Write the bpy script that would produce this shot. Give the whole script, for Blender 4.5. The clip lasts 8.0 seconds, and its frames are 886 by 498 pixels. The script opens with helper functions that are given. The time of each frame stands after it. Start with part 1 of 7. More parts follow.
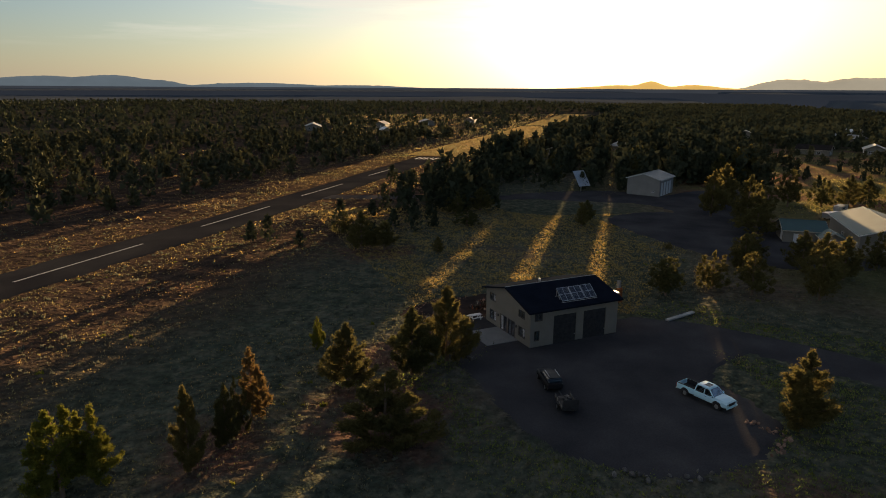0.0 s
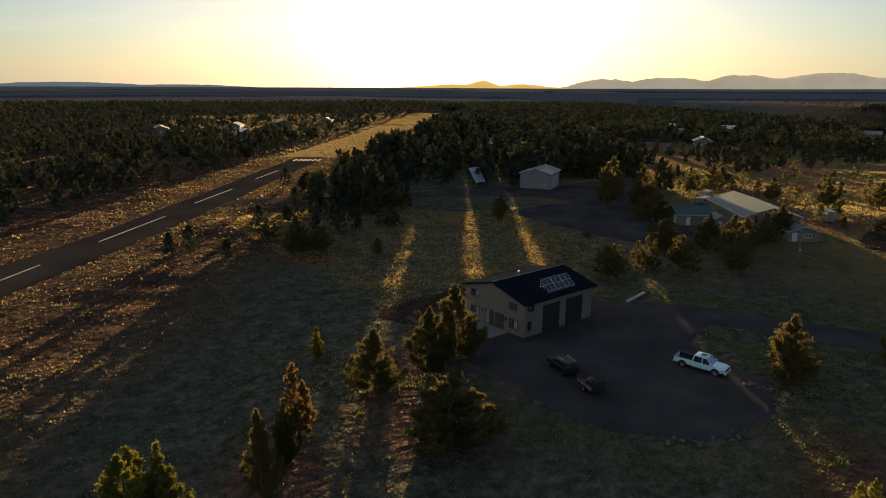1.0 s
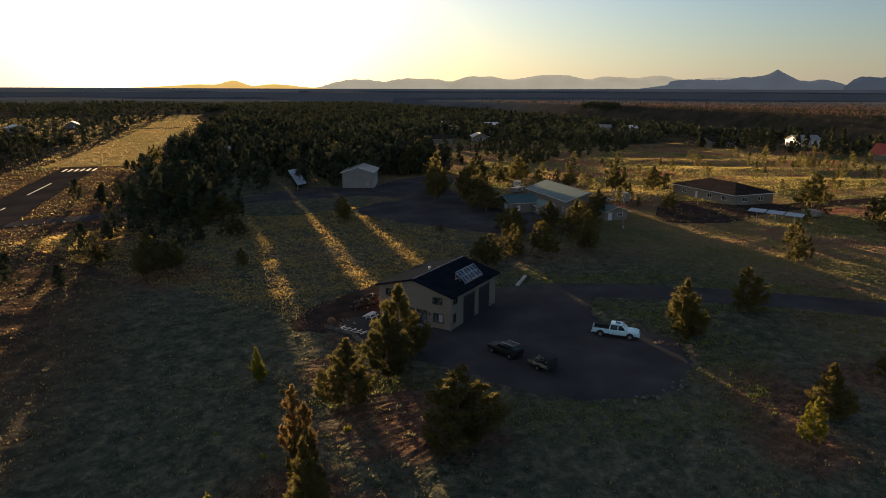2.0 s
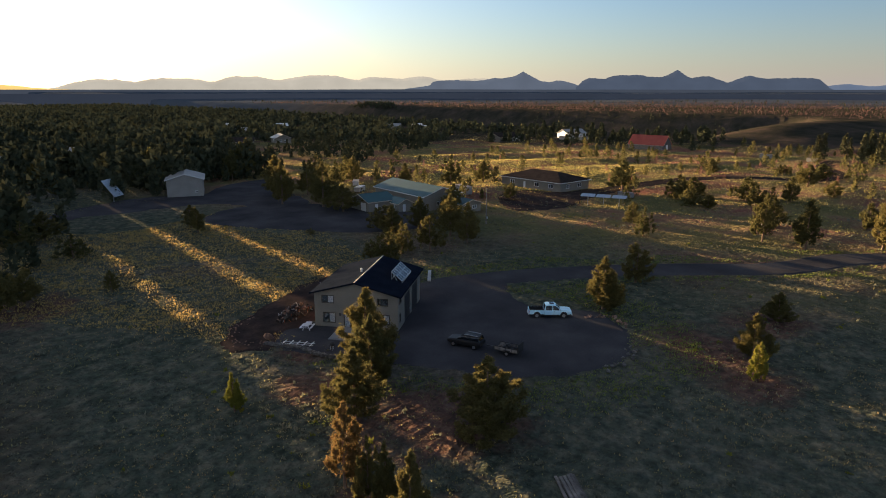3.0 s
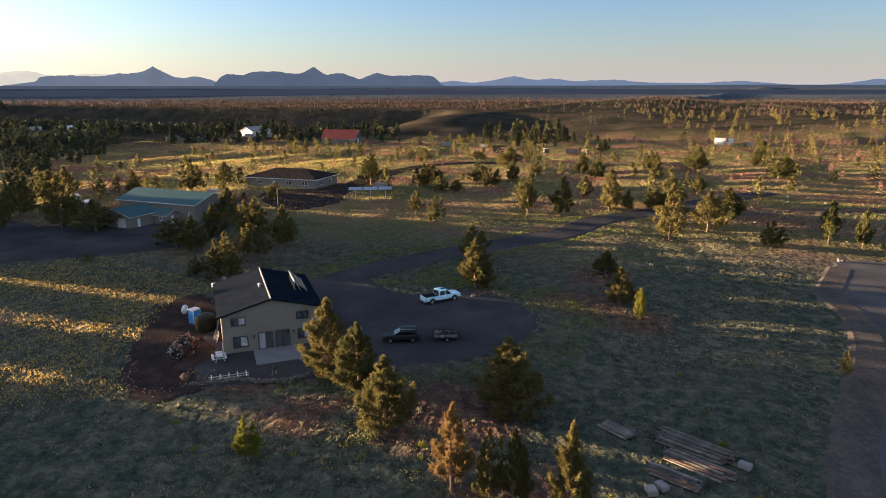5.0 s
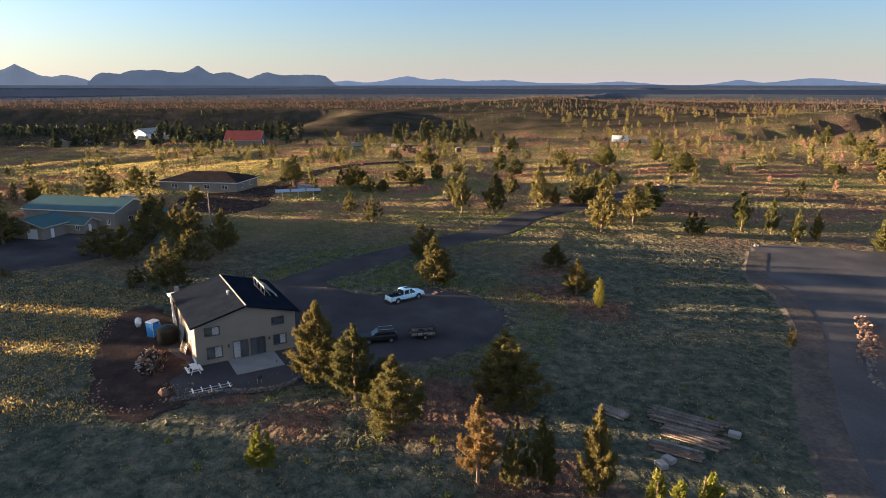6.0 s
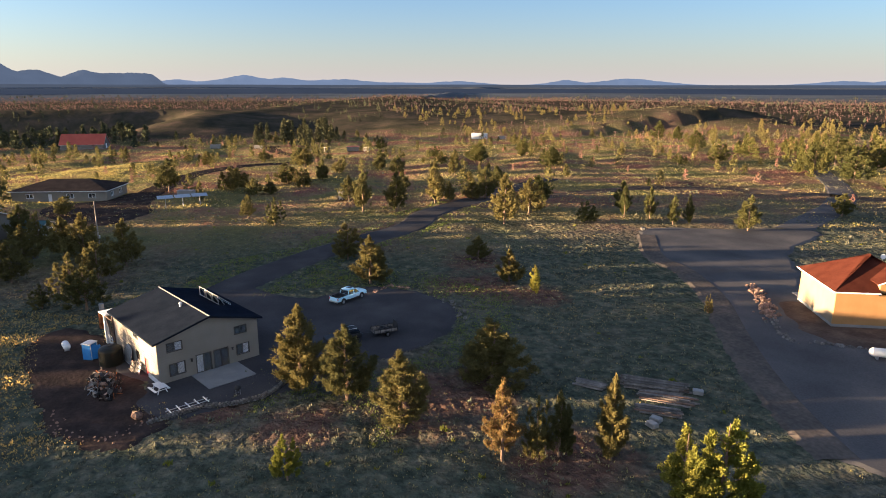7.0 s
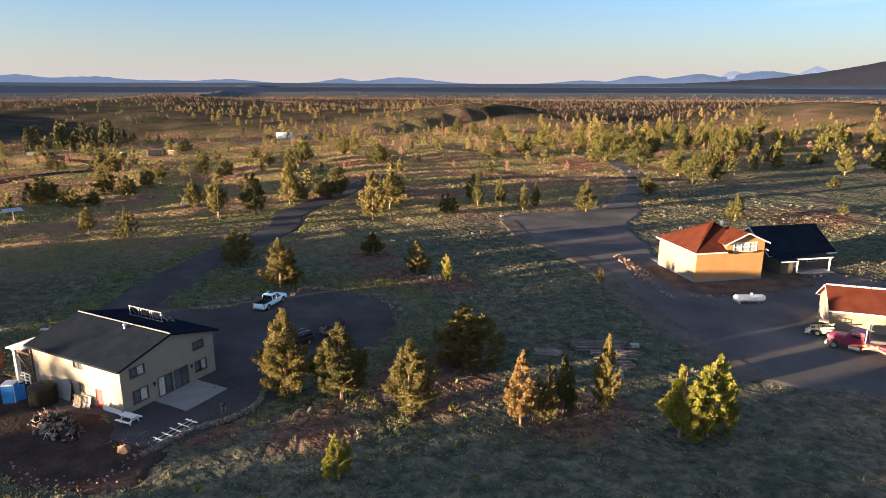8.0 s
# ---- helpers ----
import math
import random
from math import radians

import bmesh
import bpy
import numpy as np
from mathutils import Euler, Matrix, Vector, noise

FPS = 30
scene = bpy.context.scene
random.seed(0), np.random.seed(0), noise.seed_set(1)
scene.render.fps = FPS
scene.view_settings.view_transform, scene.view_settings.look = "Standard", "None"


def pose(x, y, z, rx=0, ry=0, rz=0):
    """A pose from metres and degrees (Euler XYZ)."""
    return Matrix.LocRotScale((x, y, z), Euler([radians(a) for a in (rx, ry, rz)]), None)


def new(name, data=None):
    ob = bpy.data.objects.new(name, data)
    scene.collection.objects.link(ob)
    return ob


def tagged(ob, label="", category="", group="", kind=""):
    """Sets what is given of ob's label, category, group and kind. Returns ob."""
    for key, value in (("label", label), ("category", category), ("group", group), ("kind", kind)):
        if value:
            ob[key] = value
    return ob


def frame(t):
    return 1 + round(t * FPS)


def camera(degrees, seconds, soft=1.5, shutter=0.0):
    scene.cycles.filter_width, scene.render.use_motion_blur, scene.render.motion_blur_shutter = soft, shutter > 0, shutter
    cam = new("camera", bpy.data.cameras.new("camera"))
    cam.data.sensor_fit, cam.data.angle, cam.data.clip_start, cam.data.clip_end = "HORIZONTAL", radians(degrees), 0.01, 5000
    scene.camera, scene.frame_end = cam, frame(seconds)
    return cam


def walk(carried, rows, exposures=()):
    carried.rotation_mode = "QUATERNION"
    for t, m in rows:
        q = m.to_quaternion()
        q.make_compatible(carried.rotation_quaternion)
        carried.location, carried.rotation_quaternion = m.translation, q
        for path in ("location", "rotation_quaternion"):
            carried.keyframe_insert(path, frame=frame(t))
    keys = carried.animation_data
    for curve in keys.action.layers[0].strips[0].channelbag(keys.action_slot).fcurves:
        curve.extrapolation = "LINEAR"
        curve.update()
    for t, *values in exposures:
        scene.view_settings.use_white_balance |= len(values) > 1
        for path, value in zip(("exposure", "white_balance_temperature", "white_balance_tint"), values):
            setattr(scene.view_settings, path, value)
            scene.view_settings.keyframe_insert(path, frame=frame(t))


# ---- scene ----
cam = camera(69.0, 8.0, soft=0.95)
METRES, EYE, TILT, LEAN, TURN = 140.97, 33.0, 0.0, 0.0, 0.0
ROWS = [
    (0.0, 0.0, 0.0, 0.0, 0.07, -13.98, -0.28),
    (0.5, -0.0629, 0.0016, 0.0003, -5.09, -13.97, -0.21),
    (1.0, -0.137, 0.013, 0.0002, -14.07, -13.99, -0.2),
    (1.5, -0.207, 0.0369, -0.0002, -25.06, -13.98, -0.19),
    (3.0, -0.381, 0.1861, -0.0055, -55.27, -13.84, -0.03),
    (3.5, -0.4209, 0.2537, -0.0051, -66.39, -13.95, 0.07),
    (4.0, -0.4465, 0.3201, -0.005, -75.42, -14.05, 0.12),
    (4.5, -0.4602, 0.3693, -0.0048, -81.4, -14.13, 0.13),
    (6.0, -0.4728, 0.4764, -0.005, -95.22, -14.19, 0.01),
    (6.5, -0.4722, 0.5226, -0.005, -101.48, -14.21, -0.04),
    (7.0, -0.4659, 0.5771, -0.0052, -108.93, -14.24, -0.07),
    (7.5, -0.4498, 0.6415, -0.005, -117.74, -14.3, -0.1),
    (8.0, -0.4187, 0.7162, -0.0052, -128.32, -14.34, -0.17),
]
EXPOSURES = [(0.0, 2.5, 6500, 14), (1.7, 2.53, 6300, 14), (3.0, 3.1, 5800, 16), (4.5, 3.48, 5600, 17), (6.5, 3.66, 5500, 17), (8.0, 3.73, 5500, 18)]
walk(cam, [(t, pose(0, 0, EYE, TILT, LEAN, TURN) @ pose(METRES * x, METRES * y, METRES * z, 90 + pitch, roll, yaw)) for t, x, y, z, yaw, pitch, roll in ROWS], EXPOSURES)

# ---- light: a low sun beyond the runway ----
SUN_AZ, SUN_EL = 15.0, 3.4
sun_way = Vector((math.sin(radians(SUN_AZ)) * math.cos(radians(SUN_EL)), math.cos(radians(SUN_AZ)) * math.cos(radians(SUN_EL)), math.sin(radians(SUN_EL))))
sun = new("sun", bpy.data.lights.new("sun", "SUN"))
sun.data.energy, sun.data.angle, sun.data.color = 4.4, radians(0.6), (1.0, 0.65, 0.30)
sun.matrix_basis = Matrix.Translation((0, 0, 200)) @ (-sun_way).to_track_quat("-Z", "Y").to_matrix().to_4x4()
world = bpy.data.worlds.new("dusk_sky")
scene.world = world
world.use_nodes = True
wn, wl = world.node_tree.nodes, world.node_tree.links
wn.clear()
w_out = wn.new("ShaderNodeOutputWorld")
w_bg = wn.new("ShaderNodeBackground")
sky = wn.new("ShaderNodeTexSky")
sky.sky_type, sky.sun_disc = "NISHITA", False
sky.sun_elevation, sky.sun_rotation = radians(SUN_EL), radians(SUN_AZ)
sky.air_density, sky.dust_density, sky.ozone_density, sky.altitude = 1.0, 1.1, 2.8, 900
w_bg.inputs["Strength"].default_value = 0.032


def w_math(op, a, b=None, c=None):
    """A math node of the sky; sockets are linked, numbers are set."""
    m = wn.new("ShaderNodeMath")
    m.operation = op
    for k, v in enumerate((a, b, c)):
        if v is None:
            continue
        if isinstance(v, (int, float)):
            m.inputs[k].default_value = v
        else:
            wl.new(v, m.inputs[k])
    return m.outputs[0]


def w_mix(fac, a, b, blend="MIX"):
    m = wn.new("ShaderNodeMix")
    m.data_type, m.blend_type = "RGBA", blend
    for k, v in ((0, fac), (6, a), (7, b)):
        if isinstance(v, (int, float)):
            m.inputs[k].default_value = v
        elif isinstance(v, tuple):
            m.inputs[k].default_value = (*v, 1)
        else:
            wl.new(v, m.inputs[k])
    return m.outputs[2]


w_tex = wn.new("ShaderNodeTexCoord")
w_sep = wn.new("ShaderNodeSeparateXYZ")
wl.new(w_tex.outputs["Generated"], w_sep.inputs[0])
w_up = w_math("MAXIMUM", w_sep.outputs["Z"], 0.0)
# thin evening haze: pale, thicker towards the horizon
w_haze = w_math("MULTIPLY_ADD", w_math("POWER", w_math("SUBTRACT", 1.0, w_up), 14.0), 0.70, 0.06)
w_col = w_mix(w_haze, sky.outputs[0], (2.0, 1.74, 1.52))
# bright air round the sun
w_dot = wn.new("ShaderNodeVectorMath")
w_dot.operation = "DOT_PRODUCT"
wl.new(w_tex.outputs["Generated"], w_dot.inputs[0])
w_dot.inputs[1].default_value = tuple(sun_way)
w_near = w_math("MAXIMUM", w_dot.outputs["Value"], 0.0)
w_glow = w_math("MULTIPLY_ADD", w_math("POWER", w_near, 6.0), 2.6, w_math("MULTIPLY", w_math("POWER", w_near, 55.0), 6.0))
w_aur = wn.new("ShaderNodeVectorMath")
w_aur.operation = "SCALE"
w_aur.inputs[0].default_value = (0.9, 0.79, 0.5)
wl.new(w_glow, w_aur.inputs["Scale"])
w_col = w_mix(1.0, w_col, w_aur.outputs[0], "ADD")
w_wide = wn.new("ShaderNodeVectorMath")
w_wide.operation = "SCALE"
w_wide.inputs[0].default_value = (0.8, 0.78, 0.38)
wl.new(w_math("MULTIPLY", w_math("POWER", w_near, 2.2), w_math("POWER", w_math("SUBTRACT", 1.0, w_up), 5.0)), w_wide.inputs["Scale"])
w_col = w_mix(1.0, w_col, w_wide.outputs[0], "ADD")
# streaks of cirrus, drawn out along the horizon
w_map = wn.new("ShaderNodeMapping")
w_map.inputs["Scale"].default_value = (2.2, 1.0, 26.0)
w_map.inputs["Rotation"].default_value = (0.0, radians(3), radians(20))
wl.new(w_tex.outputs["Generated"], w_map.inputs["Vector"])
w_cir = wn.new("ShaderNodeTexNoise")
w_cir.inputs["Scale"].default_value, w_cir.inputs["Detail"].default_value, w_cir.inputs["Roughness"].default_value = 1.6, 5, 0.6
wl.new(w_map.outputs[0], w_cir.inputs["Vector"])
w_thin = w_math("MULTIPLY", w_math("MAXIMUM", w_math("SUBTRACT", w_cir.outputs["Fac"], 0.48), 0.0), 8.0)
w_west = w_math("MAXIMUM", w_math("SUBTRACT", 0.45, w_math("MULTIPLY", w_sep.outputs["X"], 1.0)), 0.0)
w_high = w_math("MINIMUM", w_math("MULTIPLY", w_math("MAXIMUM", w_math("SUBTRACT", w_up, 0.05), 0.0), 12.0), 1.0)
w_cover = w_math("MINIMUM", w_math("MULTIPLY", w_math("MULTIPLY", w_thin, w_west), w_high), 0.7)
w_col = w_mix(w_cover, w_col, (5.0, 4.7, 3.9))
wl.new(w_col, w_bg.inputs[0])
wl.new(w_bg.outputs[0], w_out.inputs[0])


# ---- materials ----
def rgba(c):
    return (*c, 1.0)


def mat(name, colours, scale=1.0, rough=0.85, metal=0.0, bump=0.0, fine=0.0, spots=0.0, random_tint=0.0, coords="Object"):
    """A surface whose colour drifts between the given colours at one scale, with finer grain and relief over it."""
    m = bpy.data.materials.new(name)
    m.use_nodes = True
    n, l = m.node_tree.nodes, m.node_tree.links
    bsdf = n["Principled BSDF"]
    bsdf.inputs["Roughness"].default_value = rough
    bsdf.inputs["Metallic"].default_value = metal
    bsdf.inputs["Specular IOR Level"].default_value = 0.0 if rough > 0.8 else 0.2 if rough > 0.45 else 0.5
    tex = n.new("ShaderNodeTexCoord")
    big = n.new("ShaderNodeTexNoise")
    big.inputs["Scale"].default_value, big.inputs["Detail"].default_value = scale, 6
    l.new(tex.outputs[coords], big.inputs["Vector"])
    ramp = n.new("ShaderNodeValToRGB")
    el = ramp.color_ramp.elements
    for i, c in enumerate(colours):
        pos = 0.32 + 0.36 * i / max(1, len(colours) - 1)
        e = el[i] if i < 2 else el.new(pos)
        e.position, e.color = pos, rgba(c)
    if len(colours) == 1:
        el[1].color = rgba(colours[0])
    l.new(big.outputs["Fac"], ramp.inputs["Fac"])
    col = ramp.outputs["Color"]
    grain = n.new("ShaderNodeTexNoise")
    grain.inputs["Scale"].default_value, grain.inputs["Detail"].default_value = (fine or scale * 12), 4
    l.new(tex.outputs[coords], grain.inputs["Vector"])
    mapr = n.new("ShaderNodeMapRange")
    mapr.inputs["To Min"].default_value, mapr.inputs["To Max"].default_value = 1.0 - spots, 1.0 + spots
    l.new(grain.outputs["Fac"], mapr.inputs["Value"])
    mul = n.new("ShaderNodeVectorMath")
    mul.operation = "SCALE"
    l.new(col, mul.inputs[0])
    l.new(mapr.outputs[0], mul.inputs["Scale"])
    col = mul.outputs[0]
    if random_tint:
        info = n.new("ShaderNodeObjectInfo")
        mr = n.new("ShaderNodeMapRange")
        mr.inputs["To Min"].default_value, mr.inputs["To Max"].default_value = 1.0 - random_tint, 1.0 + random_tint
        l.new(info.outputs["Random"], mr.inputs["Value"])
        m2 = n.new("ShaderNodeVectorMath")
        m2.operation = "SCALE"
        l.new(col, m2.inputs[0])
        l.new(mr.outputs[0], m2.inputs["Scale"])
        col = m2.outputs[0]
    l.new(col, bsdf.inputs["Base Color"])
    if bump:
        b = n.new("ShaderNodeBump")
        b.inputs["Strength"].default_value, b.inputs["Distance"].default_value = 0.8, bump
        l.new(grain.outputs["Fac"], b.inputs["Height"])
        l.new(b.outputs[0], bsdf.inputs["Normal"])
    return m


def leaf_mat(name, a, b, passing=0.3):
    """Foliage: a matt leaf that lets some light through, each spray a little different."""
    m = bpy.data.materials.new(name)
    m.use_nodes = True
    n, l = m.node_tree.nodes, m.node_tree.links
    n.clear()
    out = n.new("ShaderNodeOutputMaterial")
    geo = n.new("ShaderNodeNewGeometry")
    info = n.new("ShaderNodeObjectInfo")
    ramp = n.new("ShaderNodeValToRGB")
    ramp.color_ramp.elements[0].color, ramp.color_ramp.elements[1].color = rgba(a), rgba(b)
    add = n.new("ShaderNodeMath")
    add.operation = "MULTIPLY_ADD"
    l.new(info.outputs["Random"], add.inputs[0])
    add.inputs[1].default_value = 0.5
    half = n.new("ShaderNodeMath")
    half.operation = "MULTIPLY"
    half.inputs[1].default_value = 0.5
    l.new(geo.outputs["Random Per Island"], half.inputs[0])
    l.new(half.outputs[0], add.inputs[2])
    l.new(add.outputs[0], ramp.inputs["Fac"])
    dif, tra, mix = n.new("ShaderNodeBsdfDiffuse"), n.new("ShaderNodeBsdfTranslucent"), n.new("ShaderNodeMixShader")
    mix.inputs[0].default_value = passing
    l.new(ramp.outputs[0], dif.inputs[0])
    l.new(ramp.outputs[0], tra.inputs[0])
    l.new(dif.outputs[0], mix.inputs[1])
    l.new(tra.outputs[0], mix.inputs[2])
    l.new(mix.outputs[0], out.inputs[0])
    return m


M_GRAVEL = mat("dark_cinder_gravel", [(0.036, 0.036, 0.039), (0.05, 0.049, 0.052), (0.068, 0.066, 0.067)], 0.12, 0.9, fine=7.0, spots=0.35)
M_GRAVEL_PALE = mat("worn_grey_gravel", [(0.058, 0.058, 0.061), (0.078, 0.077, 0.079), (0.11, 0.103, 0.099)], 0.10, 0.9, fine=5.0, spots=0.3)
M_ASPHALT = mat("runway_asphalt", [(0.024, 0.024, 0.026), (0.04, 0.039, 0.039)], 0.08, 0.9, fine=6.0, spots=0.25)
M_SHOULDER = mat("trampled_tan_dirt", [(0.06, 0.056, 0.052), (0.082, 0.073, 0.065), (0.11, 0.093, 0.079)], 0.25, 1.0, bump=0.05, fine=2.0, spots=0.4)
M_SOIL = mat("red_brown_soil", [(0.025, 0.021, 0.02), (0.037, 0.029, 0.026), (0.055, 0.041, 0.035)], 0.35, 1.0, bump=0.08, fine=2.5, spots=0.4)
M_STRAW = mat("mown_dry_grass", [(0.20, 0.14, 0.06), (0.34, 0.25, 0.10)], 0.12, 1.0, bump=0.5, fine=1.2, spots=0.35)
M_PAINT = mat("worn_white_paint", [(0.26, 0.26, 0.25), (0.38, 0.38, 0.36)], 0.8, 0.7, spots=0.2)
M_STUCCO = mat("beige_siding", [(0.18, 0.165, 0.138), (0.205, 0.188, 0.16)], 0.5, 0.8, bump=0.01, fine=14, spots=0.06)
M_BRONZE = mat("dark_bronze_frame", [(0.03, 0.026, 0.022), (0.05, 0.044, 0.038)], 1.0, 0.5)
M_TRIM = mat("beige_trim", [(0.42, 0.36, 0.29), (0.48, 0.42, 0.34)], 1.0, 0.7)
M_SHINGLE = mat("dark_shingles", [(0.0075, 0.0105, 0.0172), (0.0115, 0.0152, 0.0245)], 0.6, 0.6, bump=0.015, fine=5, spots=0.3)
M_SHINGLE.node_tree.nodes["Principled BSDF"].inputs["Specular IOR Level"].default_value = 0.0
M_RUST = mat("rust_red_shingles", [(0.040, 0.0125, 0.0085), (0.058, 0.019, 0.0125)], 0.6, 0.85, bump=0.015, fine=5, spots=0.25)
M_OCHRE = mat("ochre_siding", [(0.27, 0.15, 0.058), (0.31, 0.175, 0.073)], 0.5, 0.8, spots=0.06)
M_CREAM = mat("cream_siding", [(0.155, 0.13, 0.094), (0.18, 0.15, 0.11)], 0.5, 0.8, spots=0.06)
# wing siding: a darker olive-brown puts the shade on it into the colour
M_WING_SHADE = mat("siding_darkened_for_shade", [(0.085, 0.075, 0.052), (0.105, 0.09, 0.065)], 0.5, 0.8, spots=0.08)
M_BROWNSOIL = mat("brown_soil", [(0.05, 0.04, 0.034), (0.075, 0.058, 0.047), (0.10, 0.078, 0.062)], 0.35, 1.0, bump=0.06, fine=2.5, spots=0.35)
M_WHITE = mat("white_paint", [(0.55, 0.56, 0.57), (0.62, 0.62, 0.62)], 0.7, 0.5, spots=0.05)
M_METAL = mat("pale_metal_siding", [(0.21, 0.205, 0.195), (0.25, 0.245, 0.235)], 0.4, 0.5, spots=0.06)
M_GREENROOF = mat("green_metal_roof", [(0.022, 0.06, 0.062), (0.028, 0.075, 0.076)], 0.3, 0.5, spots=0.08)
M_BROWNROOF = mat("brown_shingles", [(0.026, 0.022, 0.021), (0.04, 0.033, 0.03)], 0.5, 0.9, spots=0.25)
M_REDROOF = mat("red_metal_roof", [(0.30, 0.06, 0.04), (0.36, 0.08, 0.05)], 0.3, 0.6, spots=0.1)
M_CONCRETE = mat("concrete", [(0.17, 0.172, 0.175), (0.215, 0.215, 0.21)], 0.6, 0.9, bump=0.004, fine=8, spots=0.1)
M_STONE = mat("grey_basalt_stone", [(0.09, 0.087, 0.083), (0.165, 0.155, 0.145)], 1.2, 0.95, bump=0.03, spots=0.2, random_tint=0.35)
M_REDSTONE = mat("reddish_lava_stone", [(0.13, 0.085, 0.068), (0.24, 0.165, 0.125)], 1.2, 0.95, bump=0.03, spots=0.2, random_tint=0.35)
M_BARK = mat("bark", [(0.13, 0.09, 0.065), (0.22, 0.16, 0.12)], 3.0, 0.95, bump=0.02, spots=0.3)
M_WOOD = mat("weathered_wood", [(0.095, 0.086, 0.078), (0.20, 0.18, 0.16)], 1.5, 0.9, spots=0.3, random_tint=0.4)
M_REDWOOD = mat("red_stained_wood", [(0.10, 0.066, 0.05), (0.16, 0.11, 0.082)], 1.5, 0.8, spots=0.2, random_tint=0.25)
M_TYRE = mat("black_rubber", [(0.015, 0.015, 0.015), (0.03, 0.03, 0.03)], 2.0, 0.9)
M_RIM = mat("alloy_rim", [(0.35, 0.35, 0.36), (0.5, 0.5, 0.5)], 2.0, 0.35, metal=0.9)
M_STEEL = mat("galvanised_steel", [(0.4, 0.41, 0.42), (0.55, 0.55, 0.55)], 2.0, 0.4, metal=0.7)
# white paint with the blue of the skylight put into its colour
M_CARWHITE = mat("sky_tinted_white_paint", [(0.48, 0.74, 0.86), (0.54, 0.79, 0.9)], 0.5, 0.25)
M_CARBLACK = mat("black_car_paint", [(0.012, 0.012, 0.014), (0.02, 0.02, 0.02)], 0.5, 0.5)
M_MAROON = mat("magenta_red_truck_paint", [(0.13, 0.012, 0.035), (0.17, 0.018, 0.045)], 0.5, 0.3)
M_ORANGE = mat("orange_red_paint", [(0.75, 0.12, 0.04), (0.85, 0.16, 0.06)], 0.5, 0.4)
M_YELLOW = mat("pale_yellow_machine_paint", [(0.45, 0.37, 0.19), (0.52, 0.43, 0.23)], 0.5, 0.4)
M_DARKPLASTIC = mat("dark_plastic", [(0.02, 0.02, 0.022), (0.04, 0.04, 0.042)], 2.0, 0.6)
M_BLUE = mat("blue_plastic", [(0.03, 0.16, 0.42), (0.045, 0.21, 0.5)], 0.8, 0.5)
M_OLIVE = mat("dark_olive_plastic_tank", [(0.012, 0.012, 0.008), (0.02, 0.019, 0.012)], 0.5, 0.5)
M_RUSTSTEEL = mat("rusted_steel", [(0.16, 0.055, 0.022), (0.30, 0.11, 0.045)], 1.6, 0.9, bump=0.01, fine=9, spots=0.4)
M_REDDOOR = mat("red_door_paint", [(0.42, 0.03, 0.03), (0.5, 0.05, 0.04)], 1.0, 0.5)
M_LEAF = leaf_mat("juniper_leaf", (0.06, 0.066, 0.028), (0.155, 0.128, 0.045))
M_LEAF_BRIGHT = leaf_mat("yellow_green_leaf", (0.11, 0.125, 0.022), (0.23, 0.21, 0.04))
M_LEAF_RUST = leaf_mat("rusty_leaf", (0.11, 0.10, 0.035), (0.27, 0.14, 0.065))
M_FARLEAF = leaf_mat("far_wood_leaf", (0.040, 0.050, 0.033), (0.08, 0.08, 0.043), 0.06)
M_LEAF_GOLD = leaf_mat("golden_green_leaf", (0.042, 0.052, 0.02), (0.12, 0.108, 0.036))
M_SHRUB_RED = leaf_mat("reddish_shrub_twigs", (0.078, 0.052, 0.048), (0.135, 0.087, 0.077))
M_LEAF_GROVE = leaf_mat("sunlit_grove_leaf", (0.055, 0.062, 0.02), (0.13, 0.11, 0.032))
M_SHRUB_PINK = leaf_mat("rosy_bare_twigs", (0.15, 0.085, 0.07), (0.27, 0.15, 0.11))


def grass_mat():
    """Grass blades: olive, straw and rust in wide patches, each blade a little different."""
    m = leaf_mat("grass_blades", (0.10, 0.118, 0.066), (0.31, 0.255, 0.11), 0.45)
    n, l = m.node_tree.nodes, m.node_tree.links
    ramp = [x for x in n if x.bl_idname == "ShaderNodeValToRGB"][0]
    tex, no, r2, mx = n.new("ShaderNodeTexCoord"), n.new("ShaderNodeTexNoise"), n.new("ShaderNodeValToRGB"), n.new("ShaderNodeMix")
    no.inputs["Scale"].default_value, no.inputs["Detail"].default_value = 0.035, 4
    l.new(tex.outputs["Object"], no.inputs["Vector"])
    e = r2.color_ramp.elements
    for k, (p, c) in enumerate(((0.36, (0.10, 0.125, 0.06)), (0.48, (0.225, 0.205, 0.095)), (0.58, (0.30, 0.21, 0.105)), (0.68, (0.27, 0.14, 0.08)))):
        q = e[k] if k < 2 else e.new(p)
        q.position, q.color = p, rgba(c)
    l.new(no.outputs["Fac"], r2.inputs["Fac"])
    mx.data_type = "RGBA"
    mx.inputs[0].default_value = 0.6
    l.new(ramp.outputs[0], mx.inputs[6])
    l.new(r2.outputs[0], mx.inputs[7])
    for x in n:
        if x.bl_idname in ("ShaderNodeBsdfDiffuse", "ShaderNodeBsdfTranslucent"):
            l.new(mx.outputs[2], x.inputs[0])
    return m


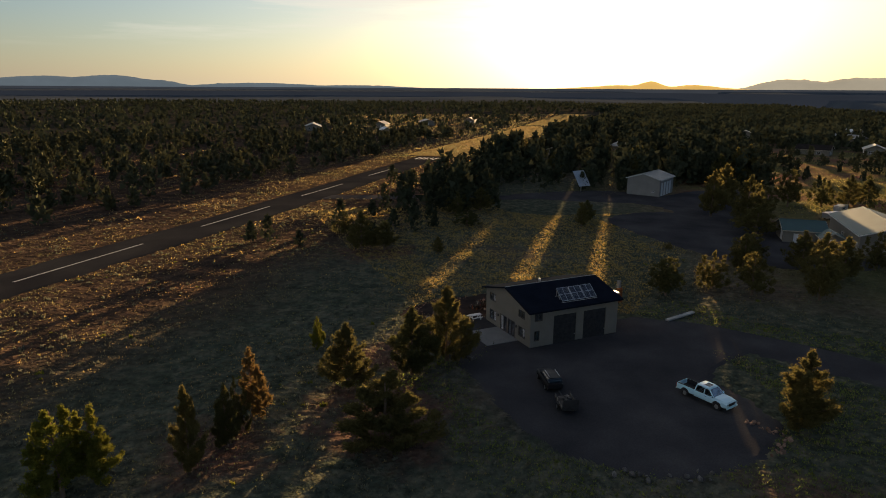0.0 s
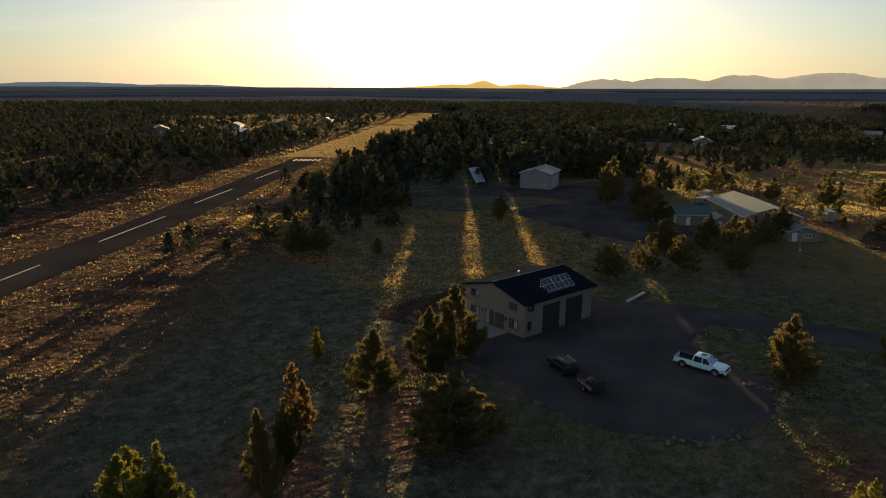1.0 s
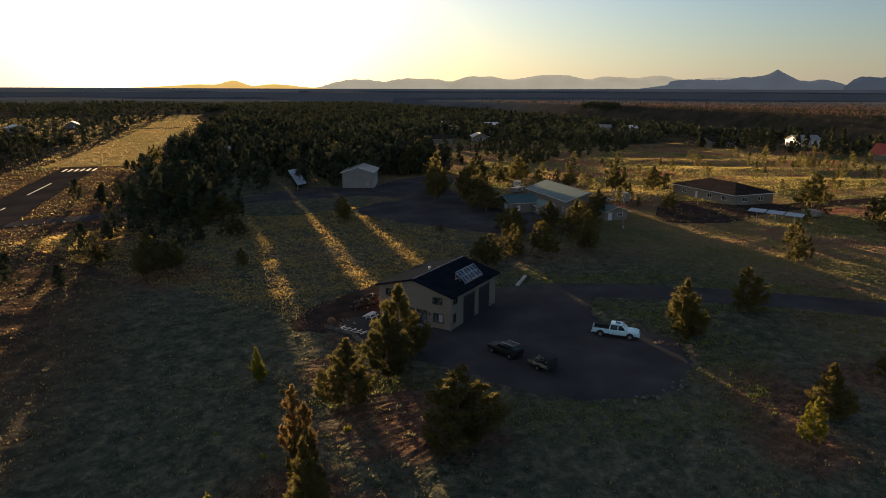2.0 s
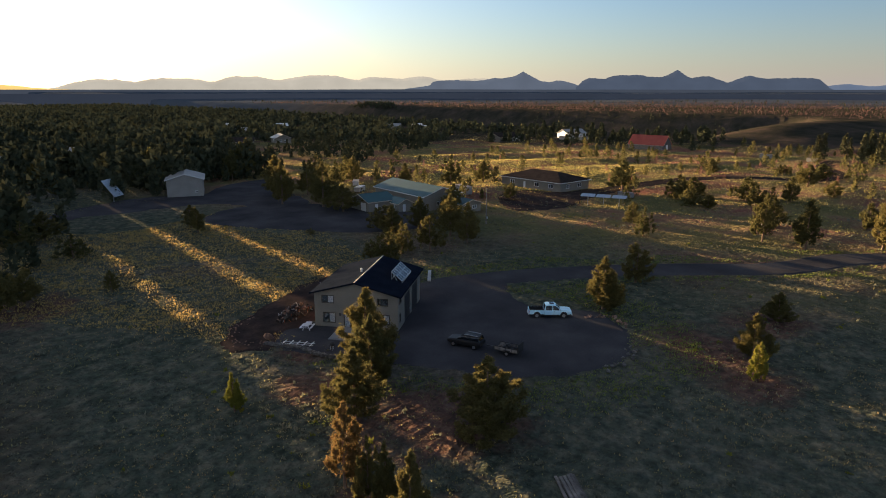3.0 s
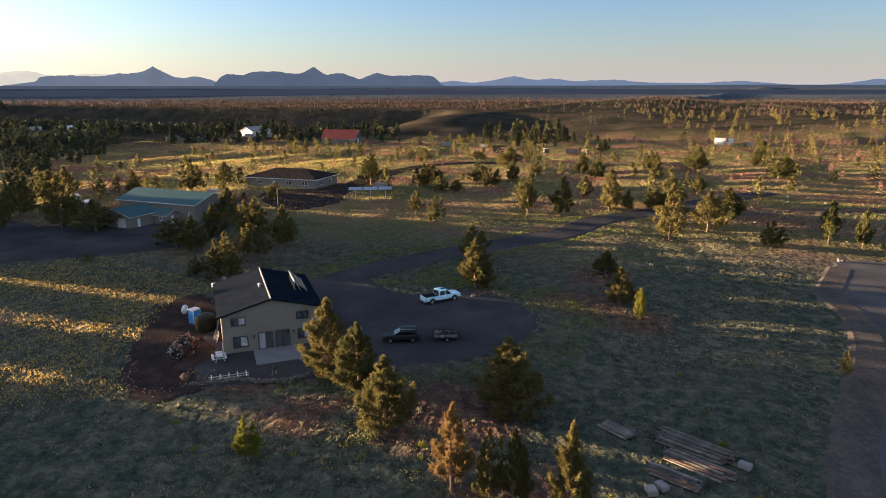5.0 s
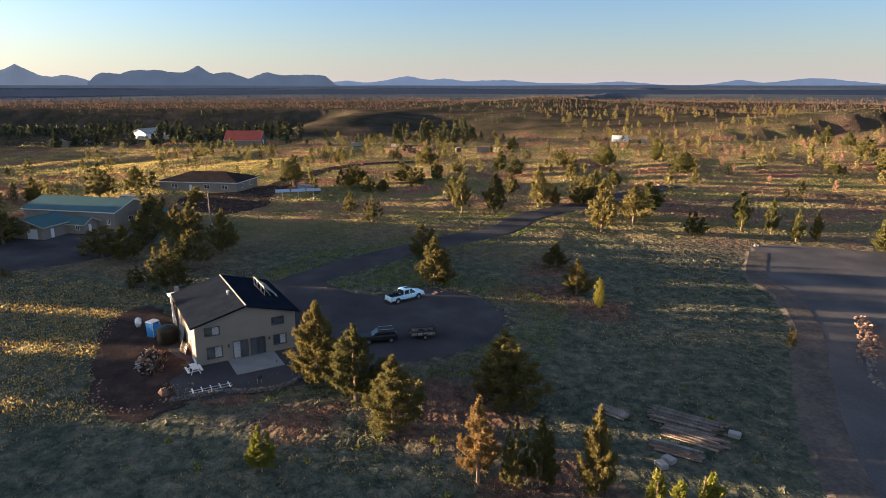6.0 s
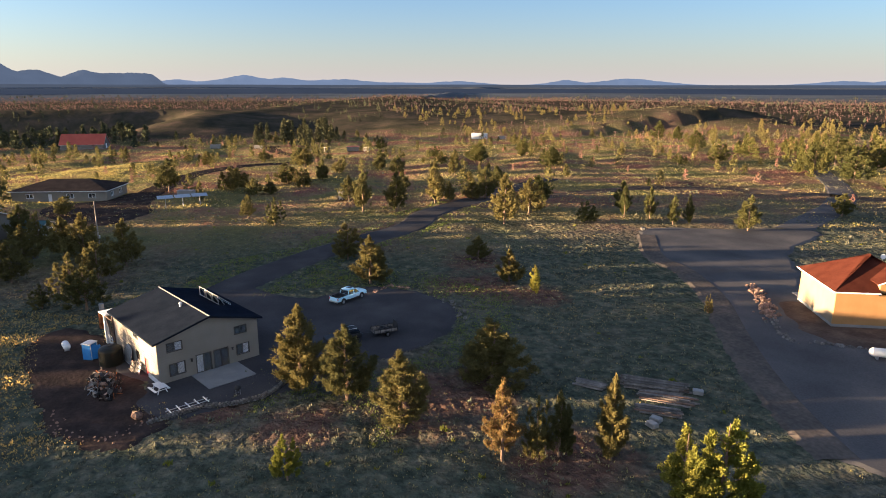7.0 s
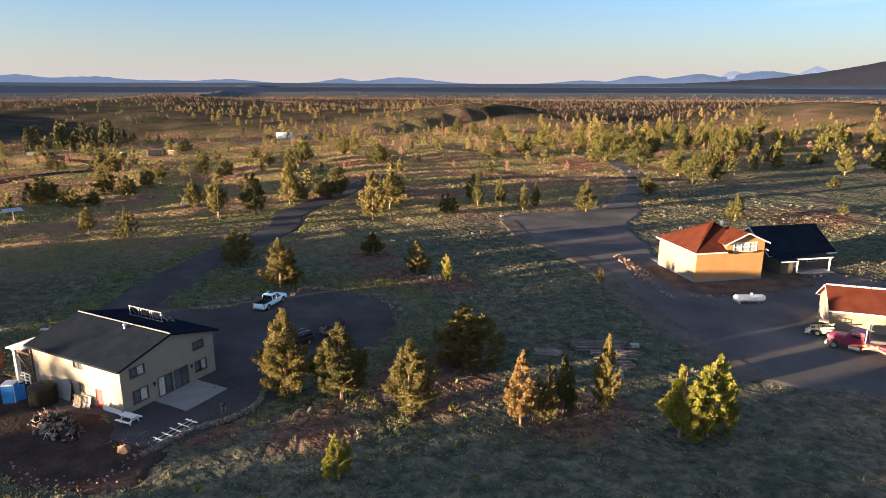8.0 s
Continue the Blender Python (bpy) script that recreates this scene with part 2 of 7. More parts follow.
M_GRASS = grass_mat()
M_STRAW_BLADES = leaf_mat("pale_dry_grass_blades", (0.32, 0.28, 0.09), (0.50, 0.41, 0.125), 0.36)
M_RUST_BLADES = leaf_mat("rusty_dry_grass_blades", (0.29, 0.215, 0.08), (0.50, 0.365, 0.125), 0.55)
M_GREEN_BLADES = leaf_mat("green_grass_blades", (0.09, 0.125, 0.035), (0.24, 0.26, 0.07), 0.5)
M_SAGE = leaf_mat("sagebrush", (0.085, 0.095, 0.07), (0.20, 0.19, 0.135))


def glass(name, tint):
    m = bpy.data.materials.new(name)
    m.use_nodes = True
    b = m.node_tree.nodes["Principled BSDF"]
    b.inputs["Base Color"].default_value = rgba(tint)
    b.inputs["Roughness"].default_value = 0.03
    b.inputs["Transmission Weight"].default_value = 0.75
    b.inputs["IOR"].default_value = 1.45
    return m


M_GLASS = glass("window_glass", (0.25, 0.28, 0.30))
M_GLASS_CLEAR = glass("clear_window_glass", (0.85, 0.86, 0.87))
M_CARGLASS = glass("tinted_glass", (0.05, 0.06, 0.07))


def solar_mat():
    m = bpy.data.materials.new("solar_cells")
    m.use_nodes = True
    n, l = m.node_tree.nodes, m.node_tree.links
    b = n["Principled BSDF"]
    b.inputs["Roughness"].default_value = 0.12
    tex, br = n.new("ShaderNodeTexCoord"), n.new("ShaderNodeTexBrick")
    br.inputs["Scale"].default_value = 6.0
    br.inputs["Color1"].default_value = br.inputs["Color2"].default_value = (0.012, 0.016, 0.03, 1)
    br.inputs["Mortar"].default_value = (0.18, 0.19, 0.2, 1)
    br.inputs["Mortar Size"].default_value = 0.02
    br.offset = 0
    l.new(tex.outputs["Object"], br.inputs["Vector"])
    l.new(br.outputs[0], b.inputs["Base Color"])
    return m


M_SOLAR = solar_mat()


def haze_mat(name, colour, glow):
    """A far range or valley band: a plain backdrop whose emission stands in for miles of lit air."""
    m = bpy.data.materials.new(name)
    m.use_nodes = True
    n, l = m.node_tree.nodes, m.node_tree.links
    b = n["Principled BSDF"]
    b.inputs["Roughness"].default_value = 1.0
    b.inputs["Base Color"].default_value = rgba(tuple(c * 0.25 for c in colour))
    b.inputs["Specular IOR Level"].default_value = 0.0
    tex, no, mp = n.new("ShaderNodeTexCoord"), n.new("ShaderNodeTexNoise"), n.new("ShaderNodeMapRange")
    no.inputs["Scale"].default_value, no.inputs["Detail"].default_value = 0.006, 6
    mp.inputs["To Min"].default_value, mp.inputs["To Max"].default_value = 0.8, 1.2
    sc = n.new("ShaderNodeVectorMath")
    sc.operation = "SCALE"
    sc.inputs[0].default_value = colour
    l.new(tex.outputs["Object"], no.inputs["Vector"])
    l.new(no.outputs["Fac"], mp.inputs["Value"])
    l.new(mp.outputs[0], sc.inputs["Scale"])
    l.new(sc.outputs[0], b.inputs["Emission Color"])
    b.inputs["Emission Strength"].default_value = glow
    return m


def ground_mat():
    """Steppe: green and dry grass, reddish soil and sage at three scales; beyond the plain, brown scrub, then a valley
    tinted blue-grey for distance haze.
    """
    m = bpy.data.materials.new("steppe_grass_and_soil")
    m.use_nodes = True
    n, l = m.node_tree.nodes, m.node_tree.links
    b = n["Principled BSDF"]
    b.inputs["Roughness"].default_value = 1.0
    b.inputs["Specular IOR Level"].default_value = 0.0
    tex = n.new("ShaderNodeTexCoord")

    def nz(scale, detail, rough=0.55):
        t = n.new("ShaderNodeTexNoise")
        t.inputs["Scale"].default_value, t.inputs["Detail"].default_value, t.inputs["Roughness"].default_value = scale, detail, rough
        l.new(tex.outputs["Object"], t.inputs["Vector"])
        return t.outputs["Fac"]

    def ramp(fac, stops):
        r = n.new("ShaderNodeValToRGB")
        e = r.color_ramp.elements
        for i, (p, c) in enumerate(stops):
            q = e[i] if i < 2 else e.new(p)
            q.position, q.color = p, rgba(c)
        l.new(fac, r.inputs["Fac"])
        return r.outputs["Color"]

    def mixc(fac, a, c):
        x = n.new("ShaderNodeMix")
        x.data_type = "RGBA"
        l.new(fac, x.inputs[0])
        l.new(a, x.inputs[6])
        l.new(c, x.inputs[7])
        return x.outputs[2]

    def band(fac, lo, hi):
        r = n.new("ShaderNodeMapRange")
        r.inputs["From Min"].default_value, r.inputs["From Max"].default_value = lo, hi
        l.new(fac, r.inputs["Value"])
        return r.outputs[0]

    patch = ramp(nz(0.022, 6), [(0.42, (0.050, 0.064, 0.045)), (0.53, (0.074, 0.083, 0.060)), (0.59, (0.114, 0.098, 0.076)), (0.66, (0.118, 0.076, 0.062))])
    clump = ramp(nz(0.45, 5, 0.65), [(0.35, (0.034, 0.043, 0.032)), (0.5, (0.088, 0.093, 0.070)), (0.66, (0.195, 0.172, 0.12))])
    half = n.new("ShaderNodeValue")
    half.outputs[0].default_value = 0.5
    near = mixc(half.outputs[0], patch, clump)
    # single tufts and the bare gaps between them
    tuft = n.new("ShaderNodeVectorMath")
    tuft.operation = "SCALE"
    gap = n.new("ShaderNodeMapRange")
    for key, v in (("From Min", 0.34), ("From Max", 0.68), ("To Min", 0.72), ("To Max", 1.32)):
        gap.inputs[key].default_value = v
    l.new(nz(1.1, 5, 0.6), gap.inputs["Value"])
    l.new(near, tuft.inputs[0])
    l.new(gap.outputs[0], tuft.inputs["Scale"])
    near = tuft.outputs[0]
    dry = ramp(nz(0.03, 6, 0.6), [(0.36, (0.098, 0.10, 0.042)), (0.46, (0.155, 0.132, 0.058)), (0.53, (0.18, 0.125, 0.074)), (0.61, (0.175, 0.088, 0.064))])
    sep = n.new("ShaderNodeSeparateXYZ")
    l.new(tex.outputs["Object"], sep.inputs[0])
    wander = n.new("ShaderNodeMath")
    wander.operation = "MULTIPLY_ADD"
    wander.inputs[1].default_value = 90.0
    l.new(nz(0.02, 4), wander.inputs[0])
    l.new(sep.outputs["X"], wander.inputs[2])
    near = mixc(band(wander.outputs[0], 88, 150), near, dry)
    # the rust-brown verges of the airstrip
    across = n.new("ShaderNodeVectorMath")
    across.operation = "DOT_PRODUCT"
    across.inputs[1].default_value = (0.944, -0.331, 0)
    l.new(tex.outputs["Object"], across.inputs[0])
    ragged = n.new("ShaderNodeMath")
    ragged.operation = "MULTIPLY_ADD"
    ragged.inputs[1].default_value = 26.0
    l.new(nz(0.05, 5, 0.7), ragged.inputs[0])
    l.new(across.outputs["Value"], ragged.inputs[2])
    rusty = ramp(nz(0.3, 6, 0.65), [(0.36, (0.042, 0.033, 0.026)), (0.5, (0.07, 0.049, 0.036)), (0.66, (0.11, 0.072, 0.048))])
    near = mixc(band(ragged.outputs[0], -40, -62), near, rusty)
    # bare reddish earth under and between the junipers
    edge = nz(0.16, 5, 0.7)
    red = ramp(nz(0.7, 5, 0.6), [(0.35, (0.068, 0.05, 0.04)), (0.52, (0.118, 0.072, 0.054)), (0.66, (0.155, 0.108, 0.08))])
    for cx, cy, rad in ((30, 43, 8), (22, 36, 6), (-6, 61, 9), (-8, 76, 4.5), (-22, 54, 6), (-2, 84, 3.5), (44, 38, 6), (-14, 130, 9), (104, -70, 16), (8, -70, 14)):
        dist = n.new("ShaderNodeVectorMath")
        dist.operation = "DISTANCE"
        dist.inputs[1].default_value = (cx, cy, 0)
        l.new(tex.outputs["Object"], dist.inputs[0])
        rough_edge = n.new("ShaderNodeMath")
        rough_edge.operation = "MULTIPLY_ADD"
        rough_edge.inputs[1].default_value = rad * 2.4
        l.new(edge, rough_edge.inputs[0])
        l.new(dist.outputs["Value"], rough_edge.inputs[2])
        near = mixc(band(rough_edge.outputs[0], rad * 2.35, rad * 1.75), near, red)
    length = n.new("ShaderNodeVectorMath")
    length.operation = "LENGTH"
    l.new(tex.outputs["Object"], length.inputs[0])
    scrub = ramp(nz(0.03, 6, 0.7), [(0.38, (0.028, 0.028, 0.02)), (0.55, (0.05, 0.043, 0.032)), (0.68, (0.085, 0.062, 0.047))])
    # far valley floor: the haze of distance is put into this blue-grey
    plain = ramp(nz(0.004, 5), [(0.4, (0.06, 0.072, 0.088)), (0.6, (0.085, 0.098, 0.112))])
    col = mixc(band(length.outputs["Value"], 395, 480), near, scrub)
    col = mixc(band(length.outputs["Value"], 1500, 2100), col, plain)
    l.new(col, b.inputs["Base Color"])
    bu = n.new("ShaderNodeBump")
    bu.inputs["Distance"].default_value = 2.2
    fade = n.new("ShaderNodeMath")
    fade.operation = "SUBTRACT"
    fade.inputs[0].default_value = 1.0
    l.new(band(length.outputs["Value"], 360, 600), fade.inputs[1])
    l.new(fade.outputs[0], bu.inputs["Strength"])
    l.new(nz(0.6, 5, 0.55), bu.inputs["Height"])
    l.new(bu.outputs[0], b.inputs["Normal"])
    return m


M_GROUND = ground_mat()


# ---- builders ----
def link_bm(name, bm, material, parent=None, label=""):
    bmesh.ops.recalc_face_normals(bm, faces=bm.faces)
    me = bpy.data.meshes.new(name)
    bm.to_mesh(me)
    bm.free()
    for m in material if isinstance(material, (list, tuple)) else [material]:
        me.materials.append(m)
    ob = new(name, me)
    if parent:
        ob.parent = parent
    if label:
        ob["label"] = label
    return ob


part = link_bm


def box(bm, x0, y0, z0, x1, y1, z1, bevel=0.0):
    m = Matrix.Translation(((x0 + x1) / 2, (y0 + y1) / 2, (z0 + z1) / 2)) @ Matrix.Diagonal((x1 - x0, y1 - y0, z1 - z0, 1))
    r = bmesh.ops.create_cube(bm, size=1, matrix=m)
    if bevel:
        edges = list({e for v in r["verts"] for e in v.link_edges})
        bmesh.ops.bevel(bm, geom=edges, offset=bevel, segments=2, affect="EDGES")
    return bm


def prism(bm, pts, z0, z1):
    """An upright prism over a plan outline."""
    lo = [bm.verts.new((x, y, z0)) for x, y in pts]
    hi = [bm.verts.new((x, y, z1)) for x, y in pts]
    n = len(pts)
    bm.faces.new(hi)
    bm.faces.new(lo[::-1])
    for i in range(n):
        bm.faces.new((lo[i], lo[(i + 1) % n], hi[(i + 1) % n], hi[i]))
    return bm


def slab(bm, quad, thick):
    """A plate of even thickness under four corners."""
    v = [Vector(p) for p in quad]
    nrm = (v[1] - v[0]).cross(v[2] - v[0]).normalized()
    if nrm.z < 0:
        nrm = -nrm
    a = [bm.verts.new(p) for p in v]
    b = [bm.verts.new(p - nrm * thick) for p in v]
    bm.faces.new(a)
    bm.faces.new(b[::-1])
    for i in range(4):
        bm.faces.new((a[i], b[i], b[(i + 1) % 4], a[(i + 1) % 4]))
    bmesh.ops.recalc_face_normals(bm, faces=bm.faces)
    return bm


def thing(name, x, y, z, rz, label, category, group=""):
    ob = new(name)
    ob.matrix_basis = pose(x, y, z, 0, 0, rz)
    return tagged(ob, label, category, group)


# ---- ground ----
def smooth(a, b, v):
    t = np.clip((v - a) / (b - a), 0, 1)
    return t * t * (3 - 2 * t)


def gorge(x, y):
    """0 outside, 1 in the bottom of the deep gorge to the north-east."""
    s = 0.985 * x - 0.174 * y + 6 * np.sin(y / 130.0)
    return smooth(430, 530, s) * (1 - smooth(850, 925, s)) * smooth(115, 190, y + 0.1 * (x - 730))


def off_road(x, y):
    """How far a place lies from yards, roads and houses, in metres."""
    away = np.minimum(np.hypot(x - 18, y - 72) - 28, np.hypot(x + 16, y - 41) - 9)
    for x0, y0, x1, y1, wd in ((8, 92, 24, 98, 9), (33, 86, 50, 74, 5), (50, 74, 64, 58.5, 5), (64, 58.5, 77, 41, 5), (77, 41, 92, 31, 5), (92, 31, 104, 16, 5), (104, 16, 140, -30, 5), (-98, 40, -75.5, 104, 9), (-75.5, 104, -49, 180, 9), (-49, 180, -6, 322, 9),
                              (-4, 326, 80, 570, 18), (58, -10, 4, 12, 12), (50, -26, 0, 6, 14), (45, -46, 40, -24, 9), (46, -42, 64, -82, 5), (64, -82, 150, -160, 5), (4, 8, -25, 28, 9), (-6, 4, -62, 8, 22), (30, 186, 92, 196, 17), (36, 130, 96, 120, 14), (62, 172, 70, 130, 20), (70, 165, 104, 216, 14),
                              (-46, 200, 46, 204, 5), (122, 106, 195, 91, 6), (195, 91, 228, 50, 6), (228, 50, 300, 52, 6), (86, 125, 110, 150, 10), (106, 112, 150, 106, 13), (140, 112, 165, 130, 12)):
        dx, dy = x1 - x0, y1 - y0
        f = np.clip(((x - x0) * dx + (y - y0) * dy) / (dx * dx + dy * dy), 0, 1)
        away = np.minimum(away, np.hypot(x - x0 - f * dx, y - y0 - f * dy) - wd)
    return away


def swells(x, y):
    """Low swells and hummocks of the steppe, higher on the open plain."""
    wide = np.sin(y / 7.5 + 1.7 * np.sin(x / 37.0) + 0.02 * x) * (0.6 + 0.4 * np.sin(x / 23.0 + y / 60.0))
    small = np.sin(y / 2.9 + 1.2 * np.sin(x / 9.0) + 2.0 * np.sin(y / 17.0)) * np.sin(x / 7.3 + 1.5 * np.sin(y / 6.1))
    open_plain = smooth(60, 150, x)
    return (0.28 + 0.34 * open_plain) * wide + 0.16 * small


def height(x, y):
    r = np.hypot(x - 10, y - 60)
    z = -5.5 * smooth(150, 420, x) - 38 * gorge(x, y) + swells(x, y) * smooth(0, 12, off_road(x, y)) * (1 - smooth(420, 600, r))
    # a grassy spur that climbs from the plain along the gorge, its south-western face in shade, and the hillside beyond it
    d = (x - 472) * 0.894 - (y - 145) * 0.447
    q = (x - 472) * 0.447 + (y - 145) * 0.894
    crest = -5.5 + 11.0 * smooth(-30, 125, d)
    z = np.where((q > 0) & (d > -60), np.maximum(z, crest - 32 * smooth(0, 125, q) - 0.25 * np.maximum(q - 125, 0)), z)
    u = (x - 597) * 0.8 - (y + 67) * 0.6
    face = np.maximum((crest + 5.5) * (1 - smooth(0, 110, -q)), 10.5 * smooth(-150, -10, u) + 1.4 * np.sin(q / 31.0 + x / 60.0) * np.sin(d / 43.0) * smooth(-150, -60, u))
    z = z + face * (q <= 0) * (x > 380) * (1 - smooth(1100, 1900, r)) * smooth(-420, -250, y)
    # rounded grassy hills to the south-east
    z = z + 14 * np.exp(-(((x - 409) / 95) ** 2 + ((y + 335) / 80) ** 2)) + 19 * np.exp(-(((x - 175) / 105) ** 2 + ((y + 505) / 80) ** 2))
    z = z + 3.5 * smooth(500, 1000, r) * smooth(-150, 250, x) + 24 * smooth(1200, 4600, r) - 6 * smooth(1300, 1800, r) * smooth(4600, 2600, r)
    z = z + (2.5 * np.sin(x / 310 + 1) * np.sin(y / 270)) * smooth(900, 1300, r)
    return z


def ground_sheet():
    rings, spokes = 230, 440
    rad = [0.0]
    step = 1.6
    while rad[-1] < 4700:
        rad.append(rad[-1] + step)
        if rad[-1] > 150:
            step *= 1.04
    rad = np.array(rad[1:])
    ang = np.linspace(0, 2 * np.pi, spokes, endpoint=False)
    R, A = np.meshgrid(rad, ang, indexing="ij")
    X, Y = 10 + R * np.cos(A), 60 + R * np.sin(A)
    Z = height(X, Y)
    rng = np.random.RandomState(3)
    Z = Z - rng.rand(*Z.shape) * 0.12 * (R < 260)
    verts = [(10.0, 60.0, -0.1)] + list(zip(X.ravel(), Y.ravel(), Z.ravel()))
    n = spokes
    faces = [(0, 1 + j, 1 + (j + 1) % n) for j in range(n)]
    for i in range(len(rad) - 1):
        b0, b1 = 1 + i * n, 1 + (i + 1) * n
        for j in range(n):
            k = (j + 1) % n
            faces.append((b0 + j, b1 + j, b1 + k, b0 + k))
    me = bpy.data.meshes.new("ground")
    me.from_pydata(verts, [], faces)
    me.polygons.foreach_set("use_smooth", [True] * len(faces))
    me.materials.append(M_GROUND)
    return tagged(new("ground", me), "steppe of dry grass, sage and reddish soil", "ground", kind="structure")


ground_sheet()


def strip(name, line, width, z, material, label, category):
    """A road of even width along a smooth line."""
    bm = bmesh.new()
    pts = [Vector((*p, 0)) for p in line]
    fine = []
    for i in range(len(pts) - 1):
        p0, p1, p2, p3 = pts[max(i - 1, 0)], pts[i], pts[i + 1], pts[min(i + 2, len(pts) - 1)]
        for k in range(8):
            t = k / 8
            fine.append(0.5 * ((2 * p1) + (p2 - p0) * t + (2 * p0 - 5 * p1 + 4 * p2 - p3) * t * t + (3 * p1 - p0 - 3 * p2 + p3) * t ** 3))
    fine.append(pts[-1])
    prev = None
    for i, p in enumerate(fine):
        d = (fine[min(i + 1, len(fine) - 1)] - fine[max(i - 1, 0)]).normalized()
        s = Vector((-d.y, d.x, 0)) * width / 2
        wob = 0.12 * width * noise.noise(p * 0.08)
        h = float(height(np.array(p.x), np.array(p.y))) + z
        row = [bm.verts.new((p.x + s.x * k, p.y + s.y * k, h + dz)) for k, dz in ((1 + (wob + 1.6) / width, -0.22), (0.97 + wob / width, 0), (-0.97 + wob / width, 0), (-1 + (wob - 1.6) / width, -0.22))]
        if prev:
            for k in range(3):
                bm.faces.new((prev[k], prev[k + 1], row[k + 1], row[k]))
        prev = row
    bmesh.ops.recalc_face_normals(bm, faces=bm.faces)
    ob = link_bm(name, bm, material)
    return tagged(ob, label, category, kind="structure")


def yard(name, outline, z, material, label, category):
    for _ in range(3):
        outline = [(a[0] * (1 - f) + b[0] * f, a[1] * (1 - f) + b[1] * f) for a, b in zip(outline, outline[1:] + outline[:1]) for f in (0.25, 0.75)]
    outline = [(x + 0.9 * noise.noise(Vector((x * 0.4, y * 0.4, 0))), y + 0.9 * noise.noise(Vector((x * 0.4, y * 0.4, 9)))) for x, y in outline]
    # a flat sheet whose rim slopes gently under the grass
    bm = bmesh.new()
    n = len(outline)
    area = sum(a[0] * b[1] - b[0] * a[1] for a, b in zip(outline, outline[1:] + outline[:1]))
    turn = 1 if area > 0 else -1
    top, low = [], []
    for i, (x, y) in enumerate(outline):
        a, b = outline[i - 1], outline[(i + 1) % n]
        d = Vector((b[0] - a[0], b[1] - a[1], 0)).normalized() * turn
        top.append(bm.verts.new((x, y, z)))
        low.append(bm.verts.new((x + d.y * 1.1, y - d.x * 1.1, -0.12)))
    bm.faces.new(top)
    for i in range(n):
        bm.faces.new((low[i], low[(i + 1) % n], top[(i + 1) % n], top[i]))
    return tagged(link_bm(name, bm, material), label, category, kind="structure")


strip("runway", [(-98, 40), (-75.5, 104), (-49, 180), (-6, 322)], 13.5, 0.06, M_ASPHALT, "straight dark asphalt airstrip with a dashed white line", "runway")
strip("airstrip_verge", [(-4, 326), (30, 420), (80, 570), (140, 760), (170, 840)], 34, 0.03, M_STRAW, "mown dry grass overrun beyond the asphalt", "verge")
strip("taxi_track", [(-46, 200), (-20, 199), (20, 200), (46, 206), (70, 196)], 7.0, 0.05, M_GRAVEL, "dark gravel track from the airstrip to the shed", "track")
strip("drive_road", [(18, 80), (33, 86), (50, 74), (64, 58.5), (77, 41), (92, 31), (104, 16), (122, -6), (140, -30)], 7.0, 0.05, M_GRAVEL, "winding dark cinder gravel drive through grass", "road")
strip("field_track", [(122, 106), (150, 103), (175, 97), (195, 91), (213, 80), (224, 64), (228, 50), (262, 44), (300, 52), (350, 50)], 7.5, 0.05, M_SOIL, "red-brown dirt track across the plain", "track")
strip("plain_track", [(97, 16), (110, -30), (106, -58), (88, -86), (60, -105)], 6.0, 0.05, M_BROWNSOIL, "brown dirt track across the dry grass", "track")
strip("south_track", [(46, -42), (63, -75), (78, -96), (101, -119), (150, -160)], 7.0, 0.05, M_GRAVEL_PALE, "gravel track leaving the yard between junipers", "track")
yard("shed_apron", [(18, 204), (34, 211), (52, 215), (60, 212), (66, 202), (74, 206), (86, 216), (104, 218), (108, 212), (98, 198), (88, 188), (82, 172), (76, 163), (62, 164), (66, 180), (60, 191), (48, 193), (32, 197)], 0.06, M_GRAVEL, "wide dark gravel apron before the white shed", "yard")
yard("forecourt", [(42, 160), (46, 171), (58, 177), (73, 172), (81, 155), (79, 146), (85, 139), (81, 131), (88, 122), (78, 117), (64, 118), (54, 130), (48, 146)], 0.07, M_GRAVEL, "dark gravel forecourt of the green-roofed house", "yard")
yard("bare_soil", [(118, 98), (135, 106), (150, 103), (152, 108), (138, 112), (136, 128), (120, 126), (104, 113), (102, 108)], 0.11, M_SOIL, "dark bare soil beside the brown house", "soil")
yard("gravel_yard", [(7, 89), (13, 96), (21, 95), (22, 88), (30, 91), (40, 85), (41, 79), (33, 74), (30.5, 69), (33, 65), (34, 59), (30, 54), (22, 50), (15, 52), (9, 57), (6, 66), (3, 74), (0.5, 79), (-0.5, 84), (-1.5, 89), (2, 92)], 0.06, M_GRAVEL, "dark cinder gravel parking yard round the house", "yard")
yard("gravel_yard_south", [(56, -8), (58, -14), (50, -30), (46, -46), (40, -46), (32, -24), (15, -12), (10, -4), (-2, -6), (-18, -26), (-60, -14), (-62, 26), (-38, 22), (-32, 30), (-25, 30.8), (-16.5, 26.4), (-4.6, 19.9), (5.4, 13), (13.5, 8.6), (29.6, 3.6), (47.6, -3.8)], 0.06, M_GRAVEL_PALE, "broad worn gravel yard round the ochre house", "yard")
yard("dirt_berm", [(30, 105), (22.5, 106), (14, 104), (4.5, 100.5), (-1.5, 98), (-6, 93.8), (-4.5, 90), (-1.5, 88.6), (2, 90.5), (6, 91.5), (13, 95), (20, 96.5), (26, 99)], 0.035, M_SOIL, "red-brown bare soil beside the house", "soil")
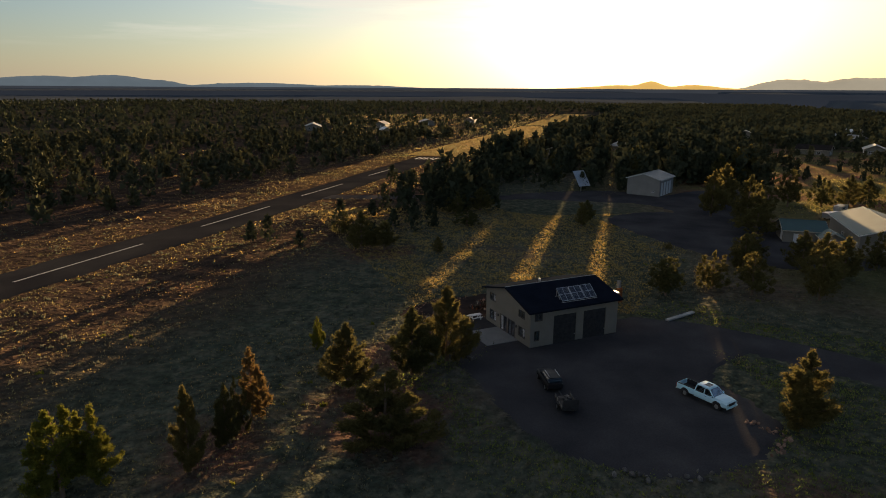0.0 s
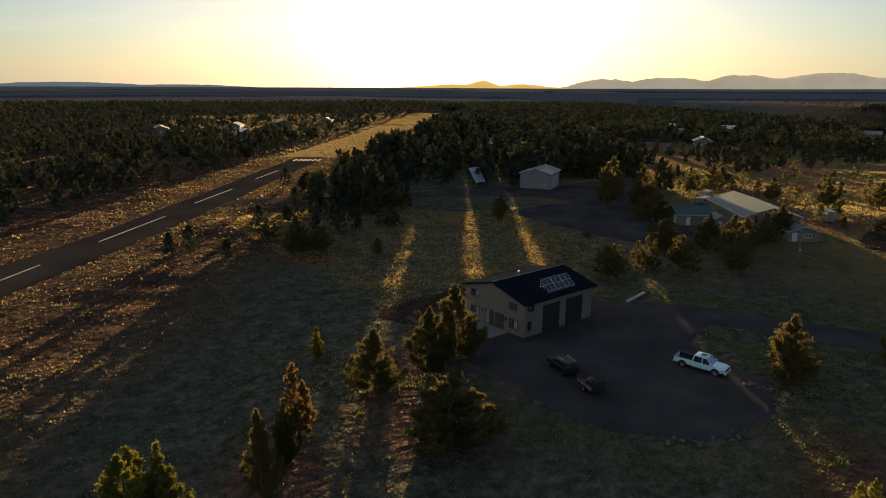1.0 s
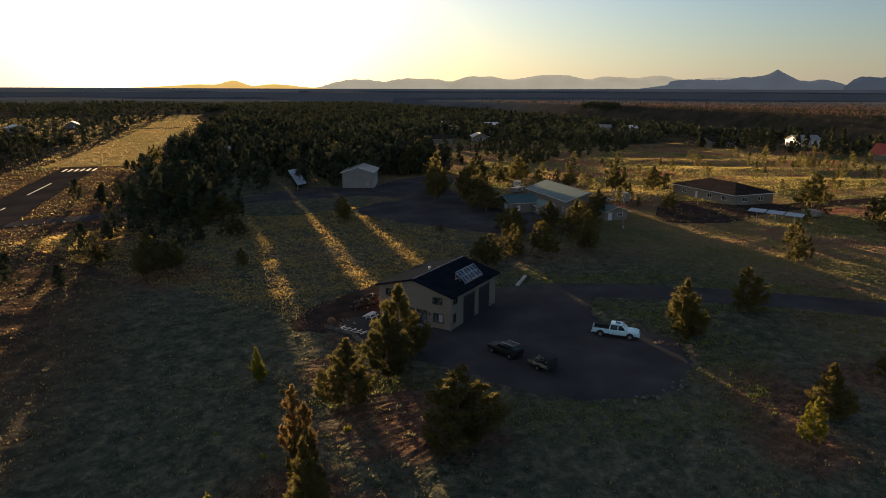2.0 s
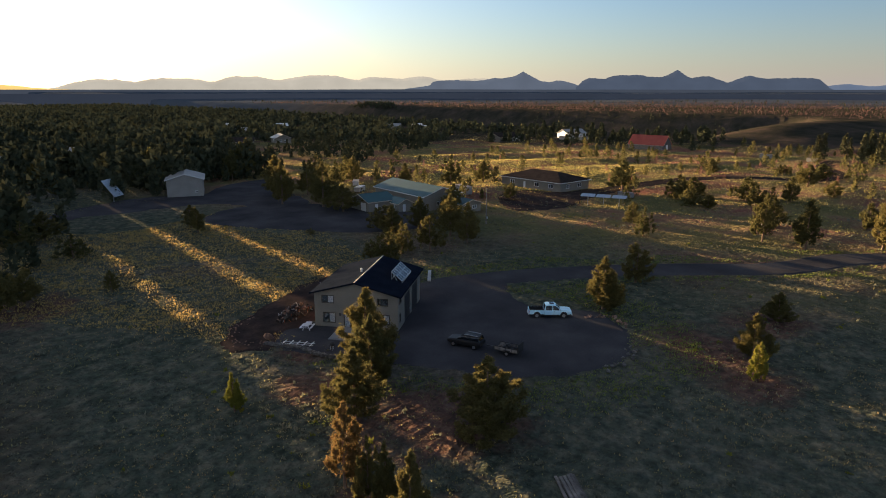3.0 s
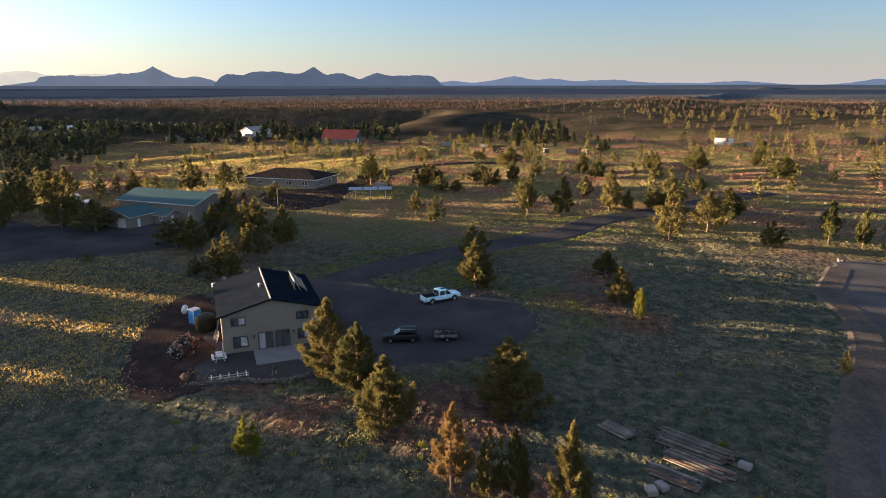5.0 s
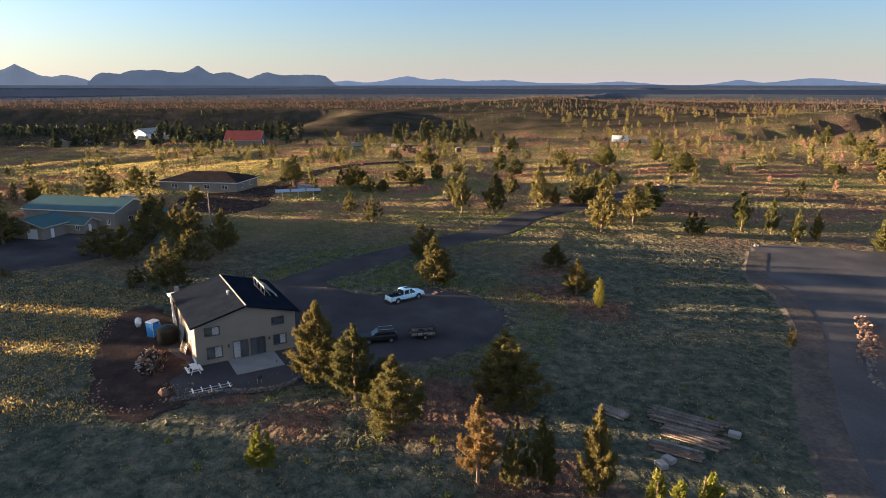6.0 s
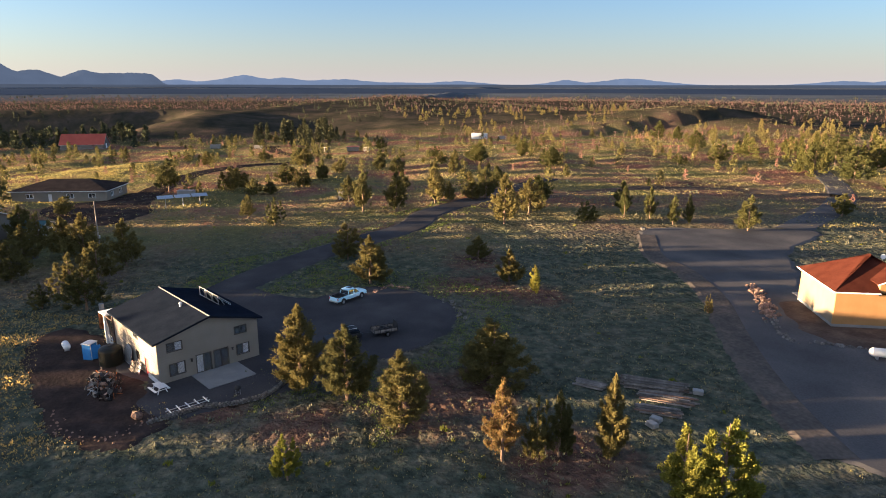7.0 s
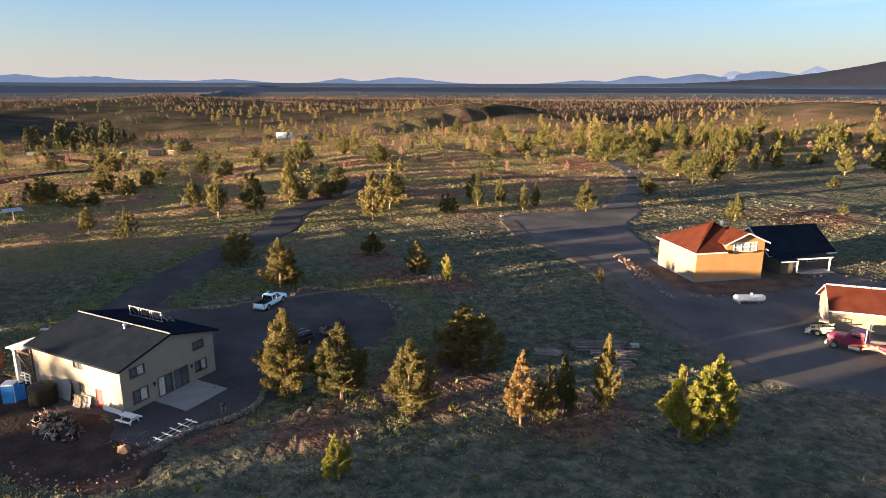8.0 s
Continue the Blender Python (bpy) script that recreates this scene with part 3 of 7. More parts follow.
strip("dirt_shoulder", [(52, -7), (36.4, 2.4), (25.5, 4.2), (13.2, 8.8), (-1.2, 17.8), (-12.4, 24.2), (-21, 28.4), (-29, 31.2)], 3.4, 0.1, M_SHOULDER, "trampled tan dirt shoulder of the gravel yard", "verge")
yard("house_soil", [(8.4, 1.2), (0.8, 6.1), (-5.6, 8.9), (-10.2, 7.6), (-13.0, 3.5), (-15.1, -3.3), (-16.9, -9.1), (-16.4, -14.9), (-11.0, -17.6), (-3.0, -8.2)], 0.075, M_BROWNSOIL, "brown bare soil round the ochre house", "soil")


def dashes():
    for x0, y0, x1, y1 in ((-74.5, 107, -65, 135.5), (-59, 154, -49.6, 181.7), (-44.6, 200.5, -35.6, 227), (-29, 250, -20.5, 275), (-84, 76, -78.5, 94)):
        b = bmesh.new()
        L = math.hypot(x1 - x0, y1 - y0)
        box(b, -0.22, 0, 0, 0.22, L, 0.015)
        ob = link_bm("runway_dash", b, M_PAINT)
        ob.matrix_basis = pose(x0, y0, 0.062, 0, 0, -math.degrees(math.atan2(x1 - x0, y1 - y0)))
        tagged(ob, "long white painted dash on the airstrip", "marking", "airstrip centre line", "structure")
    # threshold bars
    for k in range(6):
        b = box(bmesh.new(), -0.5, 0, 0, 0.5, 9, 0.015)
        ob = link_bm("threshold_bar", b, M_PAINT)
        ob.matrix_basis = pose(-8.5 - 5.2 + 2.1 * k, 309 + 1.6 - 0.63 * k, 0.062, 0, 0, -16.8)
        tagged(ob, "white painted bar at the airstrip threshold", "marking", "airstrip threshold", "structure")


dashes()


# ---- far ranges ----
MIDWAY = (-55, 52)   # where the path turns: the ranges stand round it


def ridge_range(name, az0, az1, radius, bumps, rough, material, label, base=-60, power=1.7):
    """A range along part of the horizon; bumps: (azimuth, degrees high, half width)."""
    bm = bmesh.new()
    rows = []
    n = int((az1 - az0) * 20)
    for i in range(n + 1):
        az = az0 + (az1 - az0) * i / n
        el = 0.0
        for a, h, w, *own in bumps:
            el += (h * math.exp(-(abs(az - a) / w) ** (own[0] if own else power))) ** 5
        el = el ** 0.2 * 0.96
        el += rough * (noise.noise(Vector((az * 0.7, radius * 0.01, 0))) + 0.6 * noise.noise(Vector((az * 2.1, radius * 0.01, 4))) + 0.3 * noise.noise(Vector((az * 6.0, radius * 0.01, 8)))) * min(1, el / 0.3)
        fade = min(1, (az - az0) / 2.0, (az1 - az) / 2.0)
        top = 33 + math.tan(radians(max(0.02, el * max(0, fade)))) * radius
        s, c = math.sin(radians(az)), math.cos(radians(az))
        jag = 16 * noise.noise(Vector((az * 1.3, 7, 1)))
        rows.append([bm.verts.new((MIDWAY[0] + s * (radius + d), MIDWAY[1] + c * (radius + d), z)) for d, z in ((-200 + jag, base), (-100 + jag, base + (top - base) * 0.72), (0, top), (60, base))])
    for a, b in zip(rows, rows[1:]):
        for k in range(3):
            bm.faces.new((a[k], a[k + 1], b[k + 1], b[k]))
    for f in bm.faces:
        f.smooth = True
    ob = link_bm(name, bm, material)
    return tagged(ob, label, "mountains", kind="structure")


# haze light put into each glow colour, warmer and brighter towards the sun
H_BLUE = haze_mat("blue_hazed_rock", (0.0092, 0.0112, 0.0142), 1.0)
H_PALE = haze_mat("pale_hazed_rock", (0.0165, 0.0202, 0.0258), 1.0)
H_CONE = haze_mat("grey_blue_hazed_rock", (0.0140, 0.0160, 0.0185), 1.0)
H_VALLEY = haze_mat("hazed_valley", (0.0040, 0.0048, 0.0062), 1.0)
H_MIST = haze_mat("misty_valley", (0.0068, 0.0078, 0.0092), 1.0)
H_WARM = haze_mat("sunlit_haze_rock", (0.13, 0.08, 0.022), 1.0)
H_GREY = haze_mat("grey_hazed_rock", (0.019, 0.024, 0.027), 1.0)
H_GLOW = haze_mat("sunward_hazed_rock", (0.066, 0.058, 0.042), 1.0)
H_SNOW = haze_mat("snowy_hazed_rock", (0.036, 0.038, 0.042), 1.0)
H_DARK = haze_mat("hazed_wooded_hill", (0.0060, 0.0055, 0.0053), 1.0)


def valley_haze_band(name, radius, degrees, material, label):
    """A low glowing band, added right round the horizon to stand for valley haze."""
    bm = bmesh.new()
    rows = []
    for i in range(361):
        az = radians(i)
        top = 33 + math.tan(radians(degrees + 0.05 * noise.noise(Vector((4 * math.sin(az), 4 * math.cos(az), radius * 0.01))))) * radius
        rows.append([bm.verts.new((MIDWAY[0] + math.sin(az) * (radius + d), MIDWAY[1] + math.cos(az) * (radius + d), z)) for d, z in ((-150, -40), (0, top), (40, -40))])
    for a, b in zip(rows, rows[1:]):
        for k in range(2):
            bm.faces.new((a[k], a[k + 1], b[k + 1], b[k]))
    for f in bm.faces:
        f.smooth = True
    return tagged(link_bm(name, bm, material), label, "valley", kind="structure")


# added bands: their glow imitates haze and covers the shaded far ground
valley_haze_band("backdrop_valley", 2700, -0.28, H_VALLEY, "glowing band for the dark valley floor in evening haze")
valley_haze_band("backdrop_valley_far", 4300, 0.04, H_MIST, "paler glowing band for the valley mist before the mountains")
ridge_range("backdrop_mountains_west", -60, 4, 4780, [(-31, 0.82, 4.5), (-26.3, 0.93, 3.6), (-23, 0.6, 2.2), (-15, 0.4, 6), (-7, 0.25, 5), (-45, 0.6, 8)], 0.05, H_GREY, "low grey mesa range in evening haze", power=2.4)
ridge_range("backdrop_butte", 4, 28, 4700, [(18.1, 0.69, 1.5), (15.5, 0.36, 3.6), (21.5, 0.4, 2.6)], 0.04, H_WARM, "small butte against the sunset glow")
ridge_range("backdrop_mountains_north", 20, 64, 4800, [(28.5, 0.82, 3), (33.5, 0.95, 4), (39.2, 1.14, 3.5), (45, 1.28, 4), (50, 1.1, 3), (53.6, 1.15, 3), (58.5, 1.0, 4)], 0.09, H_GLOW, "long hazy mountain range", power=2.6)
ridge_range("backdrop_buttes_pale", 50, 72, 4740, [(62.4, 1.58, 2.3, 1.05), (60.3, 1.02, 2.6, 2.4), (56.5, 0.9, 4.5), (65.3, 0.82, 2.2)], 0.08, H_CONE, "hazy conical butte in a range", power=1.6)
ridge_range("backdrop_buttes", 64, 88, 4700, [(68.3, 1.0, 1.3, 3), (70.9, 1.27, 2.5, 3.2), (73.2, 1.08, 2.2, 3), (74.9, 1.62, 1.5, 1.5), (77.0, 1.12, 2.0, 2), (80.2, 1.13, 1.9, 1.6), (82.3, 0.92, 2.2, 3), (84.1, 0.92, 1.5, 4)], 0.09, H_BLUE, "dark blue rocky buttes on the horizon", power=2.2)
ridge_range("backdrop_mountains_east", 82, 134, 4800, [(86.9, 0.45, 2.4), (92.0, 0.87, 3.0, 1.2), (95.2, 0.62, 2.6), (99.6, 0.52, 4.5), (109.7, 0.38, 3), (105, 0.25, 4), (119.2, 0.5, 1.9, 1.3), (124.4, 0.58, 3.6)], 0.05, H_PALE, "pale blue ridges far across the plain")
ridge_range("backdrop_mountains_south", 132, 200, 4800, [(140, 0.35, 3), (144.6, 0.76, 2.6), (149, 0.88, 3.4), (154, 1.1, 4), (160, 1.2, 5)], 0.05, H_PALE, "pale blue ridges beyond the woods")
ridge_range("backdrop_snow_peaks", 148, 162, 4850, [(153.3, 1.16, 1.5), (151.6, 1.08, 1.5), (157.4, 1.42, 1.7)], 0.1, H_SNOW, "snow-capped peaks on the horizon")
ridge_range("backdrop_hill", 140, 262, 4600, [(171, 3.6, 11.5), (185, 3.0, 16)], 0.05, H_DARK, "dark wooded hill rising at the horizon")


# ---- houses ----
def wall_grid(bm, to, a0, a1, z0, z1, holes, thick=0.2):
    """A wall in the plane of to's first and third axis, with openings right through it: one shell."""
    xs = sorted({a0, a1, *[h[0] for h in holes], *[h[1] for h in holes]})
    zs = sorted({z0, z1, *[h[2] for h in holes], *[h[3] for h in holes]})
    made = {}

    def v(i, j, d):
        if (i, j, d) not in made:
            made[i, j, d] = bm.verts.new(to @ Vector((xs[i], -thick * d, zs[j])))
        return made[i, j, d]

    def solid(i, j):
        if not (0 <= i < len(xs) - 1 and 0 <= j < len(zs) - 1):
            return False
        cx, cz = (xs[i] + xs[i + 1]) / 2, (zs[j] + zs[j + 1]) / 2
        return not any(h[0] < cx < h[1] and h[2] < cz < h[3] for h in holes)

    for i in range(len(xs) - 1):
        for j in range(len(zs) - 1):
            if not solid(i, j):
                continue
            for d in (0, 1):
                bm.faces.new((v(i, j, d), v(i + 1, j, d), v(i + 1, j + 1, d), v(i, j + 1, d)))
            for di, dj, p, q in ((-1, 0, (i, j), (i, j + 1)), (1, 0, (i + 1, j), (i + 1, j + 1)), (0, -1, (i, j), (i + 1, j)), (0, 1, (i, j + 1), (i + 1, j + 1))):
                if not solid(i + di, j + dj):
                    bm.faces.new((v(*p, 0), v(*q, 0), v(*q, 1), v(*p, 1)))


def side_frame(side, w, l):
    """Maps (along, outward, up) of a wall to the house's own axes."""
    c = {"S": ((1, 0), (0, -1), (0, 0)), "N": ((1, 0), (0, 1), (0, l)), "W": ((0, 1), (-1, 0), (0, 0)), "E": ((0, 1), (1, 0), (w, 0))}[side]
    return Matrix(((c[0][0], c[1][0], 0, c[2][0]), (c[0][1], c[1][1], 0, c[2][1]), (0, 0, 1, 0), (0, 0, 0, 1)))


def moved(bm, m):
    bmesh.ops.transform(bm, matrix=m, verts=bm.verts)
    return bm


def frame_bars(a0, a1, z0, z1, t=0.09, d0=-0.08, d1=0.04):
    bm = bmesh.new()
    box(bm, a0, d0, z0, a0 + t, d1, z1)
    box(bm, a1 - t, d0, z0, a1, d1, z1)
    box(bm, a0 + t, d0, z1 - t, a1 - t, d1, z1)
    box(bm, a0 + t, d0, z0, a1 - t, d1, z0 + t)
    return bm


def add_window(h, to, a0, a1, z0, z1, panes=2, frame_mat=None, name="window", blind=False, pale=False, blind_at=None):
    fm = frame_mat or M_WHITE
    win = part(name, moved(frame_bars(a0, a1, z0, z1), to), fm, h)
    step = (a1 - a0 - 0.12) / panes
    if blind and blind_at is None:
        blind_at = panes - 1
    for k in range(panes):
        p0 = a0 + 0.06 + step * k
        part("pane", moved(box(bmesh.new(), p0 + 0.02, -0.06 - 0.02 * (k % 2), z0 + 0.06, p0 + step - 0.02, -0.045 - 0.02 * (k % 2), z1 - 0.06), to), M_GLASS_CLEAR if pale or k == blind_at else M_GLASS, win)
        if k:
            part("mullion", moved(box(bmesh.new(), p0 - 0.035, -0.075, z0 + 0.09, p0 + 0.035, 0.02, z1 - 0.09), to), fm, win)
        if pale:
            part("sash_bar", moved(box(bmesh.new(), p0 + 0.04, -0.04, (z0 + z1) / 2 - 0.04, p0 + step - 0.04, 0.0, (z0 + z1) / 2 + 0.04), to), fm, win)
        # white sheet: a drawn blind at blind_at; on pale windows, imitated sky reflection
        if pale or k == blind_at:
            part("blind", moved(box(bmesh.new(), p0 + 0.03, -0.15, z0 + 0.1, p0 + step - 0.06, -0.13, z1 - 0.1), to), M_WHITE, win, "white sheet behind the glass, for blinds and reflected sky")
    return win


def add_door(h, to, a0, a1, z0, z1, material, label="", panels=4, name="door"):
    d = part(name, moved(box(bmesh.new(), a0 + 0.02, -0.14, z0, a1 - 0.02, -0.07, z1 - 0.02), to), material, h, label)
    hh = (z1 - z0 - 0.1) / panels
    for k in range(panels):
        part("panel", moved(box(bmesh.new(), a0 + 0.1, -0.068, z0 + 0.08 + hh * k, a1 - 0.1, -0.05, z0 + hh * (k + 1)), to), material, d)
    part("door_handle", moved(box(bmesh.new(), a1 - 0.22, -0.05, z0 + 0.95, a1 - 0.12, 0.0, z0 + 1.0), to), M_STEEL, d, "metal handle")
    return d


def gable_house(name, x, y, rz, w, l, eave, ridge, wall, roof, label, openings=(), category="house", over=0.5, trim=None, lap=0.0, apex=0.5, group="", win=None):
    """Local frame: x along the gable wall, y into the depth. openings: side, a0, a1, z0, z1, kind."""
    h = thing(name, x, y, float(height(np.array(x), np.array(y))), rz, label, category, group)
    trim = trim or M_TRIM
    xa = w * apex
    for side in "SNWE":
        to = side_frame(side, w, l)
        span = w if side in "SN" else l
        holes = [o[1:5] for o in openings if o[0] == side]
        bm = bmesh.new()
        wall_grid(bm, to, 0 if side in "SN" else 0.2, span if side in "SN" else span - 0.2, -0.4, eave, holes)
        if side in "SN":
            tri = bmesh.new()
            f = [tri.verts.new(p) for p in ((0, 0, eave), (w, 0, eave), (xa, 0, ridge))]
            b = [tri.verts.new((v.co.x, -0.2, v.co.z)) for v in f]
            tri.faces.new(f)
            tri.faces.new(b[::-1])
            for i in range(3):
                tri.faces.new((f[i], b[i], b[(i + 1) % 3], f[(i + 1) % 3]))
            moved(tri, to)
            tmp = bpy.data.meshes.new("t")
            tri.to_mesh(tmp)
            tri.free()
            bm.from_mesh(tmp)
            bpy.data.meshes.remove(tmp)
        part("wall", bm, wall, h)
        if lap:
            # lap boards, each a thin proud course
            z = 0.1
            lb = bmesh.new()
            while z < eave - 0.1:
                xs = sorted([0.0, span] + [v for o in holes if o[2] - 0.05 < z + lap / 2 < o[3] + 0.05 for v in (o[0] - 0.02, o[1] + 0.02)])
                for k in range(0, len(xs) - 1, 2):
                    box(lb, xs[k], 0.0, z, xs[k + 1], 0.018, z + lap * 0.86)
                z += lap
            part("lap_siding", moved(lb, to), wall, h)["kind"] = "stuff"
        for o in openings:
            if o[0] != side:
                continue
            _, a0, a1, z0, z1, kind = o
            if kind == "window":
                add_window(h, to, a0, a1, z0, z1, 2, win, blind=name == "main_house" and side == "S" and a0 != 9.0)
            elif kind == "window3":
                add_window(h, to, a0, a1, z0, z1, 3)
            elif kind == "slider_blind":
                add_window(h, to, a0, a1, z0, z1, 2, win or M_TRIM, "sliding_door", blind_at=0)
            elif kind == "slider":
                add_window(h, to, a0, a1, z0, z1, 2, win or M_TRIM, "sliding_door")
            elif kind == "garage":
                # open bays: dark panels stand in for the shade inside
                add_door(h, to, a0, a1, z0, z1, M_DARKPLASTIC, "dark panels in an open garage bay, for the shade inside", 6, "garage_door")
            elif kind == "whitegarage":
                add_door(h, to, a0, a1, z0, z1, M_WHITE, "white garage door", 4, "garage_door")
            elif kind == "reddoor":
                add_door(h, to, a0, a1, z0, z1, M_REDDOOR, "red door", 2)
            else:
                add_door(h, to, a0, a1, z0, z1, M_WHITE, "white door", 2)
    part("floor", box(bmesh.new(), 0.2, 0.2, -0.3, w - 0.2, l - 0.2, 0.02), M_CONCRETE, h)
    lift = 0.2
    for xe, ze in ((-over, eave - (ridge - eave) / xa * over), (w + over, eave - (ridge - eave) / (w - xa) * over)):
        r = part("roof", slab(bmesh.new(), [(xa, -over, ridge + lift), (xe, -over, ze + lift), (xe, l + over, ze + lift), (xa, l + over, ridge + lift)], 0.16), roof, h)
        fb = bmesh.new()
        s = -1 if xe < xa else 1
        box(fb, min(xe, xe + s * 0.03), -over, ze + lift - 0.22, max(xe, xe + s * 0.03), l + over, ze + lift - 0.02)
        part("fascia", fb, trim, r)
        for yy in (-over - 0.03, l + over):
            rake = bmesh.new()
            v = [rake.verts.new(p) for p in ((xa, yy, ridge + lift - 0.01), (xe, yy, ze + lift - 0.01), (xe, yy, ze + lift - 0.22), (xa, yy, ridge + lift - 0.22))]
            v2 = [rake.verts.new((p.co.x, yy + 0.03, p.co.z)) for p in v]
            rake.faces.new(v)
            rake.faces.new(v2[::-1])
            for i in range(4):
                rake.faces.new((v[i], v2[i], v2[(i + 1) % 4], v[(i + 1) % 4]))
            part("rake_board", rake, trim, r)
    cap = bmesh.new()
    v = [cap.verts.new((xa + dx, yy, ridge + lift + dz)) for yy in (-over, l + over) for dx, dz in ((-0.11, -0.01), (0, 0.05), (0.11, -0.01))]
    cap.faces.new((v[0], v[1], v[4], v[3]))
    cap.faces.new((v[1], v[2], v[5], v[4]))
    cap.faces.new((v[0], v[3], v[5], v[2]))
    part("ridge_cap", cap, M_METAL if name == "main_house" else roof, h, "pale metal ridge cap" if name == "main_house" else "")
    return h


MAIN = [("S", 1.05, 2.85, 3.5, 4.65, "window"), ("S", 1.15, 3.0, 0.65, 2.15, "window"), ("S", 4.2, 6.05, 0.05, 2.35, "slider_blind"), ("S", 6.3, 8.15, 0.05, 2.35, "slider"),
        ("S", 9.1, 10.8, 0.85, 2.25, "window"), ("S", 9.0, 10.6, 3.5, 4.55, "window"),
        ("W", 5.7, 7.2, 3.75, 4.75, "window"), ("W", 5.8, 6.7, 1.15, 2.3, "window"), ("W", 3.0, 4.1, 0.0, 2.1, "reddoor"),
        ("E", 0.6, 1.8, 3.6, 4.65, "window"), ("E", 0.6, 1.4, 0.9, 2.3, "window"), ("E", 3.6, 7.2, 0.0, 4.1, "garage"), ("E", 8.4, 12.1, 0.0, 4.1, "garage")]
main_house = gable_house("main_house", 6.4, 89.7, -65.3, 12.0, 14.1, 5.0, 6.6, M_STUCCO, M_SHINGLE, "two-storey beige house with a dark shingle gable roof", MAIN, lap=0.3, trim=M_SHINGLE, win=M_BRONZE)


def main_house_extras(h):
    # concrete patio, wall lamps, roof vent, low white skirting
    for x, z in ((3.7, 1.75), (8.6, 1.75)):
        b = bmesh.new()
        box(b, x - 0.08, -0.2, z, x + 0.08, -0.02, z + 0.32, 0.03)
        box(b, x - 0.12, -0.24, z + 0.32, x + 0.12, -0.02, z + 0.37)
        part("wall_lamp", b, M_DARKPLASTIC, h, "dark outdoor wall lamp")
    b = bmesh.new()
    bmesh.ops.create_cone(b, cap_ends=True, segments=12, radius1=0.14, radius2=0.14, depth=0.5, matrix=Matrix.Translation((5.2, 5.6, 6.75)))
    bmesh.ops.create_cone(b, cap_ends=True, segments=12, radius1=0.24, radius2=0.1, depth=0.16, matrix=Matrix.Translation((5.2, 5.6, 7.06)))
    part("roof_vent", b, M_STEEL, h, "metal roof vent")
    b = box(bmesh.new(), -0.12, 0.3, -0.1, -0.03, 3.1, 0.55, 0.02)
    part("skirting_board", b, M_WHITE, h, "white skirting board")
    # open porch at the far gable: sloping roof on posts, stair inside
    L = 14.1
    part("porch_roof", slab(bmesh.new(), [(-0.75, L + 0.55, 4.62), (8.2, L + 0.55, 4.62), (8.2, L + 3.5, 4.3), (-0.75, L + 3.5, 4.3)], 0.16), M_WHITE, h, "pale sloping porch roof")
    for x in (-0.15, 4.0, 7.8):
        b = box(bmesh.new(), x - 0.22, L + 2.7, -0.3, x + 0.22, L + 3.14, 4.2, 0.03)
        box(b, x - 0.3, L + 2.62, 3.86, x + 0.3, L + 3.22, 4.02, 0.02)
        part("porch_post", b, M_WHITE, h, "thick white porch post with a cap")
    for x in (-0.15, 7.8):
        b = box(bmesh.new(), x - 0.1, L + 0.15, 3.7, x + 0.1, L + 2.7, 3.95)
        part("porch_beam", b, M_REDWOOD, h, "reddish timber beam")
        brace = moved(box(bmesh.new(), x - 0.08, -0.1, 0, x + 0.08, 0.1, 3.0), Matrix.Translation((0, L + 0.35, 1.3)) @ Matrix.Rotation(radians(-44), 4, "X"))
        part("porch_brace", brace, M_REDWOOD, h, "reddish diagonal timber brace")
    for k in range(9):
        b = box(bmesh.new(), 0.5, L + 0.6 + 0.24 * k, 0.1 + 0.28 * k, 1.6, L + 0.8 + 0.24 * k, 0.16 + 0.28 * k)
        part("stair_tread", b, M_WOOD, h)
    for z in (0.45, 0.85, 1.25):
        part("porch_rail", box(bmesh.new(), -0.2, L + 0.9, z, -0.12, L + 2.7, z + 0.1, 0.01), M_WHITE, h, "white porch rail")
    for y in (0.9, 1.8):
        part("rail_post", box(bmesh.new(), -0.22, L + y, 0, -0.1, L + y + 0.12, 1.4, 0.01), M_WHITE, h, "white rail post")
    part("porch_upright", box(bmesh.new(), -0.12, L + 0.2, 0, 0.1, L + 0.42, 4.4), M_REDWOOD, h, "reddish timber upright")


main_house_extras(main_house)


def on_house(h, name, x, y, z, rz, label, category, group=""):
    ob = new(name)
    ob.matrix_basis = h.matrix_basis @ pose(x, y, z, 0, 0, rz)
    return tagged(ob, label, category, group)


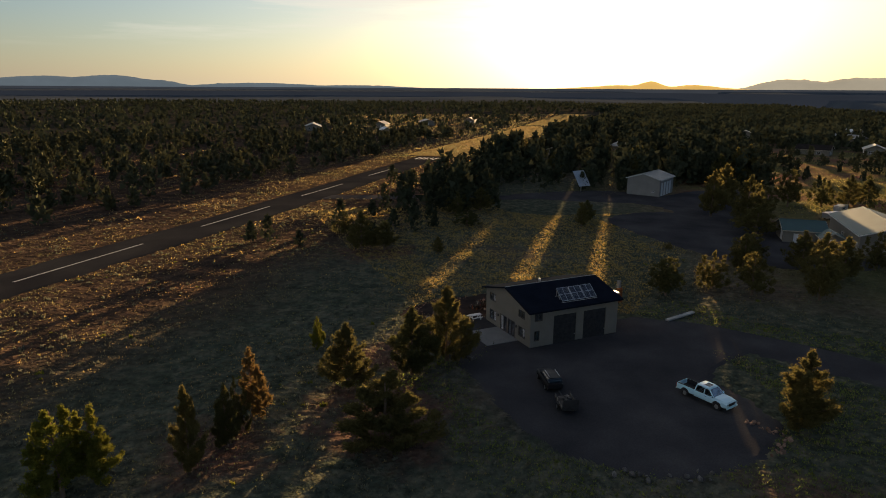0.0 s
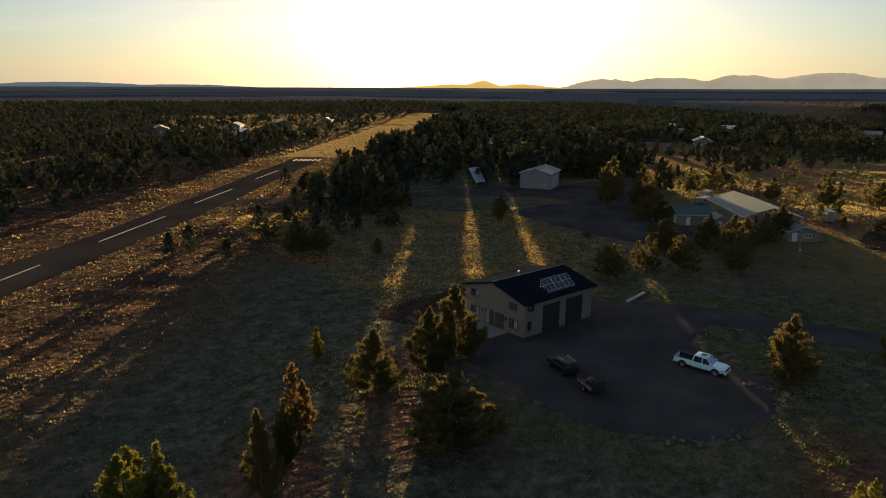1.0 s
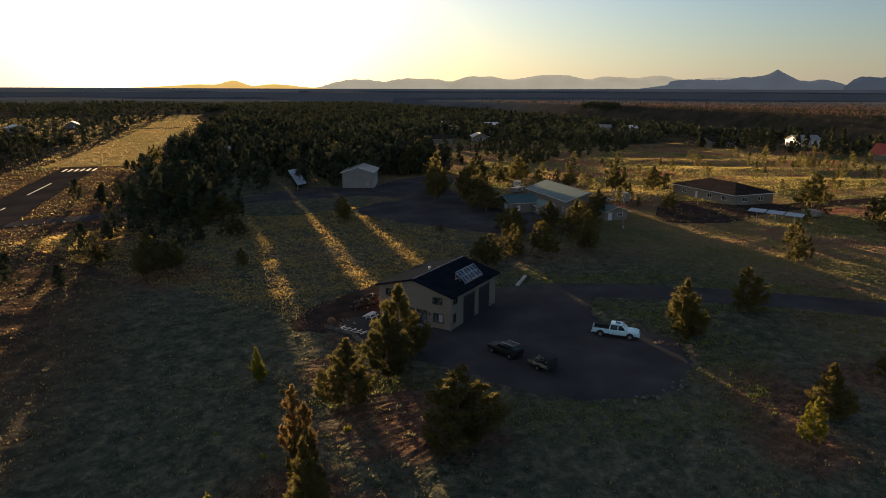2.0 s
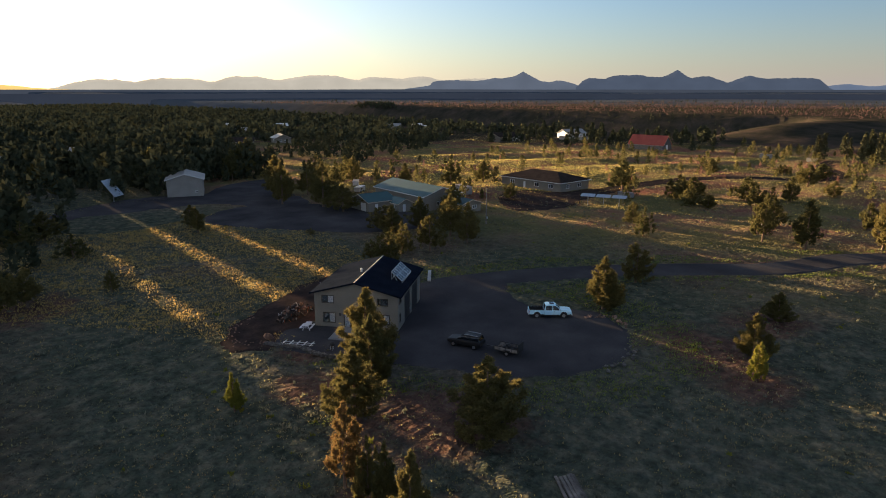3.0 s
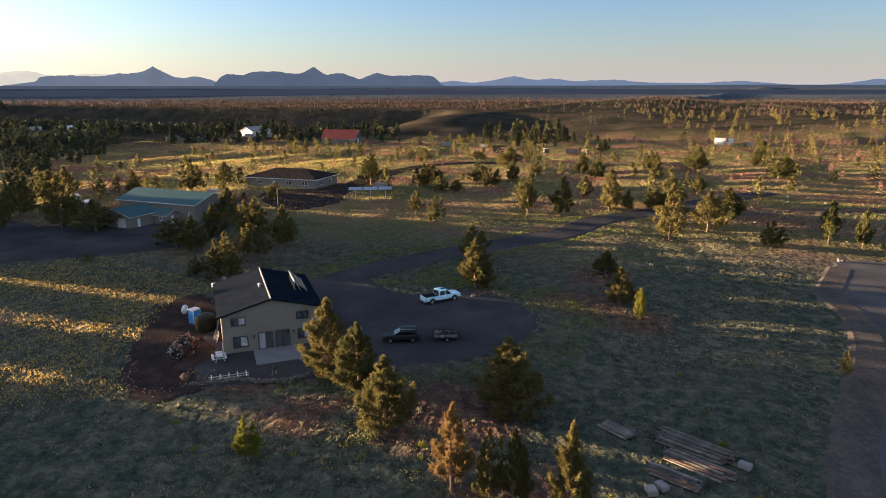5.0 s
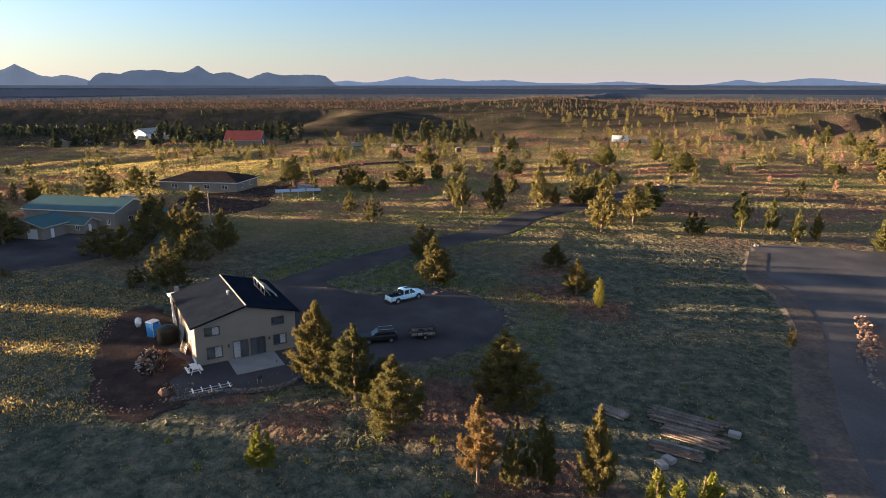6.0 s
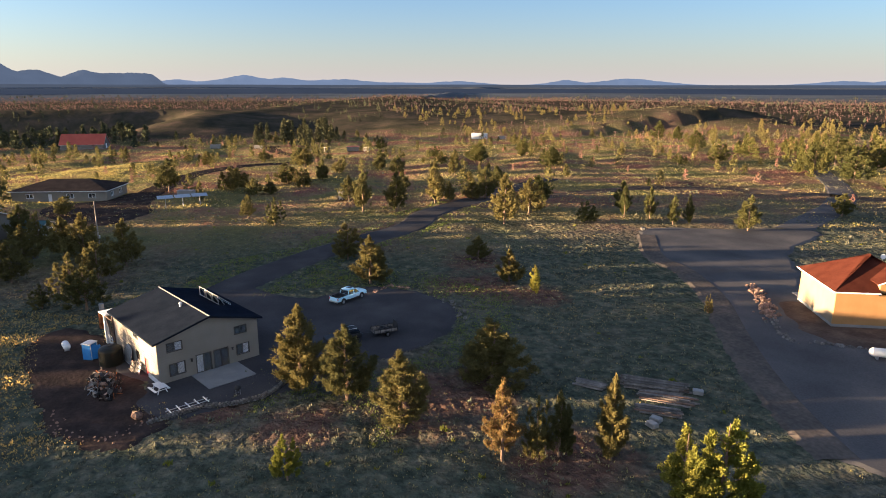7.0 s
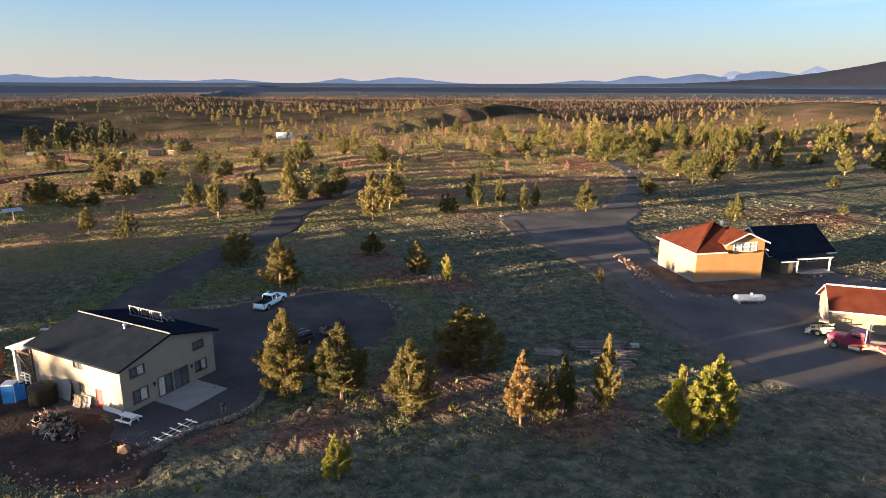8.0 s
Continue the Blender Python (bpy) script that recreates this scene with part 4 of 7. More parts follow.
def solar_rack():
    """Three framed panels propped up on struts, steeper than the east roof slope."""
    t = on_house(main_house, "solar_panel_rack", 9.7, 5.2, 5.78, 0, "row of framed solar panels propped on a roof rack", "solar panel")
    for k in range(3):
        y0 = 0.1 + 1.9 * k
        m = Matrix.Translation((0.0, y0, 1.12)) @ Matrix.Rotation(radians(40), 4, "Y")
        fr = bmesh.new()
        for a in ((0, 0, 0.06, 1.8), (2.04, 0, 2.1, 1.8), (0.06, 0, 2.04, 0.06), (0.06, 1.74, 2.04, 1.8), (1.02, 0.06, 1.08, 1.74), (0.06, 0.87, 2.04, 0.93)):
            box(fr, a[0], a[1], 0, a[2], a[3], 0.05)
        f = part("panel_frame", moved(fr, m), M_STEEL, t, "aluminium panel frame")
        part("solar_panel", moved(box(bmesh.new(), 0.05, 0.05, 0.005, 2.05, 1.75, 0.035), m), M_SOLAR, f, "dark blue solar cells")
        for yy in (0.1, 1.6):
            part("strut", box(bmesh.new(), 0.02, y0 + yy - 0.03, -0.1, 0.08, y0 + yy + 0.03, 1.1), M_STEEL, t)
            part("brace", moved(box(bmesh.new(), -0.03, y0 + yy - 0.03, 0, 0.03, y0 + yy + 0.03, 1.2), Matrix.Translation((0.9, 0, -0.3)) @ Matrix.Rotation(radians(-30), 4, "Y")), M_STEEL, t)
    for xx, zz in ((0.05, 0.02), (1.62, -0.42)):
        part("rail", box(bmesh.new(), xx - 0.03, 0, zz - 0.02, xx + 0.03, 5.8, zz + 0.05), M_STEEL, t)


solar_rack()


def patio_and_wall():
    t = on_house(main_house, "patio_slab", 3.5, -4.75, 0.07, 0, "pale concrete patio slab before sliding doors", "patio")
    part("slab", box(bmesh.new(), 0, 0, -0.2, 5.6, 4.7, 0.06, 0.02), M_CONCRETE, t)
    # curved dry stone retaining wall
    w = thing("retaining_wall", 0, 0, 0, 0, "low curved retaining wall of grey stones", "wall")
    pts = [Vector(p) for p in ((-2.2, 90.2, 0), (-1.6, 88.2, 0), (-0.5, 85.2, 0), (-0.9, 82.2, 0), (-0.4, 79.4, 0), (1.2, 77.6, 0), (3.2, 76.2, 0), (3.9, 74.8, 0))]
    metres = [0.0]
    for a, b in zip(pts, pts[1:]):
        metres.append(metres[-1] + (b - a).length)
    meshes = [stone_mesh(k, M_STONE) for k in range(5)]
    rng = random.Random(5)
    s = 0.0
    while s < metres[-1]:
        k = max(i for i in range(len(pts) - 1) if metres[i] <= s)
        p = pts[k].lerp(pts[k + 1], (s - metres[k]) / (metres[k + 1] - metres[k]))
        d = (pts[k + 1] - pts[k]).normalized()
        for row in range(2):
            for lane in range(2):
                o = new("stone", meshes[rng.randrange(5)])
                o.parent = w
                off = Vector((-d.y, d.x, 0)) * (lane * 0.34 - 0.16 + rng.uniform(-0.06, 0.06))
                sc = rng.uniform(0.12, 0.18)
                o.matrix_basis = Matrix.Translation(p + off + d * row * 0.2 + Vector((0, 0, 0.1 + 0.2 * row))) @ Euler((rng.random() * 0.4, rng.random() * 0.4, rng.random() * 6)).to_matrix().to_4x4() @ Matrix.Diagonal((sc * 1.25, sc, sc * 0.8, 1))
        s += 0.31


def stone_mesh(seed, material):
    bm = bmesh.new()
    bmesh.ops.create_icosphere(bm, subdivisions=1, radius=1)
    rng = random.Random(seed)
    for v in bm.verts:
        v.co *= 0.78 + 0.4 * rng.random()
    me = bpy.data.meshes.new("stone")
    bm.to_mesh(me)
    bm.free()
    me.materials.append(material)
    return me


patio_and_wall()


def rock_row(name, line, count, size, spread, material, label, seed):
    t = thing(name, line[0][0], line[0][1], 0, 0, label, "rocks")
    meshes = [stone_mesh(seed + k, material) for k in range(4)]
    rng = random.Random(seed)
    x0, y0 = line[0]
    for k in range(count):
        u = k / max(1, count - 1) * (len(line) - 1)
        i = min(int(u), len(line) - 2)
        f = u - i
        x = line[i][0] * (1 - f) + line[i + 1][0] * f + rng.gauss(0, spread)
        y = line[i][1] * (1 - f) + line[i + 1][1] * f + rng.gauss(0, spread)
        s = size * rng.uniform(0.55, 1.3)
        o = new("stone", meshes[rng.randrange(4)])
        o.parent = t
        o.matrix_basis = Matrix.Translation((x - x0, y - y0, s * 0.45)) @ Euler((rng.random(), rng.random(), rng.random() * 6)).to_matrix().to_4x4() @ Matrix.Diagonal((s * 1.2, s, s * 0.8, 1))
    return t


rock_row("rock_border", [(14.5, -0.5), (7, 4.5), (1, 9)], 130, 0.3, 0.55, M_REDSTONE, "ridge of heaped reddish lava rocks beside the yard", 40)
rock_row("rock_edging", [(1, 9), (-3, 12), (-7, 13)], 34, 0.26, 0.3, M_STONE, "line of grey stones along the gravel", 50)
rock_row("rock_line", [(-7.5, 11), (-9.5, 8.5), (-11.5, 6)], 18, 0.28, 0.2, M_STONE, "row of dark stones before the ochre house", 60)
rock_row("yard_edging", [(31, 60), (34, 57), (31, 53.5)], 30, 0.22, 0.35, M_REDSTONE, "line of reddish stones at the yard's edge", 70)
rock_row("yard_rocks", [(24, 50), (20, 49.5), (16, 51)], 14, 0.24, 0.5, M_STONE, "scattered grey stones at the yard's edge", 80)
rock_row("berm_stones", [(-2, 90.5), (-4.5, 93.5), (-1, 98), (4, 100)], 46, 0.13, 0.5, M_REDSTONE, "loose reddish stones along the bare soil", 90)
rock_row("gate_rock", [(56.5, -9), (56.8, -9.6)], 3, 0.45, 0.2, M_STONE, "pale boulders at the yard's corner", 95)
rock_row("boulder", [(-0.8, 91.2), (-0.6, 91.3)], 2, 0.75, 0.05, M_REDSTONE, "large tan boulder beside the bare soil", 97)

# white shed with four door leaves
shed = gable_house("white_shed", 59.7, 208.2, -36, 10.6, 13.5, 5.3, 6.9, M_METAL, M_METAL, "pale metal shed with white sliding door leaves",
                   [("E", 1.2, 3.4, 0, 4.2, "whitegarage"), ("E", 3.9, 6.1, 0, 4.2, "whitegarage"), ("E", 6.6, 8.8, 0, 4.2, "whitegarage"), ("E", 9.3, 11.5, 0, 4.2, "whitegarage"), ("S", 8.2, 8.9, 1.2, 1.8, "window")], "shed", trim=M_WHITE)
# green-roofed house, its wing and porch
gable_house("green_roofed_house", 86, 129.5, -18, 13, 25, 4.0, 6.0, M_STUCCO, M_GREENROOF, "long beige house with a green metal roof",
            [("W", 6.8, 7.9, 0, 2.2, "door"), ("W", 1.3, 2.2, 1, 2.2, "window"), ("W", 12, 14, 1, 2.2, "window"), ("S", 4.5, 6.5, 1, 2.3, "window"), ("S", 9, 10.5, 1, 2.3, "window")], trim=M_WHITE)
gable_house("garage_wing", 79, 149.6, -108, 9.5, 8.5, 2.8, 4.3, M_STUCCO, M_GREENROOF, "low garage wing with a green roof and white door",
            [("S", 5.2, 8.0, 0, 2.3, "whitegarage"), ("E", 2.0, 3.0, 0, 2.1, "door")], "garage")
gable_house("entry_porch", 81.2, 134.4, -18, 4.2, 4.4, 2.4, 3.4, M_STUCCO, M_GREENROOF, "small beige entry porch with a green roof",
            [("S", 1.4, 2.4, 0, 2.0, "door"), ("W", 1.2, 2.2, 0.9, 1.9, "window")], "porch", over=0.6)
gable_house("garden_shed", 90, 119.5, -18, 6.5, 5, 2.3, 3.3, M_STUCCO, M_GREENROOF, "low beige outbuilding with a green roof", [("S", 0.8, 2.0, 0, 2.0, "door"), ("S", 3.5, 5.0, 0.9, 1.8, "window")], "shed")


def hip_house(name, x, y, rz, w, l, eave, ridge, wall, roof, label, openings=(), category="house", over=0.6, inset=None, notch=None):
    """A house under a hip roof; its ridge runs along y, or comes to a point."""
    h = thing(name, x, y, float(height(np.array(x), np.array(y))), rz, label, category)
    for side in "SNWE":
        to = side_frame(side, w, l)
        span = w if side in "SN" else l
        holes = [o[1:5] for o in openings if o[0] == side]
        bm = bmesh.new()
        wall_grid(bm, to, 0 if side in "SN" else 0.2, span if side in "SN" else span - 0.2, -0.4, eave, holes)
        part("wall", bm, wall[side] if isinstance(wall, dict) else wall, h)
        for o in openings:
            if o[0] == side:
                if o[5] == "window":
                    add_window(h, to, *o[1:5])
                else:
                    add_door(h, to, *o[1:5], M_WHITE, "white door", 2)
    part("floor", box(bmesh.new(), 0.2, 0.2, -0.3, w - 0.2, l - 0.2, 0.02), M_CONCRETE, h)
    i = w / 2 if inset is None else inset
    o, e = over, eave + 0.02
    a, b = Vector((w / 2, i, ridge)), Vector((w / 2, l - i, ridge))
    c = [Vector((-o, -o, e)), Vector((w + o, -o, e)), Vector((w + o, l + o, e)), Vector((-o, l + o, e))]
    front = (c[0], c[1], a)
    if notch:
        # the eave stops where a gable wall rises flush from the front
        rise = (ridge - e) / (i + o)
        front = (c[0], Vector((notch, -o, e)), Vector((notch, 0.21, e + 0.71 * rise)), Vector((w + o - 0.71 * (w / 2 + o) / (i + o), 0.21, e + 0.71 * rise)), a)
    for quad in (front, (c[1], c[2], b, a), (c[2], c[3], b), (c[3], c[0], a, b)):
        bm = bmesh.new()
        top = [bm.verts.new(p + Vector((0, 0, 0.12))) for p in quad]
        low = [bm.verts.new(p) for p in quad]
        bm.faces.new(top)
        bm.faces.new(low[::-1])
        for k in range(len(quad)):
            bm.faces.new((top[k], low[k], low[(k + 1) % len(quad)], top[(k + 1) % len(quad)]))
        part("roof", bm, roof, h)
    g = bmesh.new()
    for q in ((-o - 0.04, -o - 0.04, notch or w + o + 0.04, -o), (-o - 0.04, l + o, w + o + 0.04, l + o + 0.04), (-o - 0.04, -o, -o, l + o), (w + o, -o, w + o + 0.04, l + o)):
        box(g, q[0], q[1], e - 0.1, q[2], q[3], e + 0.1)
    part("gutter", g, M_WHITE, h, "white gutter")
    return h


hip_house("brown_house", 138.5, 113.2, -14, 15, 26, 2.9, 5.4, M_STUCCO, M_BROWNROOF, "long low house with a dark brown hip roof",
          [("W", 3, 5, 0.9, 2.2, "window"), ("W", 9, 11, 0.9, 2.2, "window"), ("W", 15, 16, 0, 2.1, "door"), ("W", 20, 22, 0.9, 2.2, "window"), ("S", 3, 5, 0.9, 2.2, "window"), ("S", 9, 11, 0.9, 2.2, "window")])

# ochre house: hip roof, a dormer gable flush with its west wall, dark wing behind
ochre = hip_house("ochre_house", -3.9, 3.4, -116.5, 12.7, 11.7, 5.1, 9.0, {"S": M_OCHRE, "N": M_OCHRE, "W": M_CREAM, "E": M_CREAM}, M_RUST, "two-storey ochre house with a rust-red hip roof", over=0.5, notch=5.4)


def ochre_extras(h):
    part("foundation", box(bmesh.new(), -0.06, -0.06, -0.4, 12.76, -0.003, 0.45), M_CONCRETE, h, "pale concrete foundation")
    part("foundation", box(bmesh.new(), -0.06, 0.0, -0.4, -0.003, 11.7, 0.45), M_CONCRETE, h, "pale concrete foundation")
    part("deck_slab", box(bmesh.new(), 0.5, 11.8, -0.3, 5.0, 15.4, 0.12), M_CONCRETE, h, "pale concrete pad")
    # dormer
    x0, x1, z0, z1, zr, dep = 5.4, 12.7, 4.7, 6.7, 8.2, 5.0
    bm = bmesh.new()
    wall_grid(bm, side_frame("S", 12.7, 11.7), x0, x1, z0 - 0.02, z1, [(6.8, 11.2, 4.95, 6.6)], 0.2)
    tri = [bm.verts.new(p) for p in ((x0, 0, z1), (x1, 0, z1), ((x0 + x1) / 2, 0, zr))]
    tri2 = [bm.verts.new((v.co.x, 0.2, v.co.z)) for v in tri]
    bm.faces.new(tri)
    bm.faces.new(tri2[::-1])
    for i in range(3):
        bm.faces.new((tri[i], tri2[i], tri2[(i + 1) % 3], tri[(i + 1) % 3]))
    for xx in (x0, x1 - 0.2):
        box(bm, xx, 0.2, z0 - 0.2, xx + 0.2, dep, z1)
    d = part("dormer", bm, M_OCHRE, h)
    xm = (x0 + x1) / 2
    for xe in (x0 - 0.6, x1 + 0.6):
        ze = z1 - 0.3
        part("dormer_roof", slab(bmesh.new(), [(xm, -0.6, zr + 0.15), (xe, -0.6, ze + 0.1), (xe, dep, ze + 0.1), (xm, dep, zr + 0.15)], 0.14), M_RUST, d)
        rk = bmesh.new()
        v = [rk.verts.new(p) for p in ((xm, -0.64, zr + 0.14), (xe, -0.64, ze + 0.09), (xe, -0.64, ze - 0.12), (xm, -0.64, zr - 0.08))]
        v2 = [rk.verts.new((p.co.x, -0.6, p.co.z)) for p in v]
        rk.faces.new(v)
        rk.faces.new(v2[::-1])
        for i in range(4):
            rk.faces.new((v[i], v2[i], v2[(i + 1) % 4], v[(i + 1) % 4]))
        part("rake_board", rk, M_WHITE, d, "white rake board")
    # pale panes: white sheets behind clear glass imitate the sky's reflection
    add_window(h, side_frame("S", 12.7, 11.7), 6.8, 11.2, 4.95, 6.6, 3, pale=True)
    # satellite dish
    b = bmesh.new()
    bmesh.ops.create_cone(b, cap_ends=True, segments=14, radius1=0.1, radius2=0.38, depth=0.16, matrix=Matrix.Translation((8.2, 6.0, 8.75)) @ Matrix.Rotation(radians(75), 4, "X"))
    box(b, 8.17, 6.05, 7.6, 8.23, 6.11, 8.7)
    part("satellite_dish", b, M_WHITE, h, "small white satellite dish")


ochre_extras(ochre)
wing = gable_house("dark_roofed_wing", 2.12, -19.27, 153.5, 11.0, 13, 3.0, 6.6, M_WING_SHADE, M_SHINGLE, "single-storey house wing, its siding darkened for shade, with a dark shingle roof",
                   [("E", 3.2, 4.6, 1.0, 2.3, "window"), ("E", 5.4, 6.4, 0, 2.1, "door"), ("E", 8.0, 10.0, 1.0, 2.3, "window")], over=0.6, trim=M_WHITE)


def wing_bay(h):
    """A low projecting bay at the wing's corner, and the passage that joins wing and house."""
    part("bay", box(bmesh.new(), 11.003, 0.0, -0.3, 14.2, 2.4, 2.55), M_WING_SHADE, h)
    part("bay_roof", slab(bmesh.new(), [(10.9, -0.5, 3.35), (14.8, -0.5, 2.55), (14.8, 2.9, 2.55), (10.9, 2.9, 3.35)], 0.14), M_SHINGLE, h)
    part("bay_trim", box(bmesh.new(), 14.8, -0.5, 2.38, 14.84, 2.9, 2.56), M_WHITE, h)
    part("passage", box(bmesh.new(), 2.0, -6.0, -0.3, 9.0, -0.003, 2.9), M_WING_SHADE, h)
    part("passage_roof", slab(bmesh.new(), [(1.5, -6.0, 3.5), (9.5, -6.0, 3.1), (9.5, -0.5, 3.1), (1.5, -0.5, 3.5)], 0.14), M_SHINGLE, h)


wing_bay(wing)


def patio_cover():
    t = thing("patio_cover", -7.37, -12.97, 0, -116.5, "dark patio cover on white posts over a pale slab", "patio cover")
    part("slab", box(bmesh.new(), 5.2, -3.6, 0.0, 11.8, 1.2, 0.14), M_CONCRETE, t, "pale concrete slab")
    part("cover", slab(bmesh.new(), [(4.6, 0.0, 3.2), (11.8, 0.0, 3.2), (11.8, -2.9, 2.7), (4.6, -2.9, 2.7)], 0.14), M_SHINGLE, t)
    for x in (4.8, 11.5):
        part("post", box(bmesh.new(), x - 0.11, -2.8, 0.1, x + 0.11, -2.6, 2.52), M_WHITE, t, "white post")
    part("beam", box(bmesh.new(), 4.6, -2.98, 2.5, 11.8, -2.82, 2.72), M_WHITE, t, "white front beam")


patio_cover()
rust_garage = gable_house("rust_roofed_garage", -23.2, 2.6, 123.5, 7.0, 16, 3.0, 5.2, M_CREAM, M_RUST, "cream garage with a rust-red shingle roof", [("S", 1.5, 2.5, 0, 2.1, "door")], "garage", over=0.5, trim=M_WHITE)
for k in range(9):
    part("ridge_vent", box(bmesh.new(), 3.32, -0.3 + 1.83 * k, 5.36, 3.68, 1.4 + 1.83 * k, 5.52, 0.03), M_WHITE, rust_garage, "white ridge vent")


# ---- vehicles ----
def lathe_x(bm, profile, seg=20):
    """A turned form about the x axis; profile: (x, radius)."""
    rings = []
    for x, r in profile:
        rings.append([bm.verts.new((x, r * math.cos(2 * math.pi * k / seg), r * math.sin(2 * math.pi * k / seg))) for k in range(seg)])
    for a, b in zip(rings, rings[1:]):
        for k in range(seg):
            bm.faces.new((a[k], a[(k + 1) % seg], b[(k + 1) % seg], b[k]))
    bm.faces.new(rings[0])
    bm.faces.new(rings[-1][::-1])
    return bm


def wheel(parent, x, y, r, width):
    """A wheel on an axle along y."""
    m = Matrix.Translation((x, y, r)) @ Matrix.Rotation(radians(90), 4, "Z")
    t = part("wheel", moved(lathe_x(bmesh.new(), [(-width / 2, r * 0.86), (-width * 0.38, r), (width * 0.38, r), (width / 2, r * 0.86)]), m), M_TYRE, parent)
    part("rim", moved(lathe_x(bmesh.new(), [(-width * 0.52, r * 0.5), (-width * 0.54, r * 0.6), (width * 0.54, r * 0.6), (width * 0.52, r * 0.5)], 14), m), M_RIM, t, "grey alloy rim")


def loft_box(bm, sections):
    """A hull through cross-sections along x: (x, half width, z0, z1, tuck) with rounded upper edges."""
    rings = []
    for x, hw, z0, z1, tuck in sections:
        zr = z0 + (z1 - z0) * 0.8
        pts = [(-hw * 0.94, z0), (-hw, z0 + (z1 - z0) * 0.25), (-hw, zr - 0.02), (-hw + tuck, z1), (hw - tuck, z1), (hw, zr - 0.02), (hw, z0 + (z1 - z0) * 0.25), (hw * 0.94, z0)]
        rings.append([bm.verts.new((x, y, z)) for y, z in pts])
    for a, b in zip(rings, rings[1:]):
        for k in range(8):
            bm.faces.new((a[k], a[(k + 1) % 8], b[(k + 1) % 8], b[k]))
    bm.faces.new(rings[0][::-1])
    bm.faces.new(rings[-1])
    return bm


def pickup():
    t = thing("pickup_truck", 28.75, 64.4, 0.06, -56, "white crew-cab pickup truck tinted sky-blue, with a dark open bed", "truck")
    # x forward; length 6.2 m
    part("body", loft_box(bmesh.new(), [(0.75, 0.98, 0.55, 1.12, 0.06), (1.1, 1.0, 0.5, 1.16, 0.1), (2.6, 0.99, 0.55, 1.18, 0.18), (3.05, 0.94, 0.6, 1.08, 0.22)]), M_CARWHITE, t)
    part("hood", loft_box(bmesh.new(), [(1.15, 0.9, 1.1, 1.24, 0.2), (2.3, 0.86, 1.1, 1.25, 0.22), (2.95, 0.8, 1.05, 1.15, 0.24)]), M_CARWHITE, t)
    part("cab_side", loft_box(bmesh.new(), [(-1.05, 0.98, 0.5, 1.18, 0.04), (0.8, 0.99, 0.5, 1.18, 0.04)]), M_CARWHITE, t)
    cab = part("cab_roof", loft_box(bmesh.new(), [(-0.92, 0.78, 1.78, 1.92, 0.12), (-0.5, 0.8, 1.82, 1.96, 0.12), (0.35, 0.78, 1.80, 1.94, 0.14), (0.5, 0.74, 1.76, 1.86, 0.14)]), M_CARWHITE, t)
    part("sunroof", box(bmesh.new(), -0.35, -0.42, 1.958, 0.25, 0.42, 1.972), M_CARGLASS, cab, "dark sunroof")
    gl = bmesh.new()
    lo = [(-1.0, 0.9), (0.95, 0.9)]
    for s in (-1, 1):
        v = [gl.verts.new(p) for p in ((-1.0, s * 0.93, 1.17), (1.15, s * 0.93, 1.17), (0.5, s * 0.76, 1.78), (-0.9, s * 0.78, 1.78))]
        gl.faces.new(v)
    v = [gl.verts.new(p) for p in ((1.2, -0.9, 1.17), (1.2, 0.9, 1.17), (0.5, 0.74, 1.79), (0.5, -0.74, 1.79))]
    gl.faces.new(v)
    v = [gl.verts.new(p) for p in ((-1.02, -0.9, 1.17), (-1.02, 0.9, 1.17), (-0.92, 0.76, 1.79), (-0.92, -0.76, 1.79))]
    gl.faces.new(v)
    bmesh.ops.solidify(gl, geom=gl.faces, thickness=0.02)
    part("cab_glass", gl, M_CARGLASS, t, "tinted cab windows")
    for s in (-1, 1):
        for x0, x1, xt0, xt1 in ((-1.06, -0.96, -0.94, -0.84), (-0.02, 0.08, -0.02, 0.06), (1.12, 1.22, 0.44, 0.54)):
            p = bmesh.new()
            a = [p.verts.new(c) for c in ((x0, s * 0.95, 1.15), (x1, s * 0.95, 1.15), (xt1, s * 0.79, 1.82), (xt0, s * 0.79, 1.82))]
            b = [p.verts.new((v.co.x, v.co.y - s * 0.06, v.co.z)) for v in a]
            p.faces.new(a)
            p.faces.new(b[::-1])
            for i in range(4):
                p.faces.new((a[i], b[i], b[(i + 1) % 4], a[(i + 1) % 4]))
            part("pillar", p, M_CARWHITE, t)
        part("bed_side", box(bmesh.new(), -3.05, min(s * 0.86, s * 1.0), 0.58, -1.08, max(s * 0.86, s * 1.0), 1.24, 0.04), M_CARWHITE, t)
        part("bed_liner", box(bmesh.new(), -3.0, min(s * 0.83, s * 0.857), 0.62, -1.14, max(s * 0.83, s * 0.857), 1.21), M_DARKPLASTIC, t, "dark bed liner")
        part("bed_rail_cap", box(bmesh.new(), -3.04, min(s * 0.83, s * 0.985), 1.235, -1.09, max(s * 0.83, s * 0.985), 1.265), M_DARKPLASTIC, t, "black bed rail cap")
        part("mirror", box(bmesh.new(), 0.85, min(s * 1.0, s * 1.2), 1.15, 1.0, max(s * 1.0, s * 1.2), 1.38, 0.04), M_CARWHITE, t)
        part("headlight", box(bmesh.new(), 2.9, min(s * 0.55, s * 0.88), 0.82, 3.06, max(s * 0.55, s * 0.88), 1.02, 0.03), M_GLASS, t, "clear headlight")
        part("tail_light", box(bmesh.new(), -3.08, min(s * 0.82, s * 0.98), 0.8, -3.04, max(s * 0.82, s * 0.98), 1.15), M_REDDOOR, t, "red tail light")
